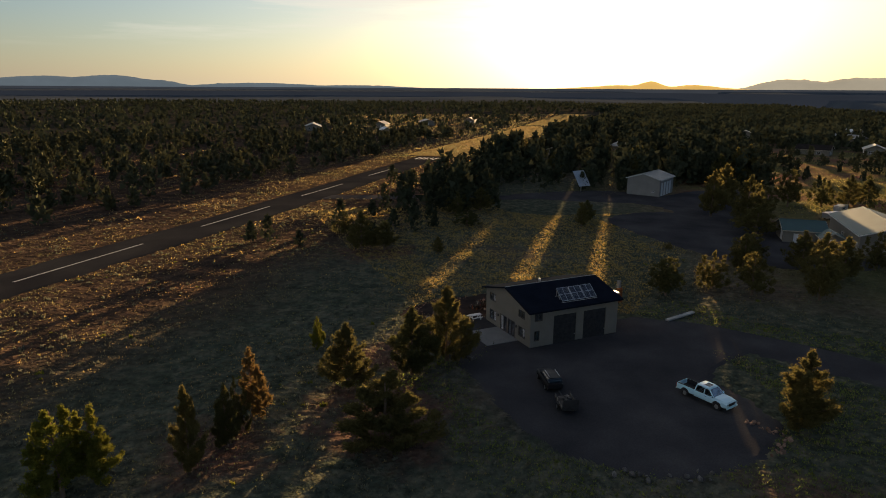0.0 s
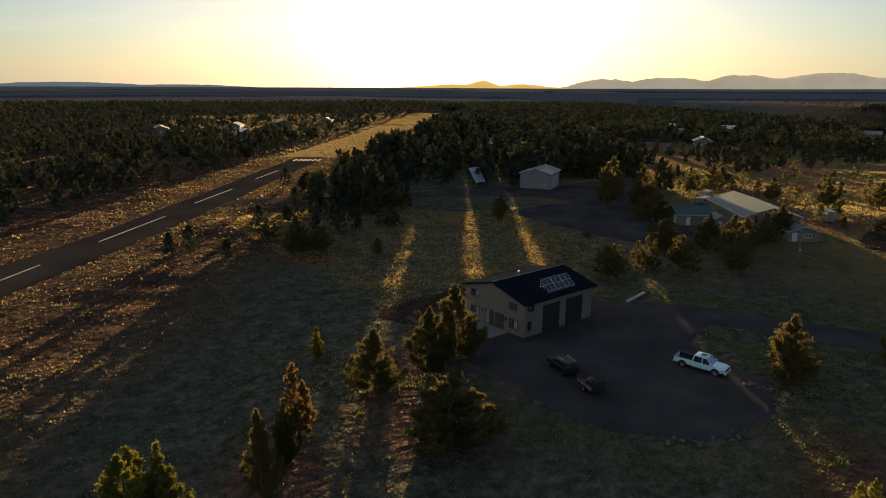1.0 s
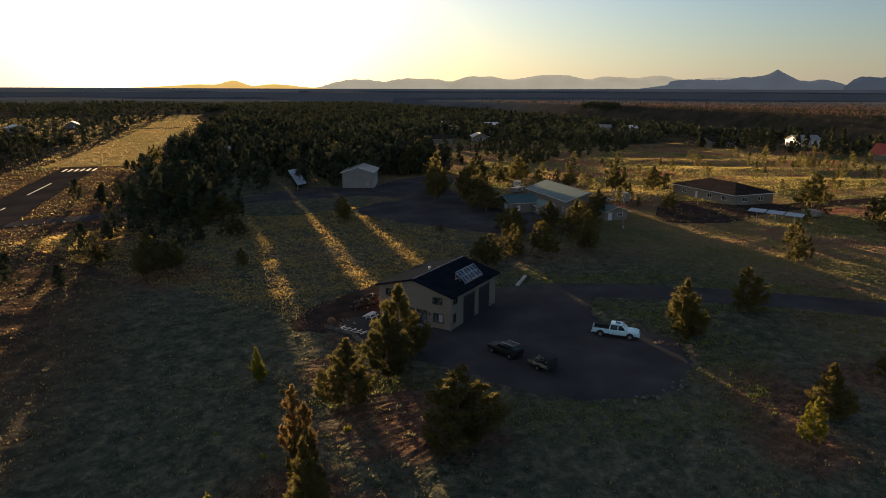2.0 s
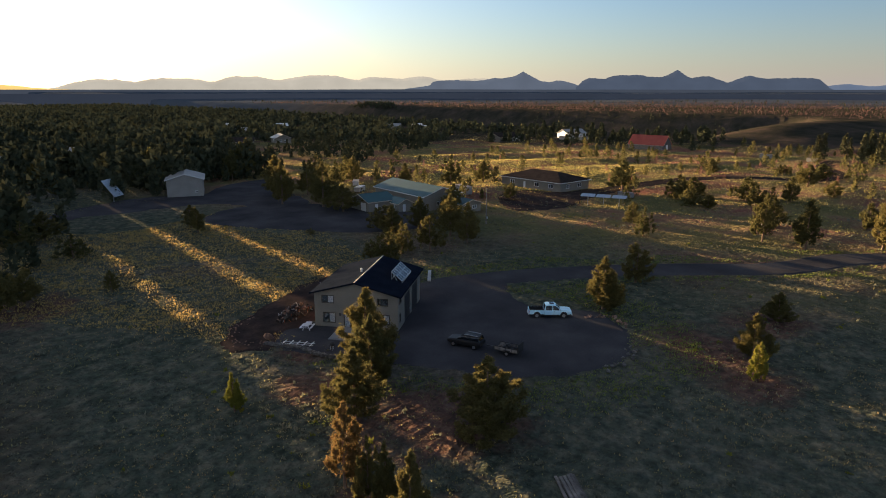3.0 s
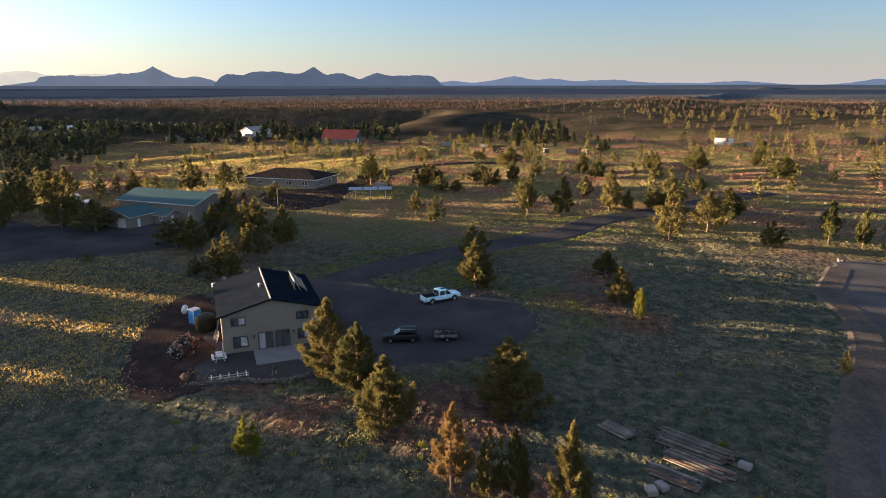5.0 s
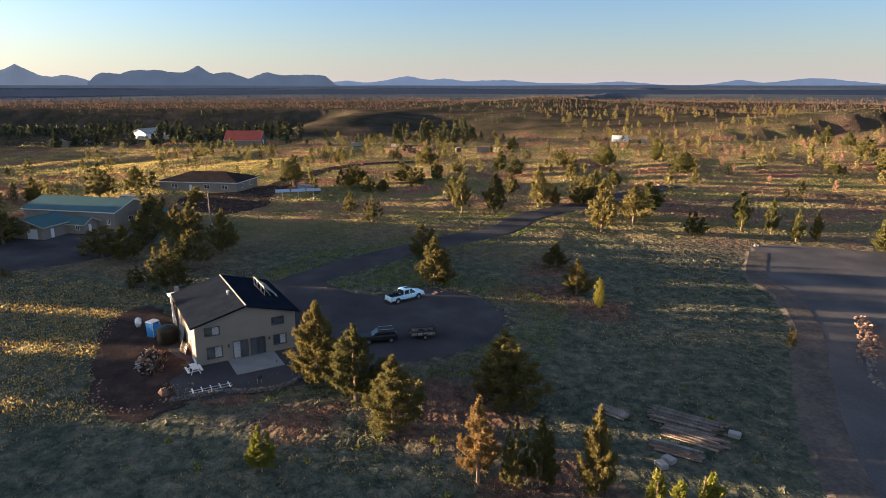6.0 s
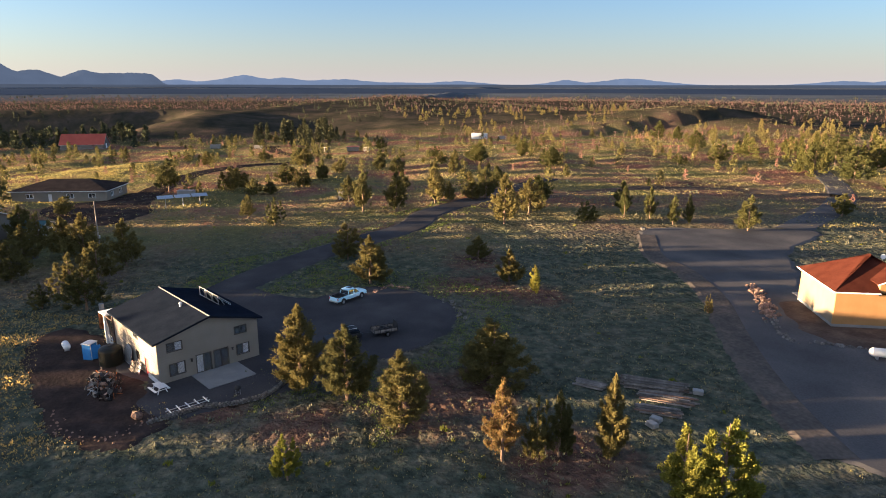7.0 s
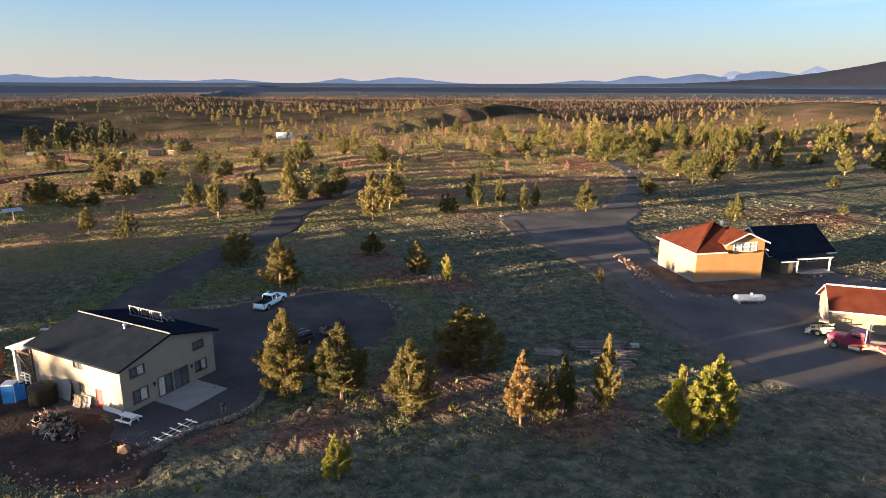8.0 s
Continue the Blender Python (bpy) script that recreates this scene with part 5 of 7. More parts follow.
        part("door_handle", box(bmesh.new(), 0.15, min(s * 0.99, s * 1.02), 1.0, 0.33, max(s * 0.99, s * 1.02), 1.04), M_DARKPLASTIC, t)
        part("running_board", box(bmesh.new(), -0.95, min(s * 0.9, s * 1.05), 0.38, 1.0, max(s * 0.9, s * 1.05), 0.46, 0.02), M_DARKPLASTIC, t)
    part("tailgate", box(bmesh.new(), -3.08, -0.86, 0.58, -3.0, 0.86, 1.22, 0.02), M_CARWHITE, t)
    part("bed_floor", box(bmesh.new(), -3.0, -0.86, 0.6, -1.08, 0.86, 0.72), M_DARKPLASTIC, t, "dark bed liner")
    part("bed_front", box(bmesh.new(), -1.14, -0.86, 0.6, -1.08, 0.86, 1.2), M_DARKPLASTIC, t, "dark bed liner")
    part("chassis", box(bmesh.new(), -2.9, -0.7, 0.38, 2.8, 0.7, 0.6), M_DARKPLASTIC, t)
    part("grille", box(bmesh.new(), 3.0, -0.52, 0.72, 3.09, 0.52, 1.02, 0.02), M_DARKPLASTIC, t, "dark grille")
    for x in (3.02, -3.2):
        part("bumper", box(bmesh.new(), x, -0.95, 0.46, x + 0.14, 0.95, 0.68, 0.04), M_STEEL if x < 0 else M_CARWHITE, t)
    for x in (-1.95, 1.95):
        for y in (-0.86, 0.86):
            wheel(t, x, y, 0.4, 0.28)
            s = 1 if y > 0 else -1
            part("wheel_arch", moved(lathe_x(bmesh.new(), [(-0.02, 0.52), (0.02, 0.52)], 20), Matrix.Translation((x, s * 0.985, 0.48)) @ Matrix.Rotation(radians(90), 4, "Z")), M_DARKPLASTIC, t, "dark wheel arch")

    # a long bed and a cab set well forward
    for c in t.children:
        kind = c.name.split(".")[0]
        for v in c.data.vertices:
            if kind in ("cab_roof", "cab_glass", "cab_side", "pillar", "mirror", "door_handle"):
                v.co.x = v.co.x * 1.08 + 0.3
            elif kind in ("bed_side", "bed_liner", "bed_rail_cap", "bed_floor", "bed_front"):
                v.co.x = -3.05 + (v.co.x + 3.05) * 1.11
    for v in cab.children[0].data.vertices:
        v.co.x = v.co.x * 1.08 + 0.3


pickup()


def suv():
    t = thing("dark_suv", 12.3, 68.3, 0.06, 98, "black sport utility vehicle parked on gravel", "car")
    part("body", loft_box(bmesh.new(), [(-2.3, 0.88, 0.5, 1.05, 0.1), (-2.1, 0.93, 0.4, 1.12, 0.08), (0.9, 0.94, 0.4, 1.08, 0.1), (2.1, 0.9, 0.42, 0.98, 0.2), (2.35, 0.8, 0.5, 0.88, 0.2)]), M_CARBLACK, t)
    part("cabin_glass", loft_box(bmesh.new(), [(-2.15, 0.84, 1.06, 1.2, 0.08), (-1.95, 0.82, 1.06, 1.62, 0.14), (0.1, 0.82, 1.06, 1.64, 0.14), (0.95, 0.84, 1.02, 1.12, 0.1)]), M_CARGLASS, t, "tinted windows")
    part("roof", loft_box(bmesh.new(), [(-1.98, 0.7, 1.6, 1.68, 0.1), (-0.8, 0.72, 1.62, 1.74, 0.12), (0.15, 0.68, 1.6, 1.68, 0.12)]), M_CARBLACK, t)
    for y in (-0.6, 0.6):
        part("roof_rail", box(bmesh.new(), -1.8, y - 0.03, 1.74, 0.0, y + 0.03, 1.79, 0.01), M_STEEL, t)
        part("headlight", box(bmesh.new(), 2.2, min(y, y * 1.3), 0.72, 2.36, max(y, y * 1.3), 0.86, 0.03), M_GLASS, t)
    for x in (-1.45, 1.45):
        for y in (-0.84, 0.84):
            wheel(t, x, y, 0.36, 0.24)


suv()


def trailer():
    t = thing("utility_trailer", 13.2, 62.6, 0.06, 95, "dark mesh-sided utility trailer loaded with junk", "trailer")
    part("deck", box(bmesh.new(), -1.6, -0.85, 0.5, 1.6, 0.85, 0.58), M_WOOD, t)
    for y in (-0.85, 0.82):
        part("side_rail", box(bmesh.new(), -1.6, y, 1.02, 1.6, y + 0.04, 1.08), M_DARKPLASTIC, t)
        part("side_panel", box(bmesh.new(), -1.58, y + 0.01, 0.6, 1.58, y + 0.03, 0.95), M_WOOD, t)
        for k in range(5):
            part("stake", box(bmesh.new(), -1.6 + 0.78 * k, y - 0.01, 0.5, -1.54 + 0.78 * k, y + 0.05, 1.06), M_DARKPLASTIC, t)
    part("ramp_gate", box(bmesh.new(), -1.66, -0.82, 0.55, -1.62, 0.82, 1.7), M_DARKPLASTIC, t, "raised mesh ramp gate")
    part("drawbar", box(bmesh.new(), 1.6, -0.06, 0.46, 3.0, 0.06, 0.56), M_DARKPLASTIC, t)
    for y in (-0.98, 0.98):
        wheel(t, -0.2, y, 0.32, 0.2)
        part("mudguard", box(bmesh.new(), -0.62, y - 0.13, 0.68, 0.22, y + 0.13, 0.72, 0.015), M_DARKPLASTIC, t)
    rng = random.Random(8)
    for k in range(9):
        b = box(bmesh.new(), -0.25, -0.2, 0, 0.25, 0.2, rng.uniform(0.2, 0.55), 0.04)
        part("load", moved(b, Matrix.Translation((rng.uniform(-1.2, 1.2), rng.uniform(-0.5, 0.5), 0.58)) @ Matrix.Rotation(rng.random() * 3, 4, "Z")), (M_WOOD, M_DARKPLASTIC, M_DARKPLASTIC)[k % 3], t)


trailer()


def plank_stack(x, y, rz, rows, length, label, seed, material):
    t = thing("lumber_pile", x, y, 0, rz, label, "lumber", "lumber piles")
    rng = random.Random(seed)
    for row, n in enumerate(rows):
        for k in range(n):
            L = length * rng.uniform(0.75, 1.0)
            b = box(bmesh.new(), -L / 2, -0.13, 0, L / 2, 0.13, 0.12, 0.015)
            o = part("plank", b, material if rng.random() < 0.85 else M_REDWOOD, t)
            o.matrix_basis = pose(rng.uniform(-0.3, 0.3), (k - n / 2) * 0.32 + rng.uniform(-0.05, 0.05), 0.14 * row + 0.02 * k % 0.05, 0, 0, rng.uniform(-2.5, 2.5))


plank_stack(-11.2, 37.9, -128, (9, 8, 7, 5), 7.5, "long stack of weathered grey planks on grass", 3, M_WOOD)
plank_stack(-14.2, 38.6, -130, (7, 6, 4), 6.5, "stack of weathered planks with reddish boards", 4, M_WOOD)
plank_stack(-16.2, 41.0, -128, (6, 5, 3), 4.6, "short stack of pale and reddish boards", 5, M_WOOD)
plank_stack(-8.5, 44.4, -136, (6, 4), 3.6, "small stack of grey poles in the grass", 6, M_WOOD)


def tarp_box(x, y, rz, material, label):
    b = box(bmesh.new(), -0.55, -0.4, 0, 0.55, 0.4, 0.45, 0.05)
    ob = link_bm("storage_box", b, material)
    ob.matrix_basis = pose(x, y, 0, 0, 0, rz)
    tagged(ob, label, "box")


tarp_box(-17.9, 42.6, 30, M_METAL, "pale plastic box beside the lumber")
tarp_box(-18.6, 43.6, 10, M_METAL, "grey plastic box beside the lumber")
tarp_box(-14.4, 34.6, 50, M_METAL, "pale plastic crate at the lumber's end")


def picnic_table():
    t = thing("picnic_table", 4.8, 89.6, 0.06, 28, "white picnic table with two benches on gravel", "table")
    for k in range(4):
        part("table_board", box(bmesh.new(), -0.95, -0.4 + 0.205 * k, 0.71, 0.95, -0.215 + 0.205 * k, 0.75, 0.01), M_WHITE, t)
    for y in (-0.8, 0.66):
        part("bench", box(bmesh.new(), -0.95, y, 0.42, 0.95, y + 0.26, 0.46, 0.01), M_WHITE, t)
    for x in (-0.65, 0.65):
        part("leg_frame", box(bmesh.new(), x - 0.04, -0.75, 0.36, x + 0.04, 0.85, 0.42), M_WHITE, t)
        for s in (-1, 1):
            b = box(bmesh.new(), -0.04, -0.04, 0, 0.04, 0.04, 0.82)
            part("leg", moved(b, Matrix.Translation((x, s * 0.52, 0)) @ Matrix.Rotation(radians(s * 20), 4, "X")), M_WHITE, t)


picnic_table()


def ladder():
    t = thing("ladder", -0.7, 88.6, 0.12, -66, "white ladder lying along the stone wall", "ladder")
    for y in (-0.3, 0.3):
        part("rail", box(bmesh.new(), 0, y - 0.03, 0, 4.4, y + 0.03, 0.07), M_STEEL, t)
    for k in range(5):
        part("rung", box(bmesh.new(), 0.25 + 0.95 * k, -0.75, 0.07, 0.37 + 0.95 * k, 0.75, 0.12), M_WHITE, t, "white cross board")


ladder()


def tank_and_toilet():
    t = thing("water_tank", 14.6, 95.6, 0, 0, "dark olive round plastic water tank", "tank")
    rows = [(0.0, 1.28), (0.04, 1.32), (0.5, 1.34), (1.0, 1.33), (1.5, 1.34), (1.8, 1.32), (1.98, 1.25), (2.12, 1.08), (2.22, 0.8), (2.28, 0.4)]
    part("shell", moved(lathe_x(bmesh.new(), rows, 36), Matrix.Rotation(radians(-90), 4, "Y")), M_OLIVE, t)
    b = bmesh.new()
    bmesh.ops.create_cone(b, cap_ends=True, segments=16, radius1=0.25, radius2=0.25, depth=0.1, matrix=Matrix.Translation((0, 0, 2.31)))
    part("lid", b, M_DARKPLASTIC, t)
    t = thing("portable_toilet", 16.9, 98.2, 0, -30, "blue plastic portable toilet, its door ajar, with a pale roof", "toilet cabin")
    part("cabin", box(bmesh.new(), -0.6, -0.6, 0.1, 0.6, 0.6, 2.05, 0.05), M_BLUE, t)
    part("roof", loft_box(bmesh.new(), [(-0.64, 0.62, 2.04, 2.2, 0.25), (0.64, 0.62, 2.04, 2.2, 0.25)]), M_WHITE, t, "pale domed roof")
    for x in (-0.58, 0.5):
        part("door_post", box(bmesh.new(), x, -0.65, 0.12, x + 0.08, -0.59, 2.03, 0.01), M_WHITE, t, "pale blue-white corner post")
    door = moved(box(bmesh.new(), 0, -0.04, 0.2, 1.0, 0.0, 1.95, 0.015), Matrix.Translation((-0.5, -0.62, 0)) @ Matrix.Rotation(radians(-50), 4, "Z"))
    part("door", door, M_BLUE, t, "blue door standing ajar")
    for z in (0.75, 1.3):
        part("wall_groove", box(bmesh.new(), -0.615, -0.5, z, -0.595, 0.5, z + 0.06), M_BLUE, t)
    part("base", box(bmesh.new(), -0.65, -0.65, 0, 0.65, 0.65, 0.1), M_DARKPLASTIC, t)
    t = thing("rusty_stack", 28.2, 98.4, -0.1, 20, "rust-orange steel stack with a pale pipe, on soil", "stack")
    b = moved(lathe_x(bmesh.new(), [(0, 0.42), (0.0, 0.52), (0.08, 0.54), (0.95, 0.52), (1.0, 0.55), (1.05, 0.52), (2.1, 0.5), (2.15, 0.53), (2.2, 0.5), (2.45, 0.42)], 22), Matrix.Rotation(radians(-90), 4, "Y"))
    part("drum", b, M_RUSTSTEEL, t)
    part("pipe", moved(lathe_x(bmesh.new(), [(2.4, 0.34), (3.5, 0.33), (3.55, 0.3)], 18), Matrix.Translation((-0.15, 0, 0)) @ Matrix.Rotation(radians(-90), 4, "Y")), M_CONCRETE, t, "pale pipe top")
    t = thing("small_gas_tank", 21.0, 101.6, 0, 20, "small white gas tank on feet", "gas tank")
    part("shell", moved(lathe_x(bmesh.new(), [(-1.0, 0.1), (-0.9, 0.32), (-0.7, 0.42), (0.7, 0.42), (0.9, 0.32), (1.0, 0.1)], 20), Matrix.Translation((0, 0, 0.6))), M_WHITE, t)
    for x in (-0.55, 0.55):
        part("foot", box(bmesh.new(), x - 0.06, -0.3, 0, x + 0.06, 0.3, 0.26), M_STEEL, t)
    t = thing("gas_tank", -14.9, 6.6, 0.06, 52, "long white gas tank on feet on gravel", "gas tank")
    part("shell", moved(lathe_x(bmesh.new(), [(-2.45, 0.1), (-2.35, 0.35), (-2.05, 0.55), (2.05, 0.55), (2.35, 0.35), (2.45, 0.1)], 24), Matrix.Translation((0, 0, 0.85))), M_WHITE, t)
    for x in (-1.5, 1.5):
        part("foot", box(bmesh.new(), x - 0.09, -0.4, 0, x + 0.09, 0.4, 0.45), M_STEEL, t)
    b = bmesh.new()
    bmesh.ops.create_cone(b, cap_ends=True, segments=14, radius1=0.22, radius2=0.2, depth=0.3, matrix=Matrix.Translation((-0.3, 0, 1.5)))
    part("valve_dome", b, M_WHITE, t)


tank_and_toilet()


def junk_pile():
    """Scrap bikes, tyres and boards, heaped beside the house."""
    rng = random.Random(21)
    t = thing("scrap_heap", 7.9, 95.5, 0, 15, "large heap of scrap metal, bike parts and tyres on soil", "scrap")

    def spot():
        a, r = rng.random() * 6.28, rng.random() ** 0.6
        x, y = 3.9 * r * math.cos(a), 1.75 * r * math.sin(a)
        top = 1.25 * (1 - r ** 1.6) + 0.12
        return Matrix.Translation((x, y, top * rng.uniform(0.75, 1.05))) @ Euler((rng.random() * 3, rng.random() * 3, rng.random() * 3)).to_matrix().to_4x4()

    core = bmesh.new()
    bmesh.ops.create_icosphere(core, subdivisions=4, radius=1.0)
    for v in core.verts:
        k = 1 + 0.35 * noise.noise(v.co * 3.1) + 0.25 * noise.noise(v.co * 7.0)
        v.co = Vector((v.co.x * 3.3 * k, v.co.y * 1.45 * k, max(-0.05, v.co.z * 0.9 * k)))
    part("rubble", core, M_SOIL, t, "dark rusty rubble")
    for j in range(16):
        part("tyre", moved(lathe_x(bmesh.new(), [(-0.05, 0.22), (-0.05, 0.31), (0.05, 0.31), (0.05, 0.22)], 14), spot()), M_TYRE, t)
    for j in range(80):
        k = rng.uniform(0.3, 0.75)
        part("tube", moved(box(bmesh.new(), -k, -0.025, -0.025, k, 0.025, 0.025), spot()), (M_DARKPLASTIC, M_WOOD, M_RUSTSTEEL, M_STEEL, M_DARKPLASTIC)[j % 5], t)
    for j in range(74):
        a, b = rng.uniform(0.12, 0.38), rng.uniform(0.1, 0.26)
        part("sheet", moved(box(bmesh.new(), -a, -b, -0.02, a, b, 0.02), spot()), (M_DARKPLASTIC, M_WOOD, M_REDSTONE, M_DARKPLASTIC, M_METAL, M_TYRE, M_BARK)[j % 7], t)
    for j in range(24):
        a = rng.uniform(0.1, 0.22)
        part("crate", moved(box(bmesh.new(), -a * 1.3, -a, -a, a * 1.3, a, a, 0.03), spot()), (M_DARKPLASTIC, M_STONE, M_REDSTONE, M_DARKPLASTIC)[j % 4], t)
    # pallets leaning on the west wall
    for k in range(3):
        t = on_house(main_house, "pallet", -0.75 - 0.16 * k, 5.0 + 0.5 * k, 0, 0, "pale wooden pallet leaning against the house wall", "pallet", "leaning pallets")
        for j in range(6):
            b = box(bmesh.new(), -0.02, -0.6 + 0.2 * j, 0, 0.02, -0.48 + 0.2 * j, 1.25)
            part("slat", moved(b, Matrix.Rotation(radians(18), 4, "Y")), M_WOOD if k else M_WHITE, t)
        for z in (0.1, 0.6, 1.1):
            part("bearer", moved(box(bmesh.new(), -0.1, -0.6, z, -0.02, 0.64, z + 0.08), Matrix.Rotation(radians(18), 4, "Y")), M_WOOD, t)
    t = on_house(main_house, "corrugated_sheet", -0.62, 8.7, 0, 0, "pale corrugated sheet leaning against the house wall", "metal sheet")
    b = bmesh.new()
    rows = []
    for k in range(37):
        z = 2.3 * k / 36
        half = 1.05 * min(1, (1.02 - (max(0, z - 1.5) / 0.82) ** 2) ** 0.5 if z > 1.5 else 1)
        dx = 0.03 * (1 if k % 3 == 1 else 0)
        rows.append([b.verts.new((dx + e, s * half, z)) for e, s in ((0, -1), (0, 1), (0.02, 1), (0.02, -1))])
    for lo, hi in zip(rows, rows[1:]):
        for i in range(4):
            b.faces.new((lo[i], lo[(i + 1) % 4], hi[(i + 1) % 4], hi[i]))
    b.faces.new(rows[0][::-1])
    b.faces.new(rows[-1])
    part("sheet", moved(b, Matrix.Rotation(radians(12), 4, "Y")), M_METAL, t)
    # a grill by the patio
    t = thing("kettle_grill", 1.4, 81.6, 0.06, 0, "small dark grill on a gravel yard", "grill")
    b = bmesh.new()
    bmesh.ops.create_uvsphere(b, u_segments=14, v_segments=8, radius=0.32, matrix=Matrix.Translation((0, 0, 0.75)))
    part("kettle", b, M_DARKPLASTIC, t)
    for k in range(3):
        a = k * 2.1
        part("leg", moved(box(bmesh.new(), -0.02, -0.02, 0, 0.02, 0.02, 0.6), Matrix.Translation((0.25 * math.cos(a), 0.25 * math.sin(a), 0))), M_STEEL, t)


junk_pile()


def long_beam():
    t = thing("timber_beam", 35.5, 91.0, 0.1, 35, "long pale timber beam lying by the drive", "timber")
    part("beam", box(bmesh.new(), -3.2, -0.3, 0, 3.2, 0.3, 0.25, 0.02), M_PAINT, t)


long_beam()


def semi_truck():
    t = thing("tow_truck", -31.5, 13.9, 0.06, 8, "magenta-red conventional tow truck with orange gear", "truck")
    part("hood", loft_box(bmesh.new(), [(0.4, 0.95, 0.9, 1.95, 0.15), (1.9, 0.85, 0.85, 1.8, 0.2), (2.3, 0.78, 0.85, 1.7, 0.2)]), M_MAROON, t)
    part("cab", loft_box(bmesh.new(), [(-1.6, 1.15, 0.8, 2.75, 0.15), (-0.2, 1.15, 0.8, 2.85, 0.15), (0.45, 1.05, 0.8, 1.95, 0.2)]), M_MAROON, t)
    part("cab_glass", loft_box(bmesh.new(), [(-1.2, 1.165, 1.9, 2.5, 0.05), (-0.35, 1.165, 1.9, 2.5, 0.05)]), M_CARGLASS, t, "dark side windows")
    b = bmesh.new()
    v = [b.verts.new(p) for p in ((0.44, -0.95, 1.97), (0.44, 0.95, 1.97), (-0.12, 0.98, 2.72), (-0.12, -0.98, 2.72))]
    b.faces.new(v)
    bmesh.ops.solidify(b, geom=b.faces, thickness=0.03)
    part("windscreen", b, M_CARGLASS, t, "dark windscreen")
    part("grille", box(bmesh.new(), 2.28, -0.6, 0.9, 2.36, 0.6, 1.62, 0.02), M_STEEL, t, "bright metal grille")
    part("bumper", box(bmesh.new(), 2.35, -1.15, 0.45, 2.55, 1.15, 0.8, 0.04), M_STEEL, t)
    part("frame", box(bmesh.new(), -7.0, -0.45, 0.7, 2.2, 0.45, 0.95), M_DARKPLASTIC, t)
    part("deck", box(bmesh.new(), -7.0, -1.15, 1.15, -1.8, 1.15, 1.6, 0.03), M_MAROON, t)
    part("boom", moved(box(bmesh.new(), -3.0, -0.25, -0.15, 2.4, 0.25, 0.2, 0.03), Matrix.Translation((-4.4, 0, 2.0)) @ Matrix.Rotation(radians(10), 4, "Y")), M_DARKPLASTIC, t, "dark boom")
    for k, (x, a) in enumerate(((-2.4, 25), (-3.4, -20), (-1.2, 15))):
        part("tow_arm", moved(box(bmesh.new(), -0.9, -0.14, -0.1, 0.9, 0.14, 0.1, 0.02), Matrix.Translation((x, 1.3, 1.25)) @ Matrix.Rotation(radians(a), 4, "Y")), M_ORANGE, t, "orange tow arm")
    for s in (-1, 1):
        part("fender", loft_box(bmesh.new(), [(0.9, 0.2, 0.95, 1.25, 0.05), (1.4, 0.22, 1.1, 1.35, 0.06), (2.1, 0.2, 0.9, 1.2, 0.05)]), M_MAROON, t).location = (0, s * 1.0, 0)
        part("exhaust_stack", moved(lathe_x(bmesh.new(), [(0, 0.08), (3.2, 0.08)], 12), Matrix.Translation((-1.75, s * 0.95, 1.0)) @ Matrix.Rotation(radians(-90), 4, "Y")), M_STEEL, t)
        wheel(t, 1.5, s * 1.0, 0.5, 0.3)
        for x in (-4.6, -5.9):
            wheel(t, x, s * 0.95, 0.5, 0.5)
    part("fuel_tank", moved(lathe_x(bmesh.new(), [(-0.6, 0.3), (0.6, 0.3)], 18), Matrix.Translation((-0.7, 0.95, 0.65))), M_STEEL, t)


semi_truck()


def skid_steer():
    t = thing("skid_steer", -27.3, 11.4, 0.06, 20, "pale yellow skid-steer loader on gravel", "loader")
    part("chassis", box(bmesh.new(), -1.2, -0.6, 0.35, 0.9, 0.6, 1.0, 0.06), M_YELLOW, t)
    part("cage_roof", box(bmesh.new(), -0.55, -0.5, 1.92, 0.6, 0.5, 2.02, 0.03), M_YELLOW, t)
    for x in (-0.5, 0.52):
        for y in (-0.46, 0.4):
            part("cage_post", box(bmesh.new(), x, y, 1.0, x + 0.07, y + 0.07, 1.93), M_DARKPLASTIC, t)
    part("seat", box(bmesh.new(), -0.35, -0.25, 1.0, 0.15, 0.25, 1.35, 0.06), M_DARKPLASTIC, t)
    for s in (-1, 1):
        part("lift_arm", moved(box(bmesh.new(), -1.3, -0.07, -0.1, 1.5, 0.07, 0.1, 0.02), Matrix.Translation((0, s * 0.72, 1.15)) @ Matrix.Rotation(radians(14), 4, "Y")), M_YELLOW, t)
        for x in (-0.75, 0.55):
            wheel(t, x, s * 0.78, 0.4, 0.3)
    part("bucket", loft_box(bmesh.new(), [(1.35, 0.85, 0.15, 0.75, 0.05), (1.75, 0.85, 0.12, 0.4, 0.05), (2.0, 0.85, 0.1, 0.16, 0.01)]), M_STEEL, t, "worn metal bucket")


skid_steer()


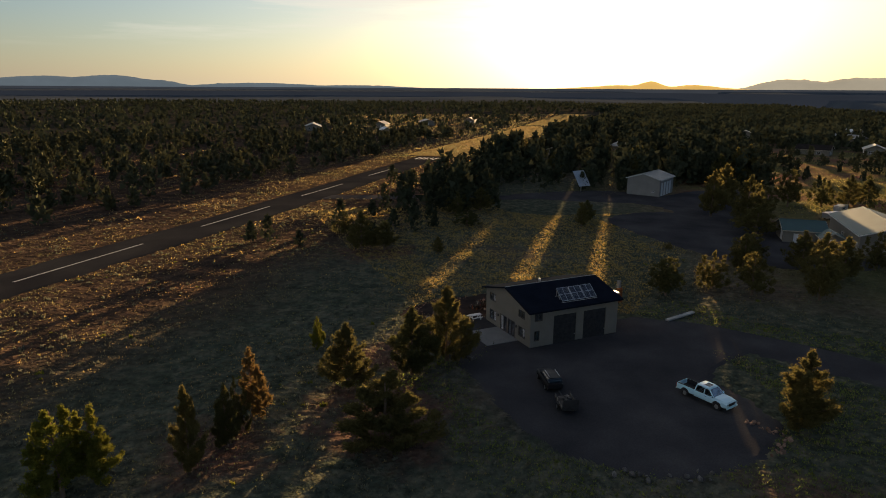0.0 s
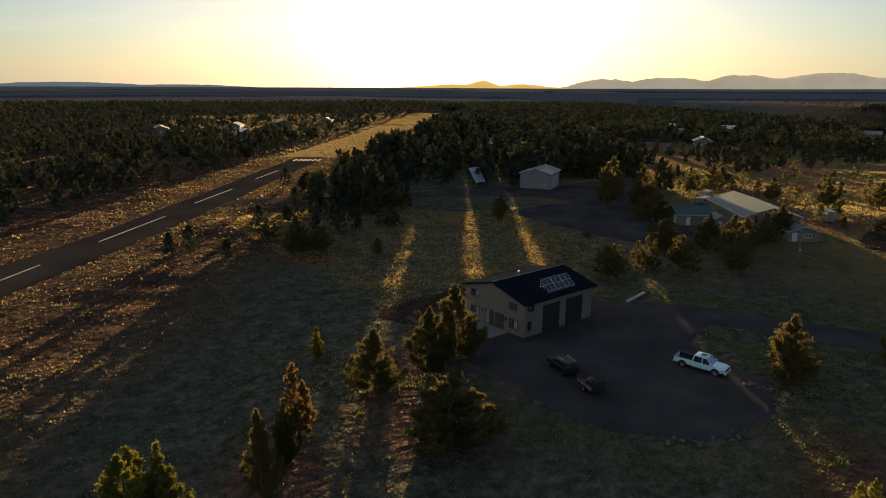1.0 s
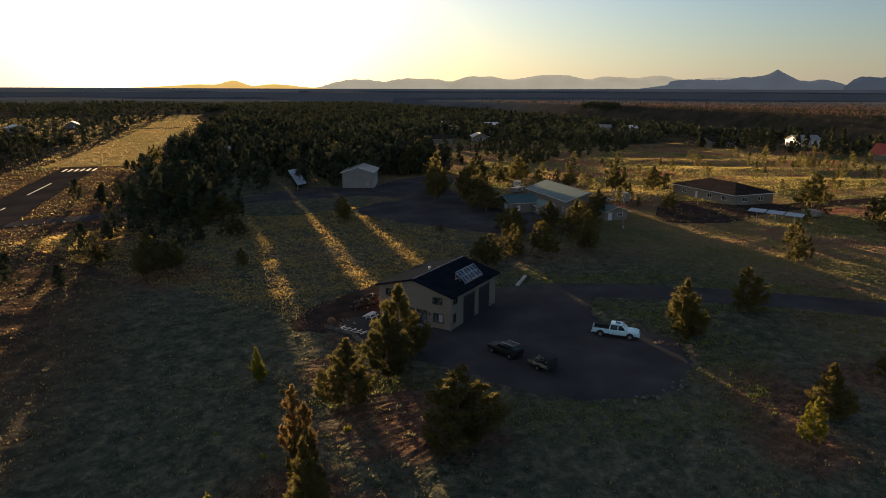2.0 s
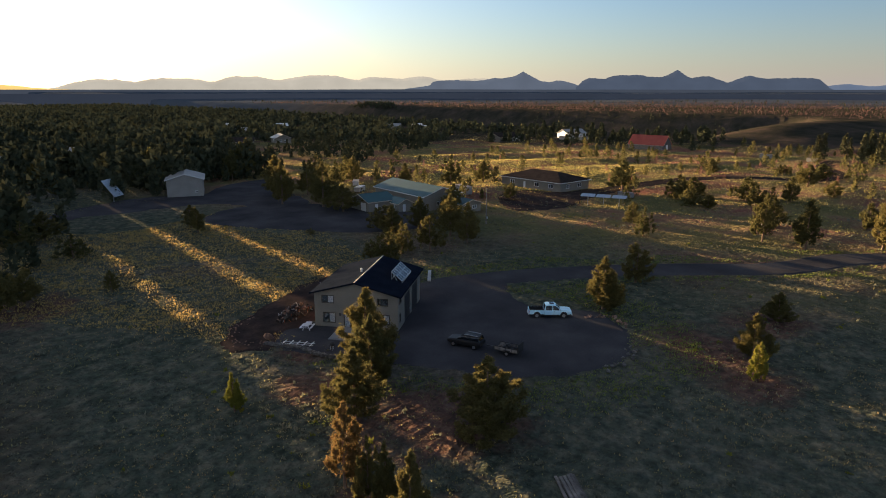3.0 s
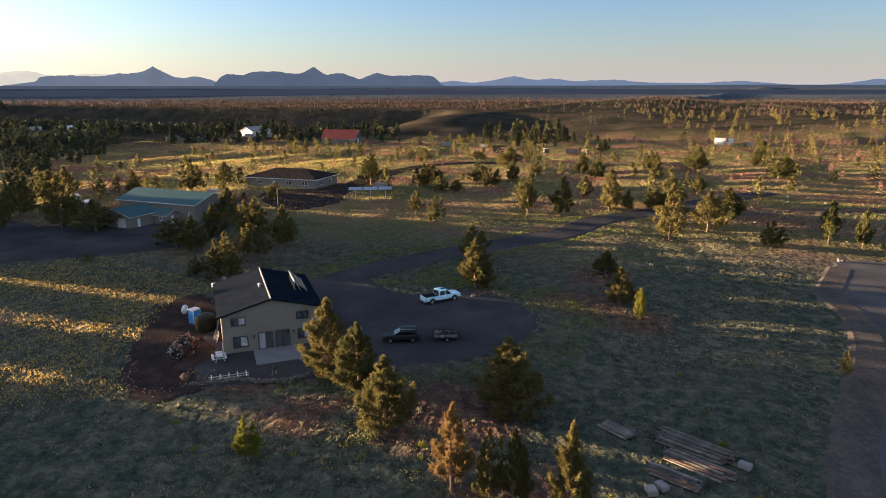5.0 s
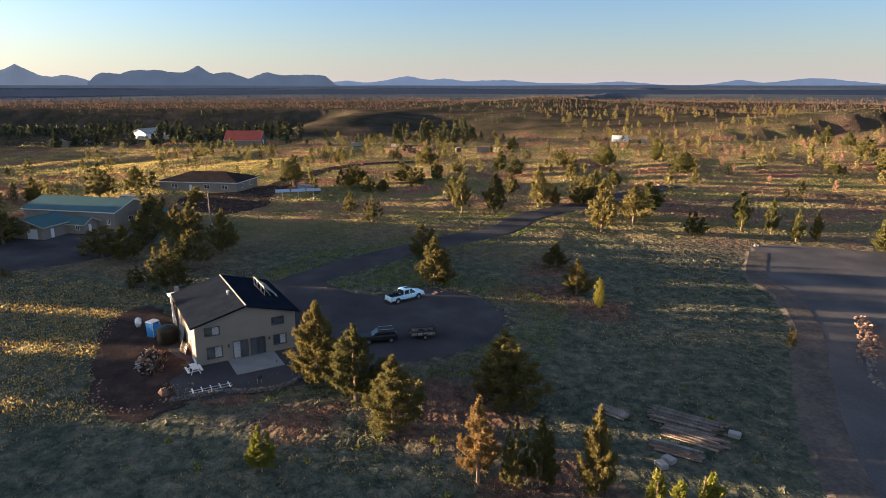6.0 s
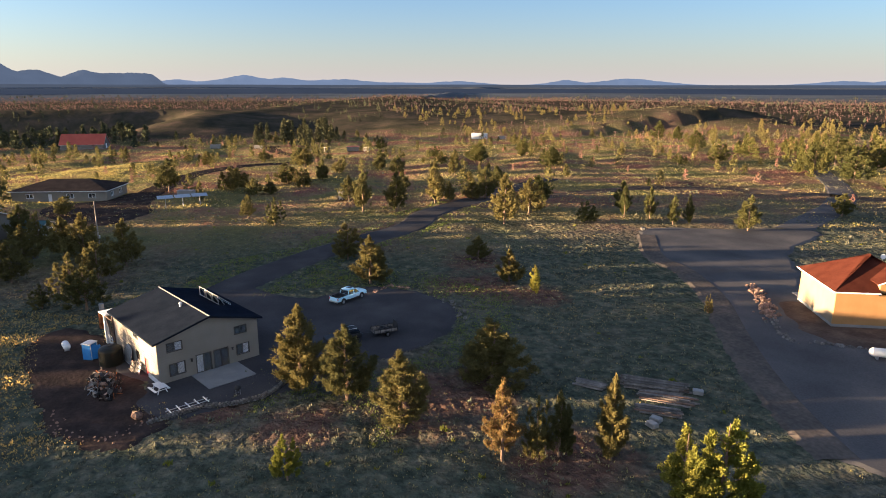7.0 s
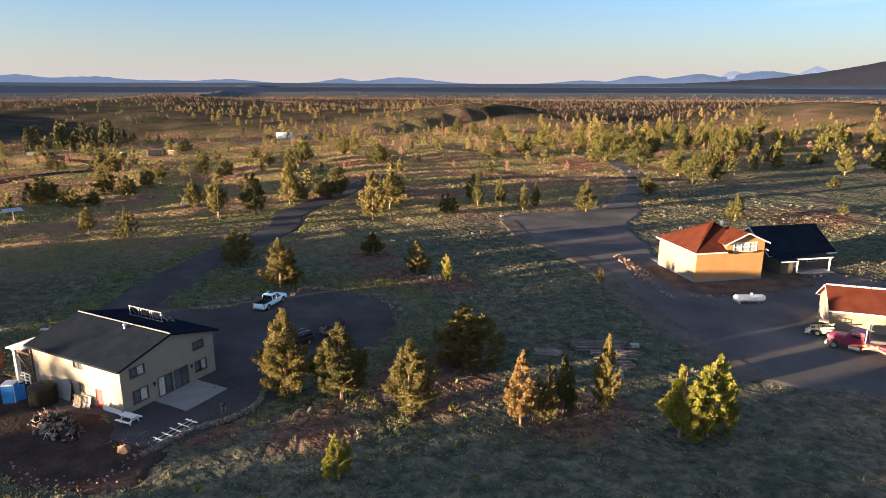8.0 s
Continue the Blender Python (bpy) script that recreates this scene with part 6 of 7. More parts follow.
def pole_and_rack():
    t = thing("utility_pole", 81.3, 106.8, 0, 0, "tall bare wooden utility pole", "pole")
    b = bmesh.new()
    bmesh.ops.create_cone(b, cap_ends=True, segments=10, radius1=0.16, radius2=0.1, depth=9.4, matrix=Matrix.Translation((0, 0, 4.4)))
    part("pole", b, M_WOOD, t)
    part("meter_box", box(bmesh.new(), -0.2, -0.35, 1.3, 0.2, -0.14, 1.9, 0.02), M_STEEL, t)
    t = thing("ground_solar_rack", 121.5, 92.0, 0, -80, "pale solar panels on a high steel rack", "solar rack")
    for k in range(3):
        x = -4.5 + 4.4 * k
        part("post", box(bmesh.new(), x - 0.08, -0.08, 0, x + 0.08, 0.08, 3.0), M_STEEL, t)
        part("panel", moved(box(bmesh.new(), -2.0, -1.2, -0.03, 2.0, 1.2, 0.03), Matrix.Translation((x, 0, 3.05)) @ Matrix.Rotation(radians(12), 4, "X")), M_STEEL, t)
    part("rail", box(bmesh.new(), -6.4, -0.08, 2.8, 6.2, 0.08, 2.92), M_STEEL, t)


pole_and_rack()


def small_box_thing(name, x, y, rz, sx, sy, sz, material, roofm, label, category, group=""):
    """A trailer, hut or parked vehicle far off: body, roof, wheels or base, openings."""
    z = float(height(np.array(x), np.array(y)))
    t = thing(name, x, y, z, rz, label, category, group)
    part("body", box(bmesh.new(), -sx / 2, -sy / 2, 0.35, sx / 2, sy / 2, sz, 0.12), material, t)
    part("roof", box(bmesh.new(), -sx / 2 - 0.05, -sy / 2 - 0.05, sz, sx / 2 + 0.05, sy / 2 + 0.05, sz + 0.12, 0.04), roofm, t)
    part("window", box(bmesh.new(), -sx * 0.3, -sy / 2 - 0.02, sz * 0.5, sx * 0.1, -sy / 2 - 0.001, sz * 0.78), M_GLASS, t)
    part("door", box(bmesh.new(), sx * 0.22, -sy / 2 - 0.02, 0.4, sx * 0.34, -sy / 2 - 0.001, sz * 0.8), M_TRIM, t)
    for xx in (-sx * 0.3, sx * 0.3):
        for s in (-1, 1):
            wheel(t, xx, s * (sy / 2 - 0.12), 0.35, 0.22)


small_box_thing("camper_trailer", 363, -93, 60, 11, 3.6, 4.2, M_WHITE, M_WHITE, "white camper trailer on the open plain", "camper")
small_box_thing("camper_trailer", 366, -112, 70, 6, 2.4, 2.4, M_METAL, M_METAL, "small white trailer on the open plain", "camper")
small_box_thing("small_hut", 117.4, 49.3, 60, 1.6, 1.6, 2.4, M_METAL, M_METAL, "narrow white hut among junipers", "hut")
small_box_thing("box_trailer", 116.5, 136.5, 70, 6.5, 2.4, 2.8, M_METAL, M_METAL, "white box trailer behind the green-roofed house", "trailer")
small_box_thing("camper_trailer", 424, 226, 80, 9, 2.6, 3, M_METAL, M_METAL, "white camper parked by distant houses", "camper", "distant campers")
small_box_thing("camper_trailer", 416, 238, 60, 8, 2.6, 3, M_METAL, M_METAL, "white camper parked by distant houses", "camper", "distant campers")
small_box_thing("field_hut", 285, 13, 80, 6.5, 3.5, 2.6, M_STUCCO, M_REDROOF, "pale field hut with a reddish roof", "hut")
small_box_thing("field_hut", 292, 26, 100, 2.6, 2.4, 2.6, M_WOOD, M_TRIM, "pale field hut on dry grass", "hut")
small_box_thing("field_hut", 277, 7, 60, 3, 2.6, 2.2, M_WOOD, M_TRIM, "weathered field hut on dry grass", "hut")
small_box_thing("parked_van", 330, 60, 70, 5, 2, 2, M_METAL, M_METAL, "white van parked on the far plain", "van")
small_box_thing("parked_van", 345, 84, 80, 6, 2.2, 2.4, M_METAL, M_METAL, "white van parked on the far plain", "van")
small_box_thing("parked_van", 140, 92, 70, 5, 2, 1.7, M_METAL, M_METAL, "white van by the brown house", "van")
small_box_thing("parked_van", 103, 168, 20, 5, 2, 1.7, M_METAL, M_STEEL, "pale van between junipers", "van")
small_box_thing("parked_van", 110, 176, 40, 5, 2, 1.7, M_STEEL, M_STEEL, "grey van between junipers", "van")

# distant houses among the woods
gable_house("distant_white_house", 446, 232, 60, 14, 18, 4, 7, M_WHITE, M_METAL, "white farmhouse with a pale metal roof", [("S", 2, 4, 1, 2.4, "window"), ("S", 8, 10, 1, 2.4, "window"), ("W", 4, 6, 1, 2.4, "window")], over=0.7)
gable_house("distant_red_barn", 367, 147, -8, 12, 24, 3, 8.5, M_WOOD, M_REDROOF, "barn with a steep red roof", [("S", 4, 7, 0, 3, "door")], "barn")
gable_house("distant_grey_house", 390, 262, 75, 14, 22, 3.4, 6, M_STUCCO, M_BROWNROOF, "grey low house on the plain", [("W", 4, 6, 1, 2.2, "window")])
DISTANT = [(53, 330, -40, 11, 14, M_METAL), (98, 345, 20, 12, 16, M_METAL), (205, 345, 50, 10, 16, M_BROWNROOF), (228, 352, -30, 10, 14, M_METAL), (170, 470, 10, 12, 18, M_BROWNROOF),
           (-110, 520, 10, 12, 24, M_METAL), (-60, 560, -10, 10, 16, M_METAL), (-20, 600, 10, 12, 18, M_METAL), (140, 520, 20, 12, 22, M_METAL), (290, 460, 20, 12, 20, M_METAL),
           (345, 545, 30, 9, 14, M_WHITE), (390, 520, 60, 8, 13, M_WHITE), (455, 430, 40, 10, 14, M_METAL), (470, 410, 70, 8, 12, M_WHITE), (540, 365, 50, 9, 14, M_METAL), (215, 480, -20, 11, 16, M_WHITE), (-45, 470, 15, 9, 13, M_WHITE), (20, 640, -10, 10, 15, M_METAL)]
DISTANT_SPOTS = [d[:2] for d in DISTANT]
for x, y, rz, w, l, roofm in DISTANT:
    gable_house("distant_house", x, y, rz, w, l, 3.2, 5.4, M_STUCCO, roofm, "low house with a pale roof among junipers", [("S", 2, 4, 1, 2.2, "window"), ("S", 6, 7, 0, 2.1, "door"), ("W", 4, 6, 1, 2.2, "window")], group="distant houses", over=0.7)


def a_frame():
    """A steep pale roof end among the trees north of the shed."""
    t = thing("tilted_panel", 46, 214, 0, 30, "pale tilted panel on a steel mast", "panel")
    part("mast", box(bmesh.new(), -0.12, -0.12, 0, 0.12, 0.12, 3.4), M_STEEL, t)
    part("panel", moved(box(bmesh.new(), -2.4, -0.05, -3.0, 2.4, 0.05, 3.0), Matrix.Translation((0, 0, 4.2)) @ Matrix.Rotation(radians(-38), 4, "X")), M_STEEL, t)


a_frame()


# ---- trees ----
def leaf_cloud(name, seed, h, w, shape, tufts, per, leaf, materials, low=0.16):
    """A crown: limbs rise from one or more leaders to ragged upright tips, with gaps between them."""
    rng = np.random.RandomState(seed)
    leaders = {"cone": [(0, 0, 1.0, 1.0)], "twin": [(-0.08, 0.0, 1.0, 0.72), (0.2, 0.06, 0.9, 0.55), (-0.26, 0.08, 0.7, 0.42)], "spire": [(0, 0, 1.0, 0.8), (0.16, 0.1, 0.8, 0.5)], "round": [(0.05, 0, 1.0, 0.85), (-0.18, 0.12, 0.86, 0.75), (0.1, -0.2, 0.78, 0.7)],
               "multi": [(0, 0, 1.0, 0.55), (0.24, 0.12, 0.88, 0.5), (-0.24, 0.14, 0.82, 0.5), (0.06, -0.28, 0.74, 0.5), (-0.16, -0.2, 0.62, 0.5)]}[shape]
    share = np.array([q[2] * q[3] for q in leaders])
    share = share / share.sum()
    C, out, size = [], [], []
    for (lx, ly, top, wide), part_of in zip(leaders, share):
        limbs = max(14, int(46 * part_of ** 0.7))
        m = int(tufts * part_of)
        lu = np.clip((np.arange(limbs) + rng.rand(limbs)) / limbs, 0, 0.97)
        la = np.arange(limbs) * 2.4 + rng.rand(limbs) * 1.1
        env = np.minimum(1.0, 0.62 + 2.2 * lu) * (1 - lu) ** (0.8 if shape != "round" else 0.55)
        ln = env * wide * w / 2 * (0.58 + 0.66 * rng.rand(limbs))
        weight = ln + 0.12
        pick = rng.choice(limbs, m, p=weight / weight.sum())
        f = 0.18 + 0.82 * rng.rand(m) ** 0.6
        a = la[pick] + rng.randn(m) * 0.16
        r = ln[pick] * f
        z = h * top * (low + (0.98 - low) * lu[pick]) - 0.1 * ln[pick] + r * (0.1 + 0.5 * f)
        C.append(np.stack([lx * w + r * np.cos(a), ly * w + r * np.sin(a), np.minimum(z, h * top * 0.97)], 1))
        out.append(np.stack([np.cos(a) * 0.8, np.sin(a) * 0.8, np.full(m, 1.3)], 1))
        size.append((0.2 + 0.5 * leaf) * (0.6 + 0.8 * rng.rand(m)) * (0.55 + 0.45 * np.minimum(1, ln[pick] / 1.2)))
        # the thin pointed tip
        k = max(6, m // 22)
        tz = h * top * (0.8 + 0.2 * rng.rand(k))
        C.append(np.stack([lx * w + rng.randn(k) * 0.07, ly * w + rng.randn(k) * 0.07, tz], 1))
        out.append(np.stack([rng.randn(k) * 0.3, rng.randn(k) * 0.3, np.full(k, 1.3)], 1))
        size.append(np.full(k, 0.16 + 0.3 * leaf))
    C, out, size = np.concatenate(C), np.concatenate(out), np.concatenate(size)
    tufts = len(C)
    out /= np.linalg.norm(out, axis=1)[:, None]
    P = np.repeat(C, per, 0) + rng.randn(tufts * per, 3) * np.repeat(size, per)[:, None] * np.array([0.42, 0.42, 0.62])
    D = np.repeat(out, per, 0) + rng.randn(tufts * per, 3) * 0.5
    D /= np.linalg.norm(D, axis=1)[:, None]
    S = np.cross(D, rng.randn(tufts * per, 3))
    S /= np.linalg.norm(S, axis=1)[:, None]
    wid = (leaf * (0.28 + 0.25 * rng.rand(tufts * per)))[:, None]
    lon = (leaf * (0.9 + 0.9 * rng.rand(tufts * per)))[:, None]
    V = np.stack([P - S * wid, P + S * wid, P + D * lon], 1).reshape(-1, 3)
    return tri_mesh(name, V, materials)


def tri_mesh(name, V, materials):
    me = bpy.data.meshes.new(name)
    n = len(V)
    me.vertices.add(n)
    me.vertices.foreach_set("co", np.ascontiguousarray(V, dtype=np.float32).ravel())
    me.loops.add(n)
    me.loops.foreach_set("vertex_index", np.arange(n, dtype=np.int32))
    me.polygons.add(n // 3)
    me.polygons.foreach_set("loop_start", np.arange(0, n, 3, dtype=np.int32))
    me.update(calc_edges=True)
    me.materials.append(materials)
    return me


def trunk_mesh(seed):
    """A leaning, tapered trunk with some bare limbs, for a tree one metre high and wide."""
    rng = random.Random(seed)
    bm = bmesh.new()

    def limb(p0, p1, r0, r1, seg=7, steps=4):
        prev = None
        for i in range(steps + 1):
            f = i / steps
            p = p0.lerp(p1, f) + Vector((rng.uniform(-1, 1), rng.uniform(-1, 1), 0)) * 0.012 * (0 < i < steps)
            r = r0 + (r1 - r0) * f
            ring = [bm.verts.new(p + Vector((math.cos(2 * math.pi * k / seg) * r, math.sin(2 * math.pi * k / seg) * r, 0))) for k in range(seg)]
            if prev:
                for k in range(seg):
                    bm.faces.new((prev[k], prev[(k + 1) % seg], ring[(k + 1) % seg], ring[k]))
            prev = ring
        bm.faces.new(prev)

    limb(Vector((0, 0, -0.03)), Vector((rng.uniform(-0.04, 0.04), rng.uniform(-0.04, 0.04), 0.92)), 0.045, 0.006)
    for k in range(9):
        z = 0.16 + 0.07 * k
        a = rng.random() * 6.28
        ln = (0.42 - 0.035 * k) * rng.uniform(0.7, 1.0)
        limb(Vector((0, 0, z)), Vector((math.cos(a) * ln, math.sin(a) * ln, z + ln * 0.5)), 0.014, 0.004, 5, 3)
    bmesh.ops.recalc_face_normals(bm, faces=bm.faces)
    me = bpy.data.meshes.new("trunk")
    bm.to_mesh(me)
    bm.free()
    me.materials.append(M_BARK)
    return me


SHAPES = ("cone", "spire", "cone", "round", "multi", "cone")
FINE = [leaf_cloud("crown", 10 + i, 8.0, 6.0, SHAPES[i], 820, 38, 0.125, M_LEAF, 0.05 + 0.02 * (i % 3)) for i in range(6)]
FINE_RUST = leaf_cloud("crown", 31, 8.0, 6.0, "spire", 460, 44, 0.13, M_LEAF_RUST, 0.12)
FINE_BRIGHT = [leaf_cloud("crown", 41 + i, 8.0, 6.0, "twin", 700, 44, 0.13, M_LEAF_BRIGHT, 0.08) for i in range(2)]
FINE_BROAD = leaf_cloud("crown", 45, 8.0, 6.0, "round", 800, 42, 0.14, M_LEAF, 0.02)
HALF = [leaf_cloud("crown", 50 + i, 8.0, 6.0, SHAPES[i], 290, 20, 0.23, M_LEAF, 0.1) for i in range(6)]
HALF_GOLD = [leaf_cloud("crown", 70 + i, 8.0, 6.0, SHAPES[i], 290, 20, 0.23, M_LEAF_GOLD, 0.1) for i in range(6)]
MIDDLE = [leaf_cloud("crown", 60 + i, 8.0, 6.0, SHAPES[i], 220, 13, 0.36, M_LEAF, 0.08) for i in range(6)]
TRUNKS = [trunk_mesh(k) for k in range(4)]


def tree(x, y, h, w, crown, label, group, name="juniper_tree"):
    z = float(height(np.array(x), np.array(y)))
    t = thing(name, x, y, z - 0.05, (x * 37 + y * 11) % 360, label, "tree", group)
    for nm, me, s in (("trunk", TRUNKS[int(abs(x * 3 + y)) % 4], (w * 0.8, w * 0.8, h)), ("crown", crown, (w / 5.4, w / 5.4, h / 8.3))):
        o = new(nm, me)
        o.parent = t
        o.scale = s
    return t


TREES_BY_PATIO = [(0.6, 75, 9.9, 7.4), (-3.6, 70.7, 8.6, 6.6), (-10.7, 66.8, 8.1, 6.6), (-19.4, 59.9, 8, 4.8), (-20, 56.8, 6.5, 2.8), (-20.3, 54.8, 6.6, 3.4), (-22.3, 50.7, 8.4, 3.8), (-5.2, 54.8, 7.9, 8.2), (-30.0, 49.4, 7.4, 5.4), (-31.5, 47.0, 8.6, 6.2), (-16.3, 78.2, 4.5, 2.8), (36.5, 59.2, 8.4, 7.9), (29.2, 37, 6, 5), (22.6, 35.6, 4.9, 3.1), (44.4, 36.4, 4.7, 4.9), (53.3, 59.8, 7.2, 5.7), (6, 15.7, 3.2, 1.3)]
TREES_EAST = [(99.1, 76.1, 6.5, 4), (89.8, 70.3, 6.9, 4.9), (150.4, 79.1, 7.6, 7.9), (156.5, 48.9, 7.3, 5.3), (177, 39.4, 5.1, 5.9), (115.6, 47.6, 7.6, 6.4), (99, 47.1, 11.3, 6.8), (96.9, 38.5, 10.8, 7.2), (127.3, 28.5, 6.8, 5.1), (104.8, 25.2, 12, 7), (106.6, 20.3, 5.9, 4.5), (111.2, 12.3, 4.7, 5), (108.3, 8.5, 9.7, 8), (73.9, 17.8, 12.3, 8.4), (82.5, 7, 9.8, 9), (232.6, 47.3, 6.4, 10.3), (247.9, 62.2, 3.7, 5.8), (158.8, 60.9, 6.9, 8.7), (148.9, 56.8, 5.9, 6.8)]
TREES_FAR_EAST = [(141.2, 72.9, 5, 6.2), (139.4, 67.7, 4, 5.5), (188.7, 20.9, 8.5, 6.4), (174.6, 17.4, 7.2, 6.2), (293.6, -5.2, 7.4, 9), (225.2, -14.3, 5.6, 7.7), (190.5, -5.9, 5.7, 6.9), (202.9, -25.8, 8.1, 9.9), (213.1, -54.3, 8, 6.8), (179.4, -51.8, 7.3, 9.9), (333.9, -106.4, 4.9, 7.6), (301.1, -197.2, 13, 11), (290.9, -204.4, 9.9, 7.2), (214.2, -154.7, 10.5, 9.1), (162.6, -123.4, 10.8, 10.4), (160.5, -101.1, 5.1, 6.5)]
TREES_SOUTH = [(71.4, -14.3, 8.2, 3.9), (67.6, -19.2, 8.2, 3.4), (59.8, -20, 7.1, 3.6), (58.9, -23.8, 7.3, 3.3), (68.2, -1.4, 5.6, 5.8), (48, -31.5, 8.5, 6.7), (54.2, -67.5, 6, 6.8), (17.8, -50.8, 6.6, 4.8), (118.9, -129.9, 12.2, 11), (138.7, -163.9, 13, 11), (97.8, -124.7, 12.5, 11), (113.6, -155.6, 13, 11), (132.6, -211.2, 13, 11), (122.2, -209.9, 13, 10.2), (136.3, -245.5, 13, 11), (107.5, -205.8, 13, 11), (71.8, -112, 9.6, 10.3), (58.7, -99.6, 10.4, 7.6), (76.1, -138.5, 12.1, 8.9)]
TREES_FAR_SOUTH = [(57.6, -112, 6.9, 7.9), (89.4, -180.3, 13, 10.2), (151.2, -330.8, 13, 11), (59.1, -161.1, 5.6, 6.7), (54.3, -182.6, 5.8, 7), (35.9, -164.6, 10, 7.4), (24.3, -124.8, 4.5, 4.5), (5.2, -81.1, 3.2, 2.9), (77.7, -255.3, 13, 11), (75.9, -309.7, 13, 11), (30.5, -184.9, 8.6, 8.7)]
TREES_MIDDLE = [(80, 181.9, 13, 10.2), (100.4, 185.7, 11.4, 7.3), (110.3, 185.8, 8.6, 7.7), (73.1, 147.3, 7.8, 10.1), (56.2, 116.4, 7.4, 6.4), (36.9, 101.9, 6.8, 6.4), (81.9, 117.7, 7.7, 6.2), (65.2, 106.6, 10, 7.4), (61, 99.3, 9, 6.5), (117.3, 119.9, 5.4, 5.9), (131.8, 151.4, 11, 9.2), (142.8, 144.9, 8.1, 7.7), (127.1, 168, 7.7, 6.4), (151.9, 97.5, 10.7, 9.7), (48.1, 133.8, 1.6, 2.2), (90.9, 123, 8, 7), (72, 111.3, 8, 7), (51.5, 102.4, 7.5, 6.5), (46, 105.5, 6.8, 6), (67.5, 117, 8, 6.6)]
TREES_BEYOND_DRIVE = [(158.9, 76.8, 6.3, 7.9), (229.5, 87.2, 6.4, 7.3), (202.2, 49, 8, 8.1), (134.7, -6.6, 6.2, 5.9), (93.9, -1.3, 8.4, 9.4), (107.4, 12.8, 5.9, 8.1), (138.6, 2, 3.8, 4.3), (199.4, -26.7, 10.2, 8.8), (227.2, -61.7, 8.7, 8.3), (169.1, -45.1, 8, 10.5), (76.6, -17.1, 8.5, 4.7), (156, 0.7, 9.6, 5.6)]
TREES_NORTH = [(-17.1, 131.7, 8.7, 7.1), (-12.5, 132.8, 6.7, 6), (-23.1, 148, 5, 5.3), (2.7, 196.9, 7.5, 8), (10.4, 178, 6.5, 8), (8.8, 220.5, 7.5, 8), (24.5, 326.2, 8.4, 7.4), (36.8, 162.8, 5.9, 5.1), (75.2, 156.8, 13, 9.8), (59.9, 121.9, 6.5, 7.7), (39.8, 108.3, 3.8, 4), (-1.1, 129.6, 3.8, 2.9), (34.8, 332.4, 7.2, 7.2), (44, 347.9, 8.1, 7.6), (53.9, 375.6, 7.7, 8.2), (116.2, 182.7, 9.8, 7.3)]
# first six are added, tall enough to shade the parking yard and grass
TREES_NEAR_SHED = [(66, 227, 13, 7.5), (68.5, 231, 14, 8), (72.5, 236, 13, 8), (103, 227, 14, 9), (110, 233, 14, 9), (96, 224, 12, 8), (6, 156.4, 5, 7), (42.0, 238.3, 5.2, 6), (71.7, 169.9, 12.6, 8.2), (34.3, 156.7, 6.3, 4.6), (3.9, 173.3, 6.2, 7.5), (44.5, 260.3, 9.2, 7), (132.6, 199.5, 6.6, 8.8), (88.4, 176.9, 8.1, 7.2)]

NEAR_LABELS = ("tall green juniper by the patio wall", "green juniper with a bare reddish trunk", "broad bushy juniper in dry grass")
for i, (x, y, h, w) in enumerate(TREES_BY_PATIO):
    crown = FINE_RUST if i == 3 else FINE_BRIGHT[i % 2] if i in (8, 9, 10, 13) else FINE_BROAD if i == 7 else FINE[(0, 5, 2, 3, 4, 1)[i % 6]]
    lab = "juniper with rusty orange foliage" if i == 3 else "yellow-green juniper with pointed tips" if i in (8, 9, 10, 13) else NEAR_LABELS[i % 3]
    tree(x, y, h, w, crown, lab, "junipers round the house")
for rows, label in ((TREES_EAST, "juniper on the sunlit plain"), (TREES_FAR_EAST, "juniper on the far sunlit plain"), (TREES_SOUTH, "yellow-green juniper beyond the south yard"), (TREES_FAR_SOUTH, "juniper at the far south woods"),
                    (TREES_MIDDLE, "dark juniper by the green-roofed house"), (TREES_BEYOND_DRIVE, "juniper beyond the gravel drive"), (TREES_NORTH, "dark juniper towards the airstrip"), (TREES_NEAR_SHED, "dark juniper near the white shed")):
    for i, (x, y, h, w) in enumerate(rows):
        far = math.hypot(x, y - 60)
        broad = rows in (TREES_MIDDLE, TREES_NORTH, TREES_NEAR_SHED)
        tree(x, y, h, w, HALF[(0, 3, 4, 2)[i % 4]] if broad else (HALF_GOLD if y < 0 else MIDDLE if far > 125 else HALF)[(i * 5 + int(x)) % 6], label, label + "s")


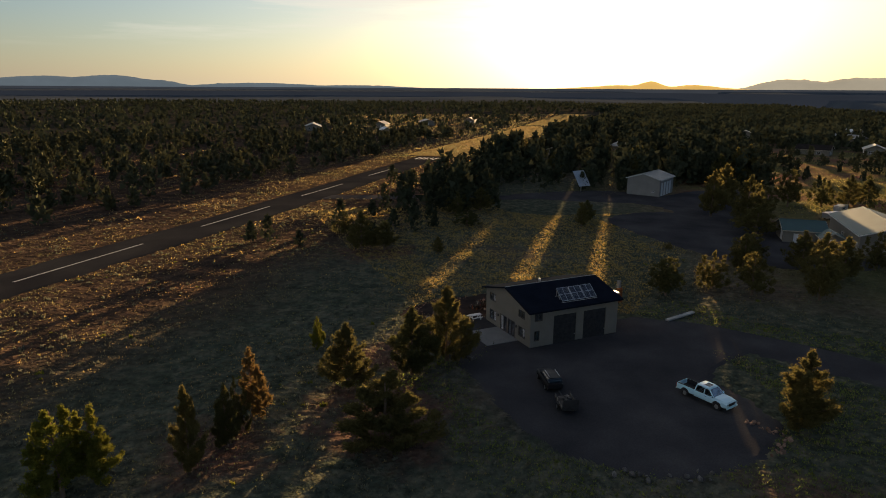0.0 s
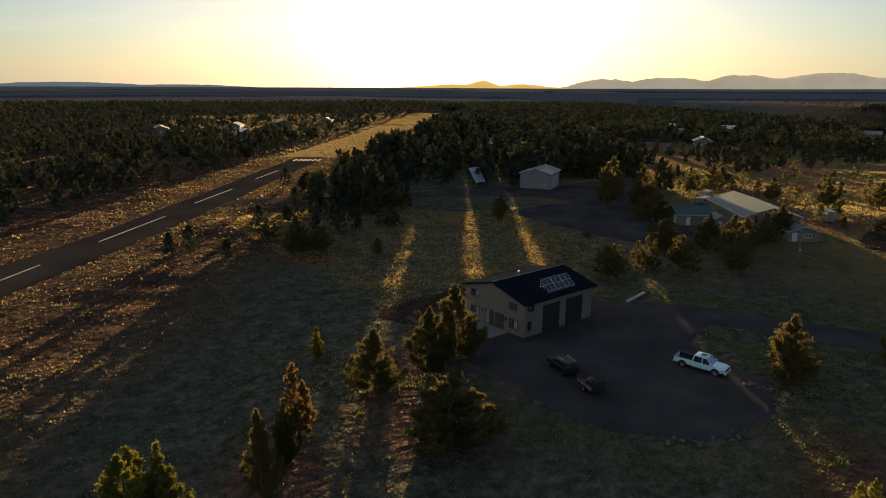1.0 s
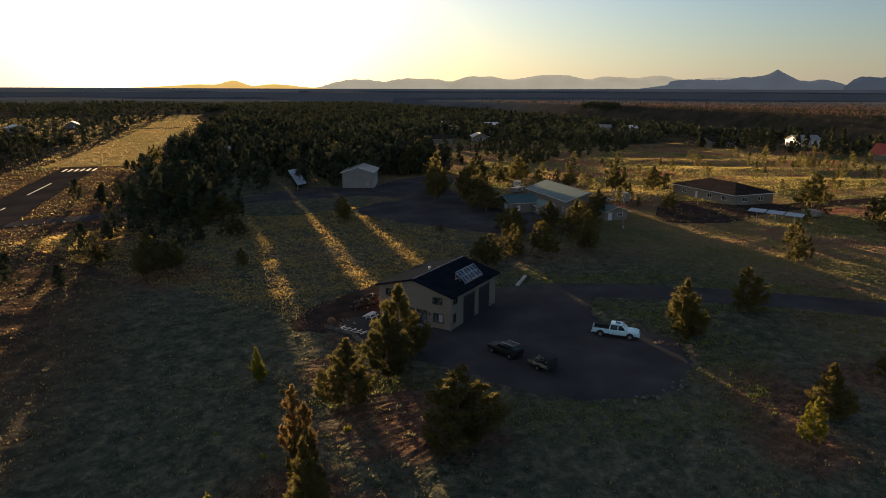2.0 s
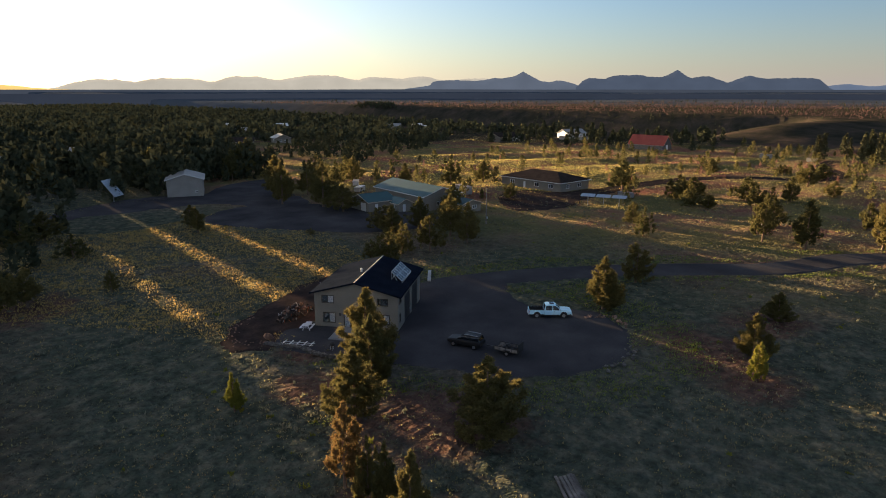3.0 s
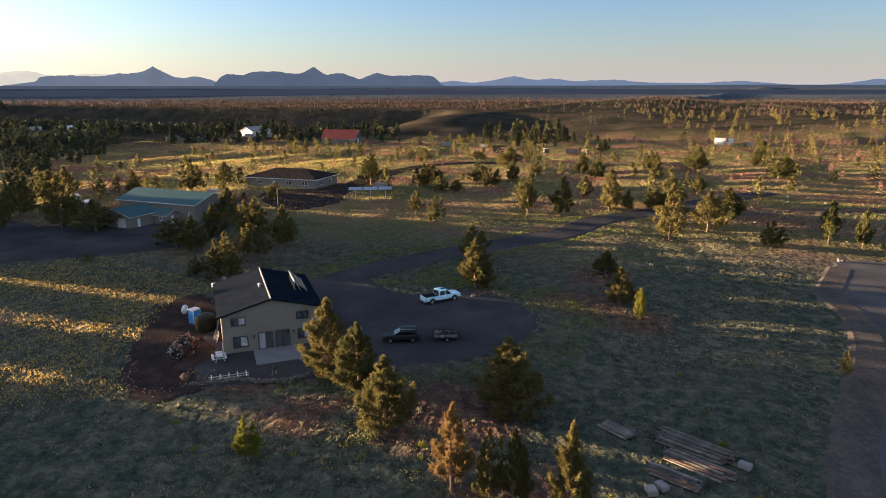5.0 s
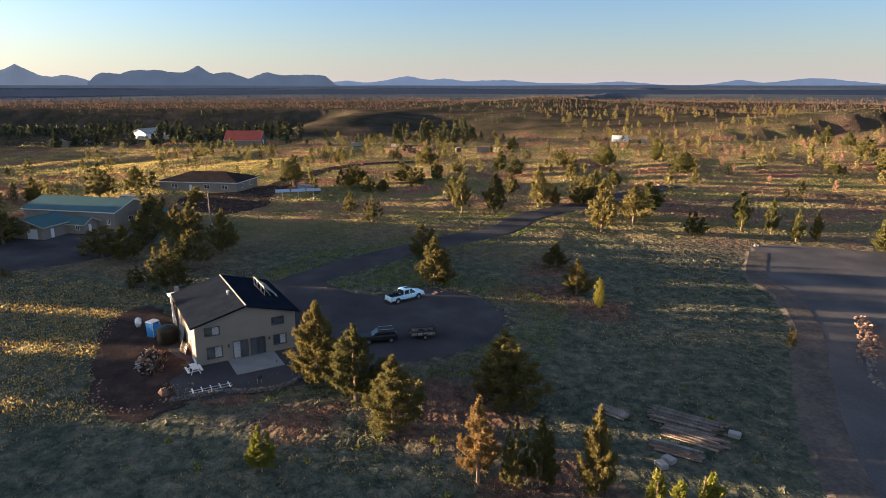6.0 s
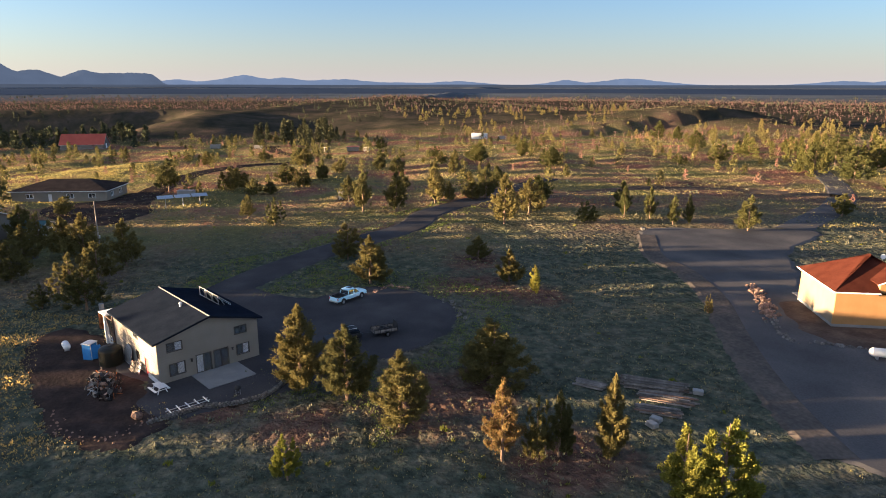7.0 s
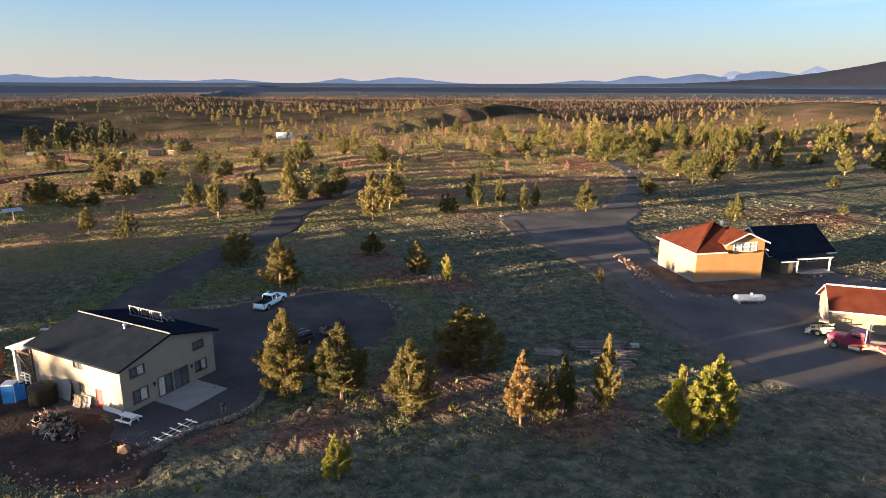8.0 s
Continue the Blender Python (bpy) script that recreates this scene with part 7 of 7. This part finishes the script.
def in_open(x, y):
    """True where no wood grows: airstrip, yards, roads, fields and round the houses."""
    d = (x + 49) * 0.944 - (y - 180) * 0.331
    strip_clear = (np.abs(d) < 34) & (y < 900)
    plain = (x > 60) & (x < 420) & (y < 200 + 0.15 * x) & (y > -90) & (y < 195 + 1.2 * np.maximum(x - 105, 0))
    plain |= (x > 105) & (x < 470) & (y < 330) & (y > -30) & (y < 180 + 0.5 * (x - 105))
    home = np.hypot(x - 15, y - 70) < 105
    home |= (np.abs(x - 25) < 75) & (y > -75) & (y < 150)
    home |= (x > 20) & (x < 110) & (y > 120) & (y < 222) & (y < 180 + 0.5 * x)
    home |= (x < 40) & (y < 100) & (x > -90) & (y > -60)
    # loose, open woodland between the airstrip and the shed, and beyond the plain
    pick = np.sin(x * 12.9898 + y * 78.233) * 43758.5453
    pick = pick - np.floor(pick)
    line = x - 0.24 * y
    loose = (line > -39) & (line < 6) & (y > 190) & (y < 560) & (pick > 0.72)
    loose |= (line > -60) & (line < -8) & (y < 260) & (pick > 0.22)
    beam = x - 0.268 * y
    for a, b in ((-17.5, -12.8), (-4.5, 0.8), (-33, -28.5), (-26.2, -23.5), (13.5, 19), (55, 68), (78, 90)):
        loose |= (beam > a) & (beam < b) & (y > 100) & (y < 450)
    loose |= (x > 105) & (x < 560) & (y < 520) & (y > 0) & (pick > 0.5) & (y < 210 + 1.2 * (x - 105))
    for hx, hy in DISTANT_SPOTS:
        loose |= (np.hypot(x - hx, y - hy) < 15) | (np.hypot(x - hx * 0.93 + 2, y - hy * 0.93 - 3) < 11)
    return strip_clear | plain | home | loose


def woods(name, count, r0, r1, tris, leaf, h0, h1, accept, seed, material, label, slim=1.0):
    rng = np.random.RandomState(seed)
    X, Y = [], []
    got = 0
    while got < count:
        n = 20000
        r = np.sqrt(r0 ** 2 + (r1 ** 2 - r0 ** 2) * rng.rand(n))
        a = rng.rand(n) * 2 * np.pi
        x, y = 10 + r * np.cos(a), 60 + r * np.sin(a)
        lump = 0.5 + 0.5 * np.sin(x / 41 + 2 * np.sin(y / 67)) * np.sin(y / 53 + 1.5 * np.sin(x / 90))
        ok = accept(x, y) & (rng.rand(n) < 0.25 + 0.75 * lump)
        X.append(x[ok])
        Y.append(y[ok])
        got += ok.sum()
    x, y = np.concatenate(X)[:count], np.concatenate(Y)[:count]
    z = height(x, y)
    h = h0 + (h1 - h0) * rng.rand(count) ** 1.4
    w = slim * h * (0.55 + 0.35 * rng.rand(count))
    n = count * tris
    u = rng.rand(n) ** 0.9
    a = rng.rand(n) * 2 * np.pi
    lean = 0.75 + 0.5 * np.sin(a * 3 + np.repeat(x, tris)) * np.sin(u * 14 + np.repeat(y, tris))
    rr = (0.05 + 0.95 * np.minimum(1, 0.45 + 4 * u) * (1 - u) ** 0.75) * lean * 1.25 * np.sqrt(rng.rand(n)) * np.repeat(w, tris) / 2
    H = np.repeat(h, tris)
    P = np.stack([np.repeat(x, tris) + rr * np.cos(a), np.repeat(y, tris) + rr * np.sin(a), np.repeat(z, tris) + H * (0.04 + 0.9 * u)], 1)
    D = np.stack([np.cos(a) * 0.6, np.sin(a) * 0.6, np.full(n, 1.0)], 1) + rng.randn(n, 3) * 0.5
    D /= np.linalg.norm(D, axis=1)[:, None]
    S = np.cross(D, rng.randn(n, 3))
    S /= np.linalg.norm(S, axis=1)[:, None]
    L = (leaf * (0.6 + 0.8 * rng.rand(n)) * (H / 7) ** 0.5)[:, None]
    V = np.stack([P - S * L * 0.5, P + S * L * 0.5, P + D * L * 1.1], 1).reshape(-1, 3)
    me = tri_mesh(name, V, material)
    return tagged(new(name, me), label, "woods", kind="stuff")


def west(x, y):
    return ~in_open(x, y) & ((x - (-49)) * 0.944 - (y - 180) * 0.331 < 0)


def north(x, y):
    return ~in_open(x, y) & ((x + 49) * 0.944 - (y - 180) * 0.331 > 0) & (y > 60) & (gorge(x, y) < 0.2) & (x - 0.9 * y < 240)


def south_east(x, y):
    hill = np.exp(-(((x - 409) / 95) ** 2 + ((y + 335) / 80) ** 2)) + np.exp(-(((x - 175) / 105) ** 2 + ((y + 505) / 90) ** 2))
    return ~in_open(x, y) & (y < -80) & (hill < 0.55) & (x > -200)


def far_rim(x, y):
    return (0.985 * x - 0.174 * y > 500) & (gorge(x, y) < 0.12) & ~((x < 900) & (y > -300) & (y < 240))


woods("near_woods_west", 2000, 90, 420, 54, 1.45, 4, 9, west, 101, M_FARLEAF, "dense dark juniper woods west of the airstrip")
woods("far_woods_west", 10000, 380, 1500, 11, 2.8, 4, 9, west, 102, M_FARLEAF, "distant dark juniper woods")
woods("near_woods_north", 1350, 110, 440, 70, 1.2, 5.5, 15.0, lambda x, y: north(x, y) & (x < 112 + 0.1 * (y - 200)), 103, M_FARLEAF, "dark juniper woods north of the shed", 0.75)
woods("woods_north_east", 620, 150, 470, 80, 1.0, 3.0, 7.0, lambda x, y: north(x, y) & (x >= 112 + 0.1 * (y - 200)), 118, M_FARLEAF, "low juniper woods bordering the sunlit field")
woods("airstrip_side_woods", 64, 80, 320, 110, 0.9, 3.5, 8, lambda x, y: (y > 135) & (y < 350) & (x - 0.24 * y > -86) & (x - 0.24 * y < -32) & ((x + 49) * 0.944 - (y - 180) * 0.331 > 22 + 9 * np.sin(y / 13)) & (np.sin(x / 9 + 1.3 * np.sin(y / 17)) * np.sin(y / 14) > -0.35), 114, M_FARLEAF, "dark junipers beside the airstrip")
woods("far_woods_north", 8500, 380, 1500, 14, 2.6, 4, 9, north, 104, M_FARLEAF, "distant dark juniper woods")
woods("woods_south_east", 460, 230, 620, 160, 0.62, 3, 8.5, south_east, 105, M_LEAF, "scattered junipers on the south-eastern plain")
woods("scrub_south_east", 700, 240, 800, 50, 0.6, 2, 5.5, south_east, 106, M_SHRUB_RED, "reddish bare shrubs on the south-eastern plain")
woods("rim_scrub", 14000, 520, 2000, 8, 1.25, 2, 5, far_rim, 107, M_SHRUB_RED, "reddish brown scrub on the plateau beyond the gorge")
woods("gorge_wall_trees", 1000, 480, 1150, 12, 1.7, 2.5, 6, lambda x, y: (gorge(x, y) > 0.12) & (x > 700) & (y > 190), 112, M_FARLEAF, "dense dark trees on the gorge wall")
woods("hillside_junipers", 420, 440, 950, 30, 1.0, 2, 5, lambda x, y: (x > 520) & (x < 930) & (y < 20) & (y > -500), 113, M_FARLEAF, "dark junipers on the long hillside")
woods("rim_junipers", 2600, 520, 2200, 18, 1.8, 2, 6, far_rim, 108, M_FARLEAF, "dark junipers on the plateau beyond the gorge")
woods("plain_junipers", 230, 120, 430, 140, 0.65, 2.5, 8, lambda x, y: (x > 110) & (x < 440) & (y > -110) & (y < 210) & (off_road(x, y) > 2), 109, M_LEAF, "small junipers scattered over the sunlit plain")
woods("conifer_grove", 34, 300, 480, 300, 0.75, 9, 17, lambda x, y: (x > 345) & (x < 425) & (y > 0) & (y < 62), 110, M_FARLEAF, "grove of tall dark conifers on the plain", 0.5)
woods("farmstead_trees", 90, 300, 620, 130, 1.1, 6, 13, lambda x, y: (x > 360) & (x < 490) & (y > 128) & (y < 290) & (np.hypot(x - 362, y - 158) > 24) & (np.hypot(x - 425, y - 232) > 30), 111, M_FARLEAF, "dark trees round the distant farmsteads", 0.75)


woods("south_grove", 120, 170, 420, 300, 0.55, 5, 11, lambda x, y: (y < -118) & (y > -340) & (x > 62) & (x < 200) & (y < -60 - 0.5 * x), 115, M_LEAF_GROVE, "yellow-green junipers of a sunlit grove", 0.9)
woods("grove_shrubs", 90, 150, 430, 120, 0.45, 2.5, 6, lambda x, y: (y < -60) & (y > -330) & (x > 60) & (x < 330), 116, M_SHRUB_PINK, "rosy bare shrubs among the junipers")
woods("plain_shrubs", 60, 170, 430, 120, 0.4, 2, 4.5, lambda x, y: (x > 150) & (x < 420) & (y > -110) & (y < 200), 117, M_SHRUB_PINK, "rosy bare shrubs on the sunlit plain")


# ---- ground cover ----
def on_hard(x, y):
    """Yards and roads, which stay bare."""
    bare = (np.hypot(x - 20, y - 68) < 17) | ((np.abs(x - 12) < 10) & (np.abs(y - 90) < 9)) | (np.hypot(x - 25, y - 82) < 11)
    for x0, y0, x1, y1, wd in ((33, 86, 50, 74, 4.5), (50, 74, 64, 58.5, 4.5), (64, 58.5, 77, 41, 4.5), (77, 41, 92, 31, 4.5), (92, 31, 104, 16, 4.5), (104, 16, 122, -6, 4.5), (-98, 40, -75.5, 104, 7.2), (-75.5, 104, -49, 180, 7.2), (-49, 180, -6, 322, 7.2),
                              (56, -10, 4, 12, 9), (48, -24, 0, 6, 12), (45, -44, 40, -24, 6), (4, 8, -25, 26, 8), (-6, 4, -60, 12, 18), (30, 186, 92, 196, 15), (48, 165, 60, 130, 7), (62, 168, 70, 130, 12), (72, 150, 82, 126, 6), (66, 166, 84, 190, 9), (70, 200, 100, 210, 10), (-46, 200, 46, 204, 4), (27, 102, 14, 100, 3.6), (14, 100, 2, 96, 3.8), (2, 96, -3, 93, 3.0)):
        dx, dy = x1 - x0, y1 - y0
        f = np.clip(((x - x0) * dx + (y - y0) * dy) / (dx * dx + dy * dy), 0, 1)
        bare |= np.hypot(x - x0 - f * dx, y - y0 - f * dy) < wd
    return bare


def tufts(name, count, r0, r1, blades, size, seed, material, label, patchy, az0=0, az1=360, only=None):
    rng = np.random.RandomState(seed)
    n0 = int(count * 2.2)
    r = np.sqrt(r0 ** 2 + (r1 ** 2 - r0 ** 2) * rng.rand(n0))
    a = np.radians(90 - (az0 + (az1 - az0) * rng.rand(n0)))
    x, y = 10 + r * np.cos(a), 60 + r * np.sin(a)
    lump = np.sin(x / 7 + 2 * np.sin(y / 11)) * np.sin(y / 6 + 2 * np.sin(x / 13)) + 0.6 * np.sin(x / 2.1 + y / 1.7) * np.sin(y / 2.6 - x / 3.1)
    keep = ~on_hard(x, y) & (rng.rand(n0) < 0.5 + patchy * 0.5 * lump)
    if only is not None:
        keep &= only(x, y)
    x, y = x[keep][:count], y[keep][:count]
    c = len(x)
    z = height(x, y) - 0.1
    s = size * (0.5 + rng.rand(c) ** 1.5)
    n = c * blades
    sr = np.repeat(s, blades)
    P = np.stack([np.repeat(x, blades), np.repeat(y, blades), np.repeat(z, blades)], 1)
    P[:, :2] += rng.randn(n, 2) * sr[:, None] * 0.42
    D = rng.randn(n, 3) * 0.45 + np.array([0, 0, 1.0])
    D /= np.linalg.norm(D, axis=1)[:, None]
    S = np.stack([rng.randn(n), rng.randn(n), np.zeros(n)], 1)
    S /= np.linalg.norm(S, axis=1)[:, None]
    L = (sr * (0.6 + 0.7 * rng.rand(n)))[:, None]
    V = np.stack([P - S * L * 0.34, P + S * L * 0.34, P + D * L], 1).reshape(-1, 3)
    return tagged(new(name, tri_mesh(name, V, material)), label, "grass", kind="stuff")


tufts("grass", 130000, 4, 130, 2, 0.18, 201, M_GRASS, "tufts of dry and green grass", 0.7)
def beside_drive(x, y):
    """The greener verges of the drive and of the parking yard."""
    best = np.hypot(x - 22, y - 66) - 19
    for x0, y0, x1, y1 in ((33, 86, 50, 74), (50, 74, 64, 58.5), (64, 58.5, 77, 41), (77, 41, 92, 31), (92, 31, 104, 16)):
        dx, dy = x1 - x0, y1 - y0
        f = np.clip(((x - x0) * dx + (y - y0) * dy) / (dx * dx + dy * dy), 0, 1)
        best = np.minimum(best, np.hypot(x - x0 - f * dx, y - y0 - f * dy) - 4.5)
    best = np.minimum(best, np.hypot((x + 1) * 0.7, y - 71) - 3)
    return best < 5 + 4 * np.sin(x / 5) * np.sin(y / 7)


tufts("green_grass", 260000, 4, 105, 3, 0.2, 210, M_GREEN_BLADES, "bright green grass along the drive", 0.9, only=lambda x, y: beside_drive(x, y) & (np.hypot(x + 7, y - 60) > 8) & (np.hypot(x + 9, y - 76) > 7))
tufts("straw_grass", 60000, 30, 125, 2, 0.22, 208, M_RUST_BLADES, "tufts of pale dry grass", 0.6, -22, 30)
tufts("rust_grass", 16000, 60, 330, 2, 0.28, 212, M_RUST_BLADES, "rusty dry grass beside the airstrip", 0.6, -80, 2)
tufts("straw_grass_far", 90000, 110, 430, 2, 0.26, 209, M_STRAW_BLADES, "pale dry grass on the plain", 0.95, 35, 165)
tufts("straw_field", 46000, 120, 300, 2, 0.28, 211, M_STRAW_BLADES, "pale dry grass of a sunlit field", 0.5, 50, 90, only=lambda x, y: (x > 120) & (x < 250) & (y > 108 + 0.1 * (250 - x)) & (y < 225))
tufts("grass_far", 110000, 115, 340, 2, 0.27, 202, M_GRASS, "far tufts of dry grass", 0.8, -35, 165)
tufts("grass_farther", 36000, 330, 560, 2, 0.42, 206, M_GRASS, "tufts of dry grass on the far plain", 0.3, 40, 160, only=lambda x, y: x < 455)
tufts("grass_airstrip", 32000, 260, 800, 2, 0.6, 207, M_GRASS, "dry grass beside the airstrip", 0.3, -12, 12)
tufts("sagebrush", 8000, 6, 150, 11, 0.32, 203, M_SAGE, "low grey-green sagebrush", 0.9)
tufts("sagebrush_far", 2600, 140, 450, 12, 0.5, 204, M_SAGE, "low sagebrush on the far plain", 0.9, -35, 165)
tufts("rabbitbrush", 400, 6, 110, 18, 0.3, 205, M_LEAF_BRIGHT, "yellow-green rabbitbrush clumps", 1.0)
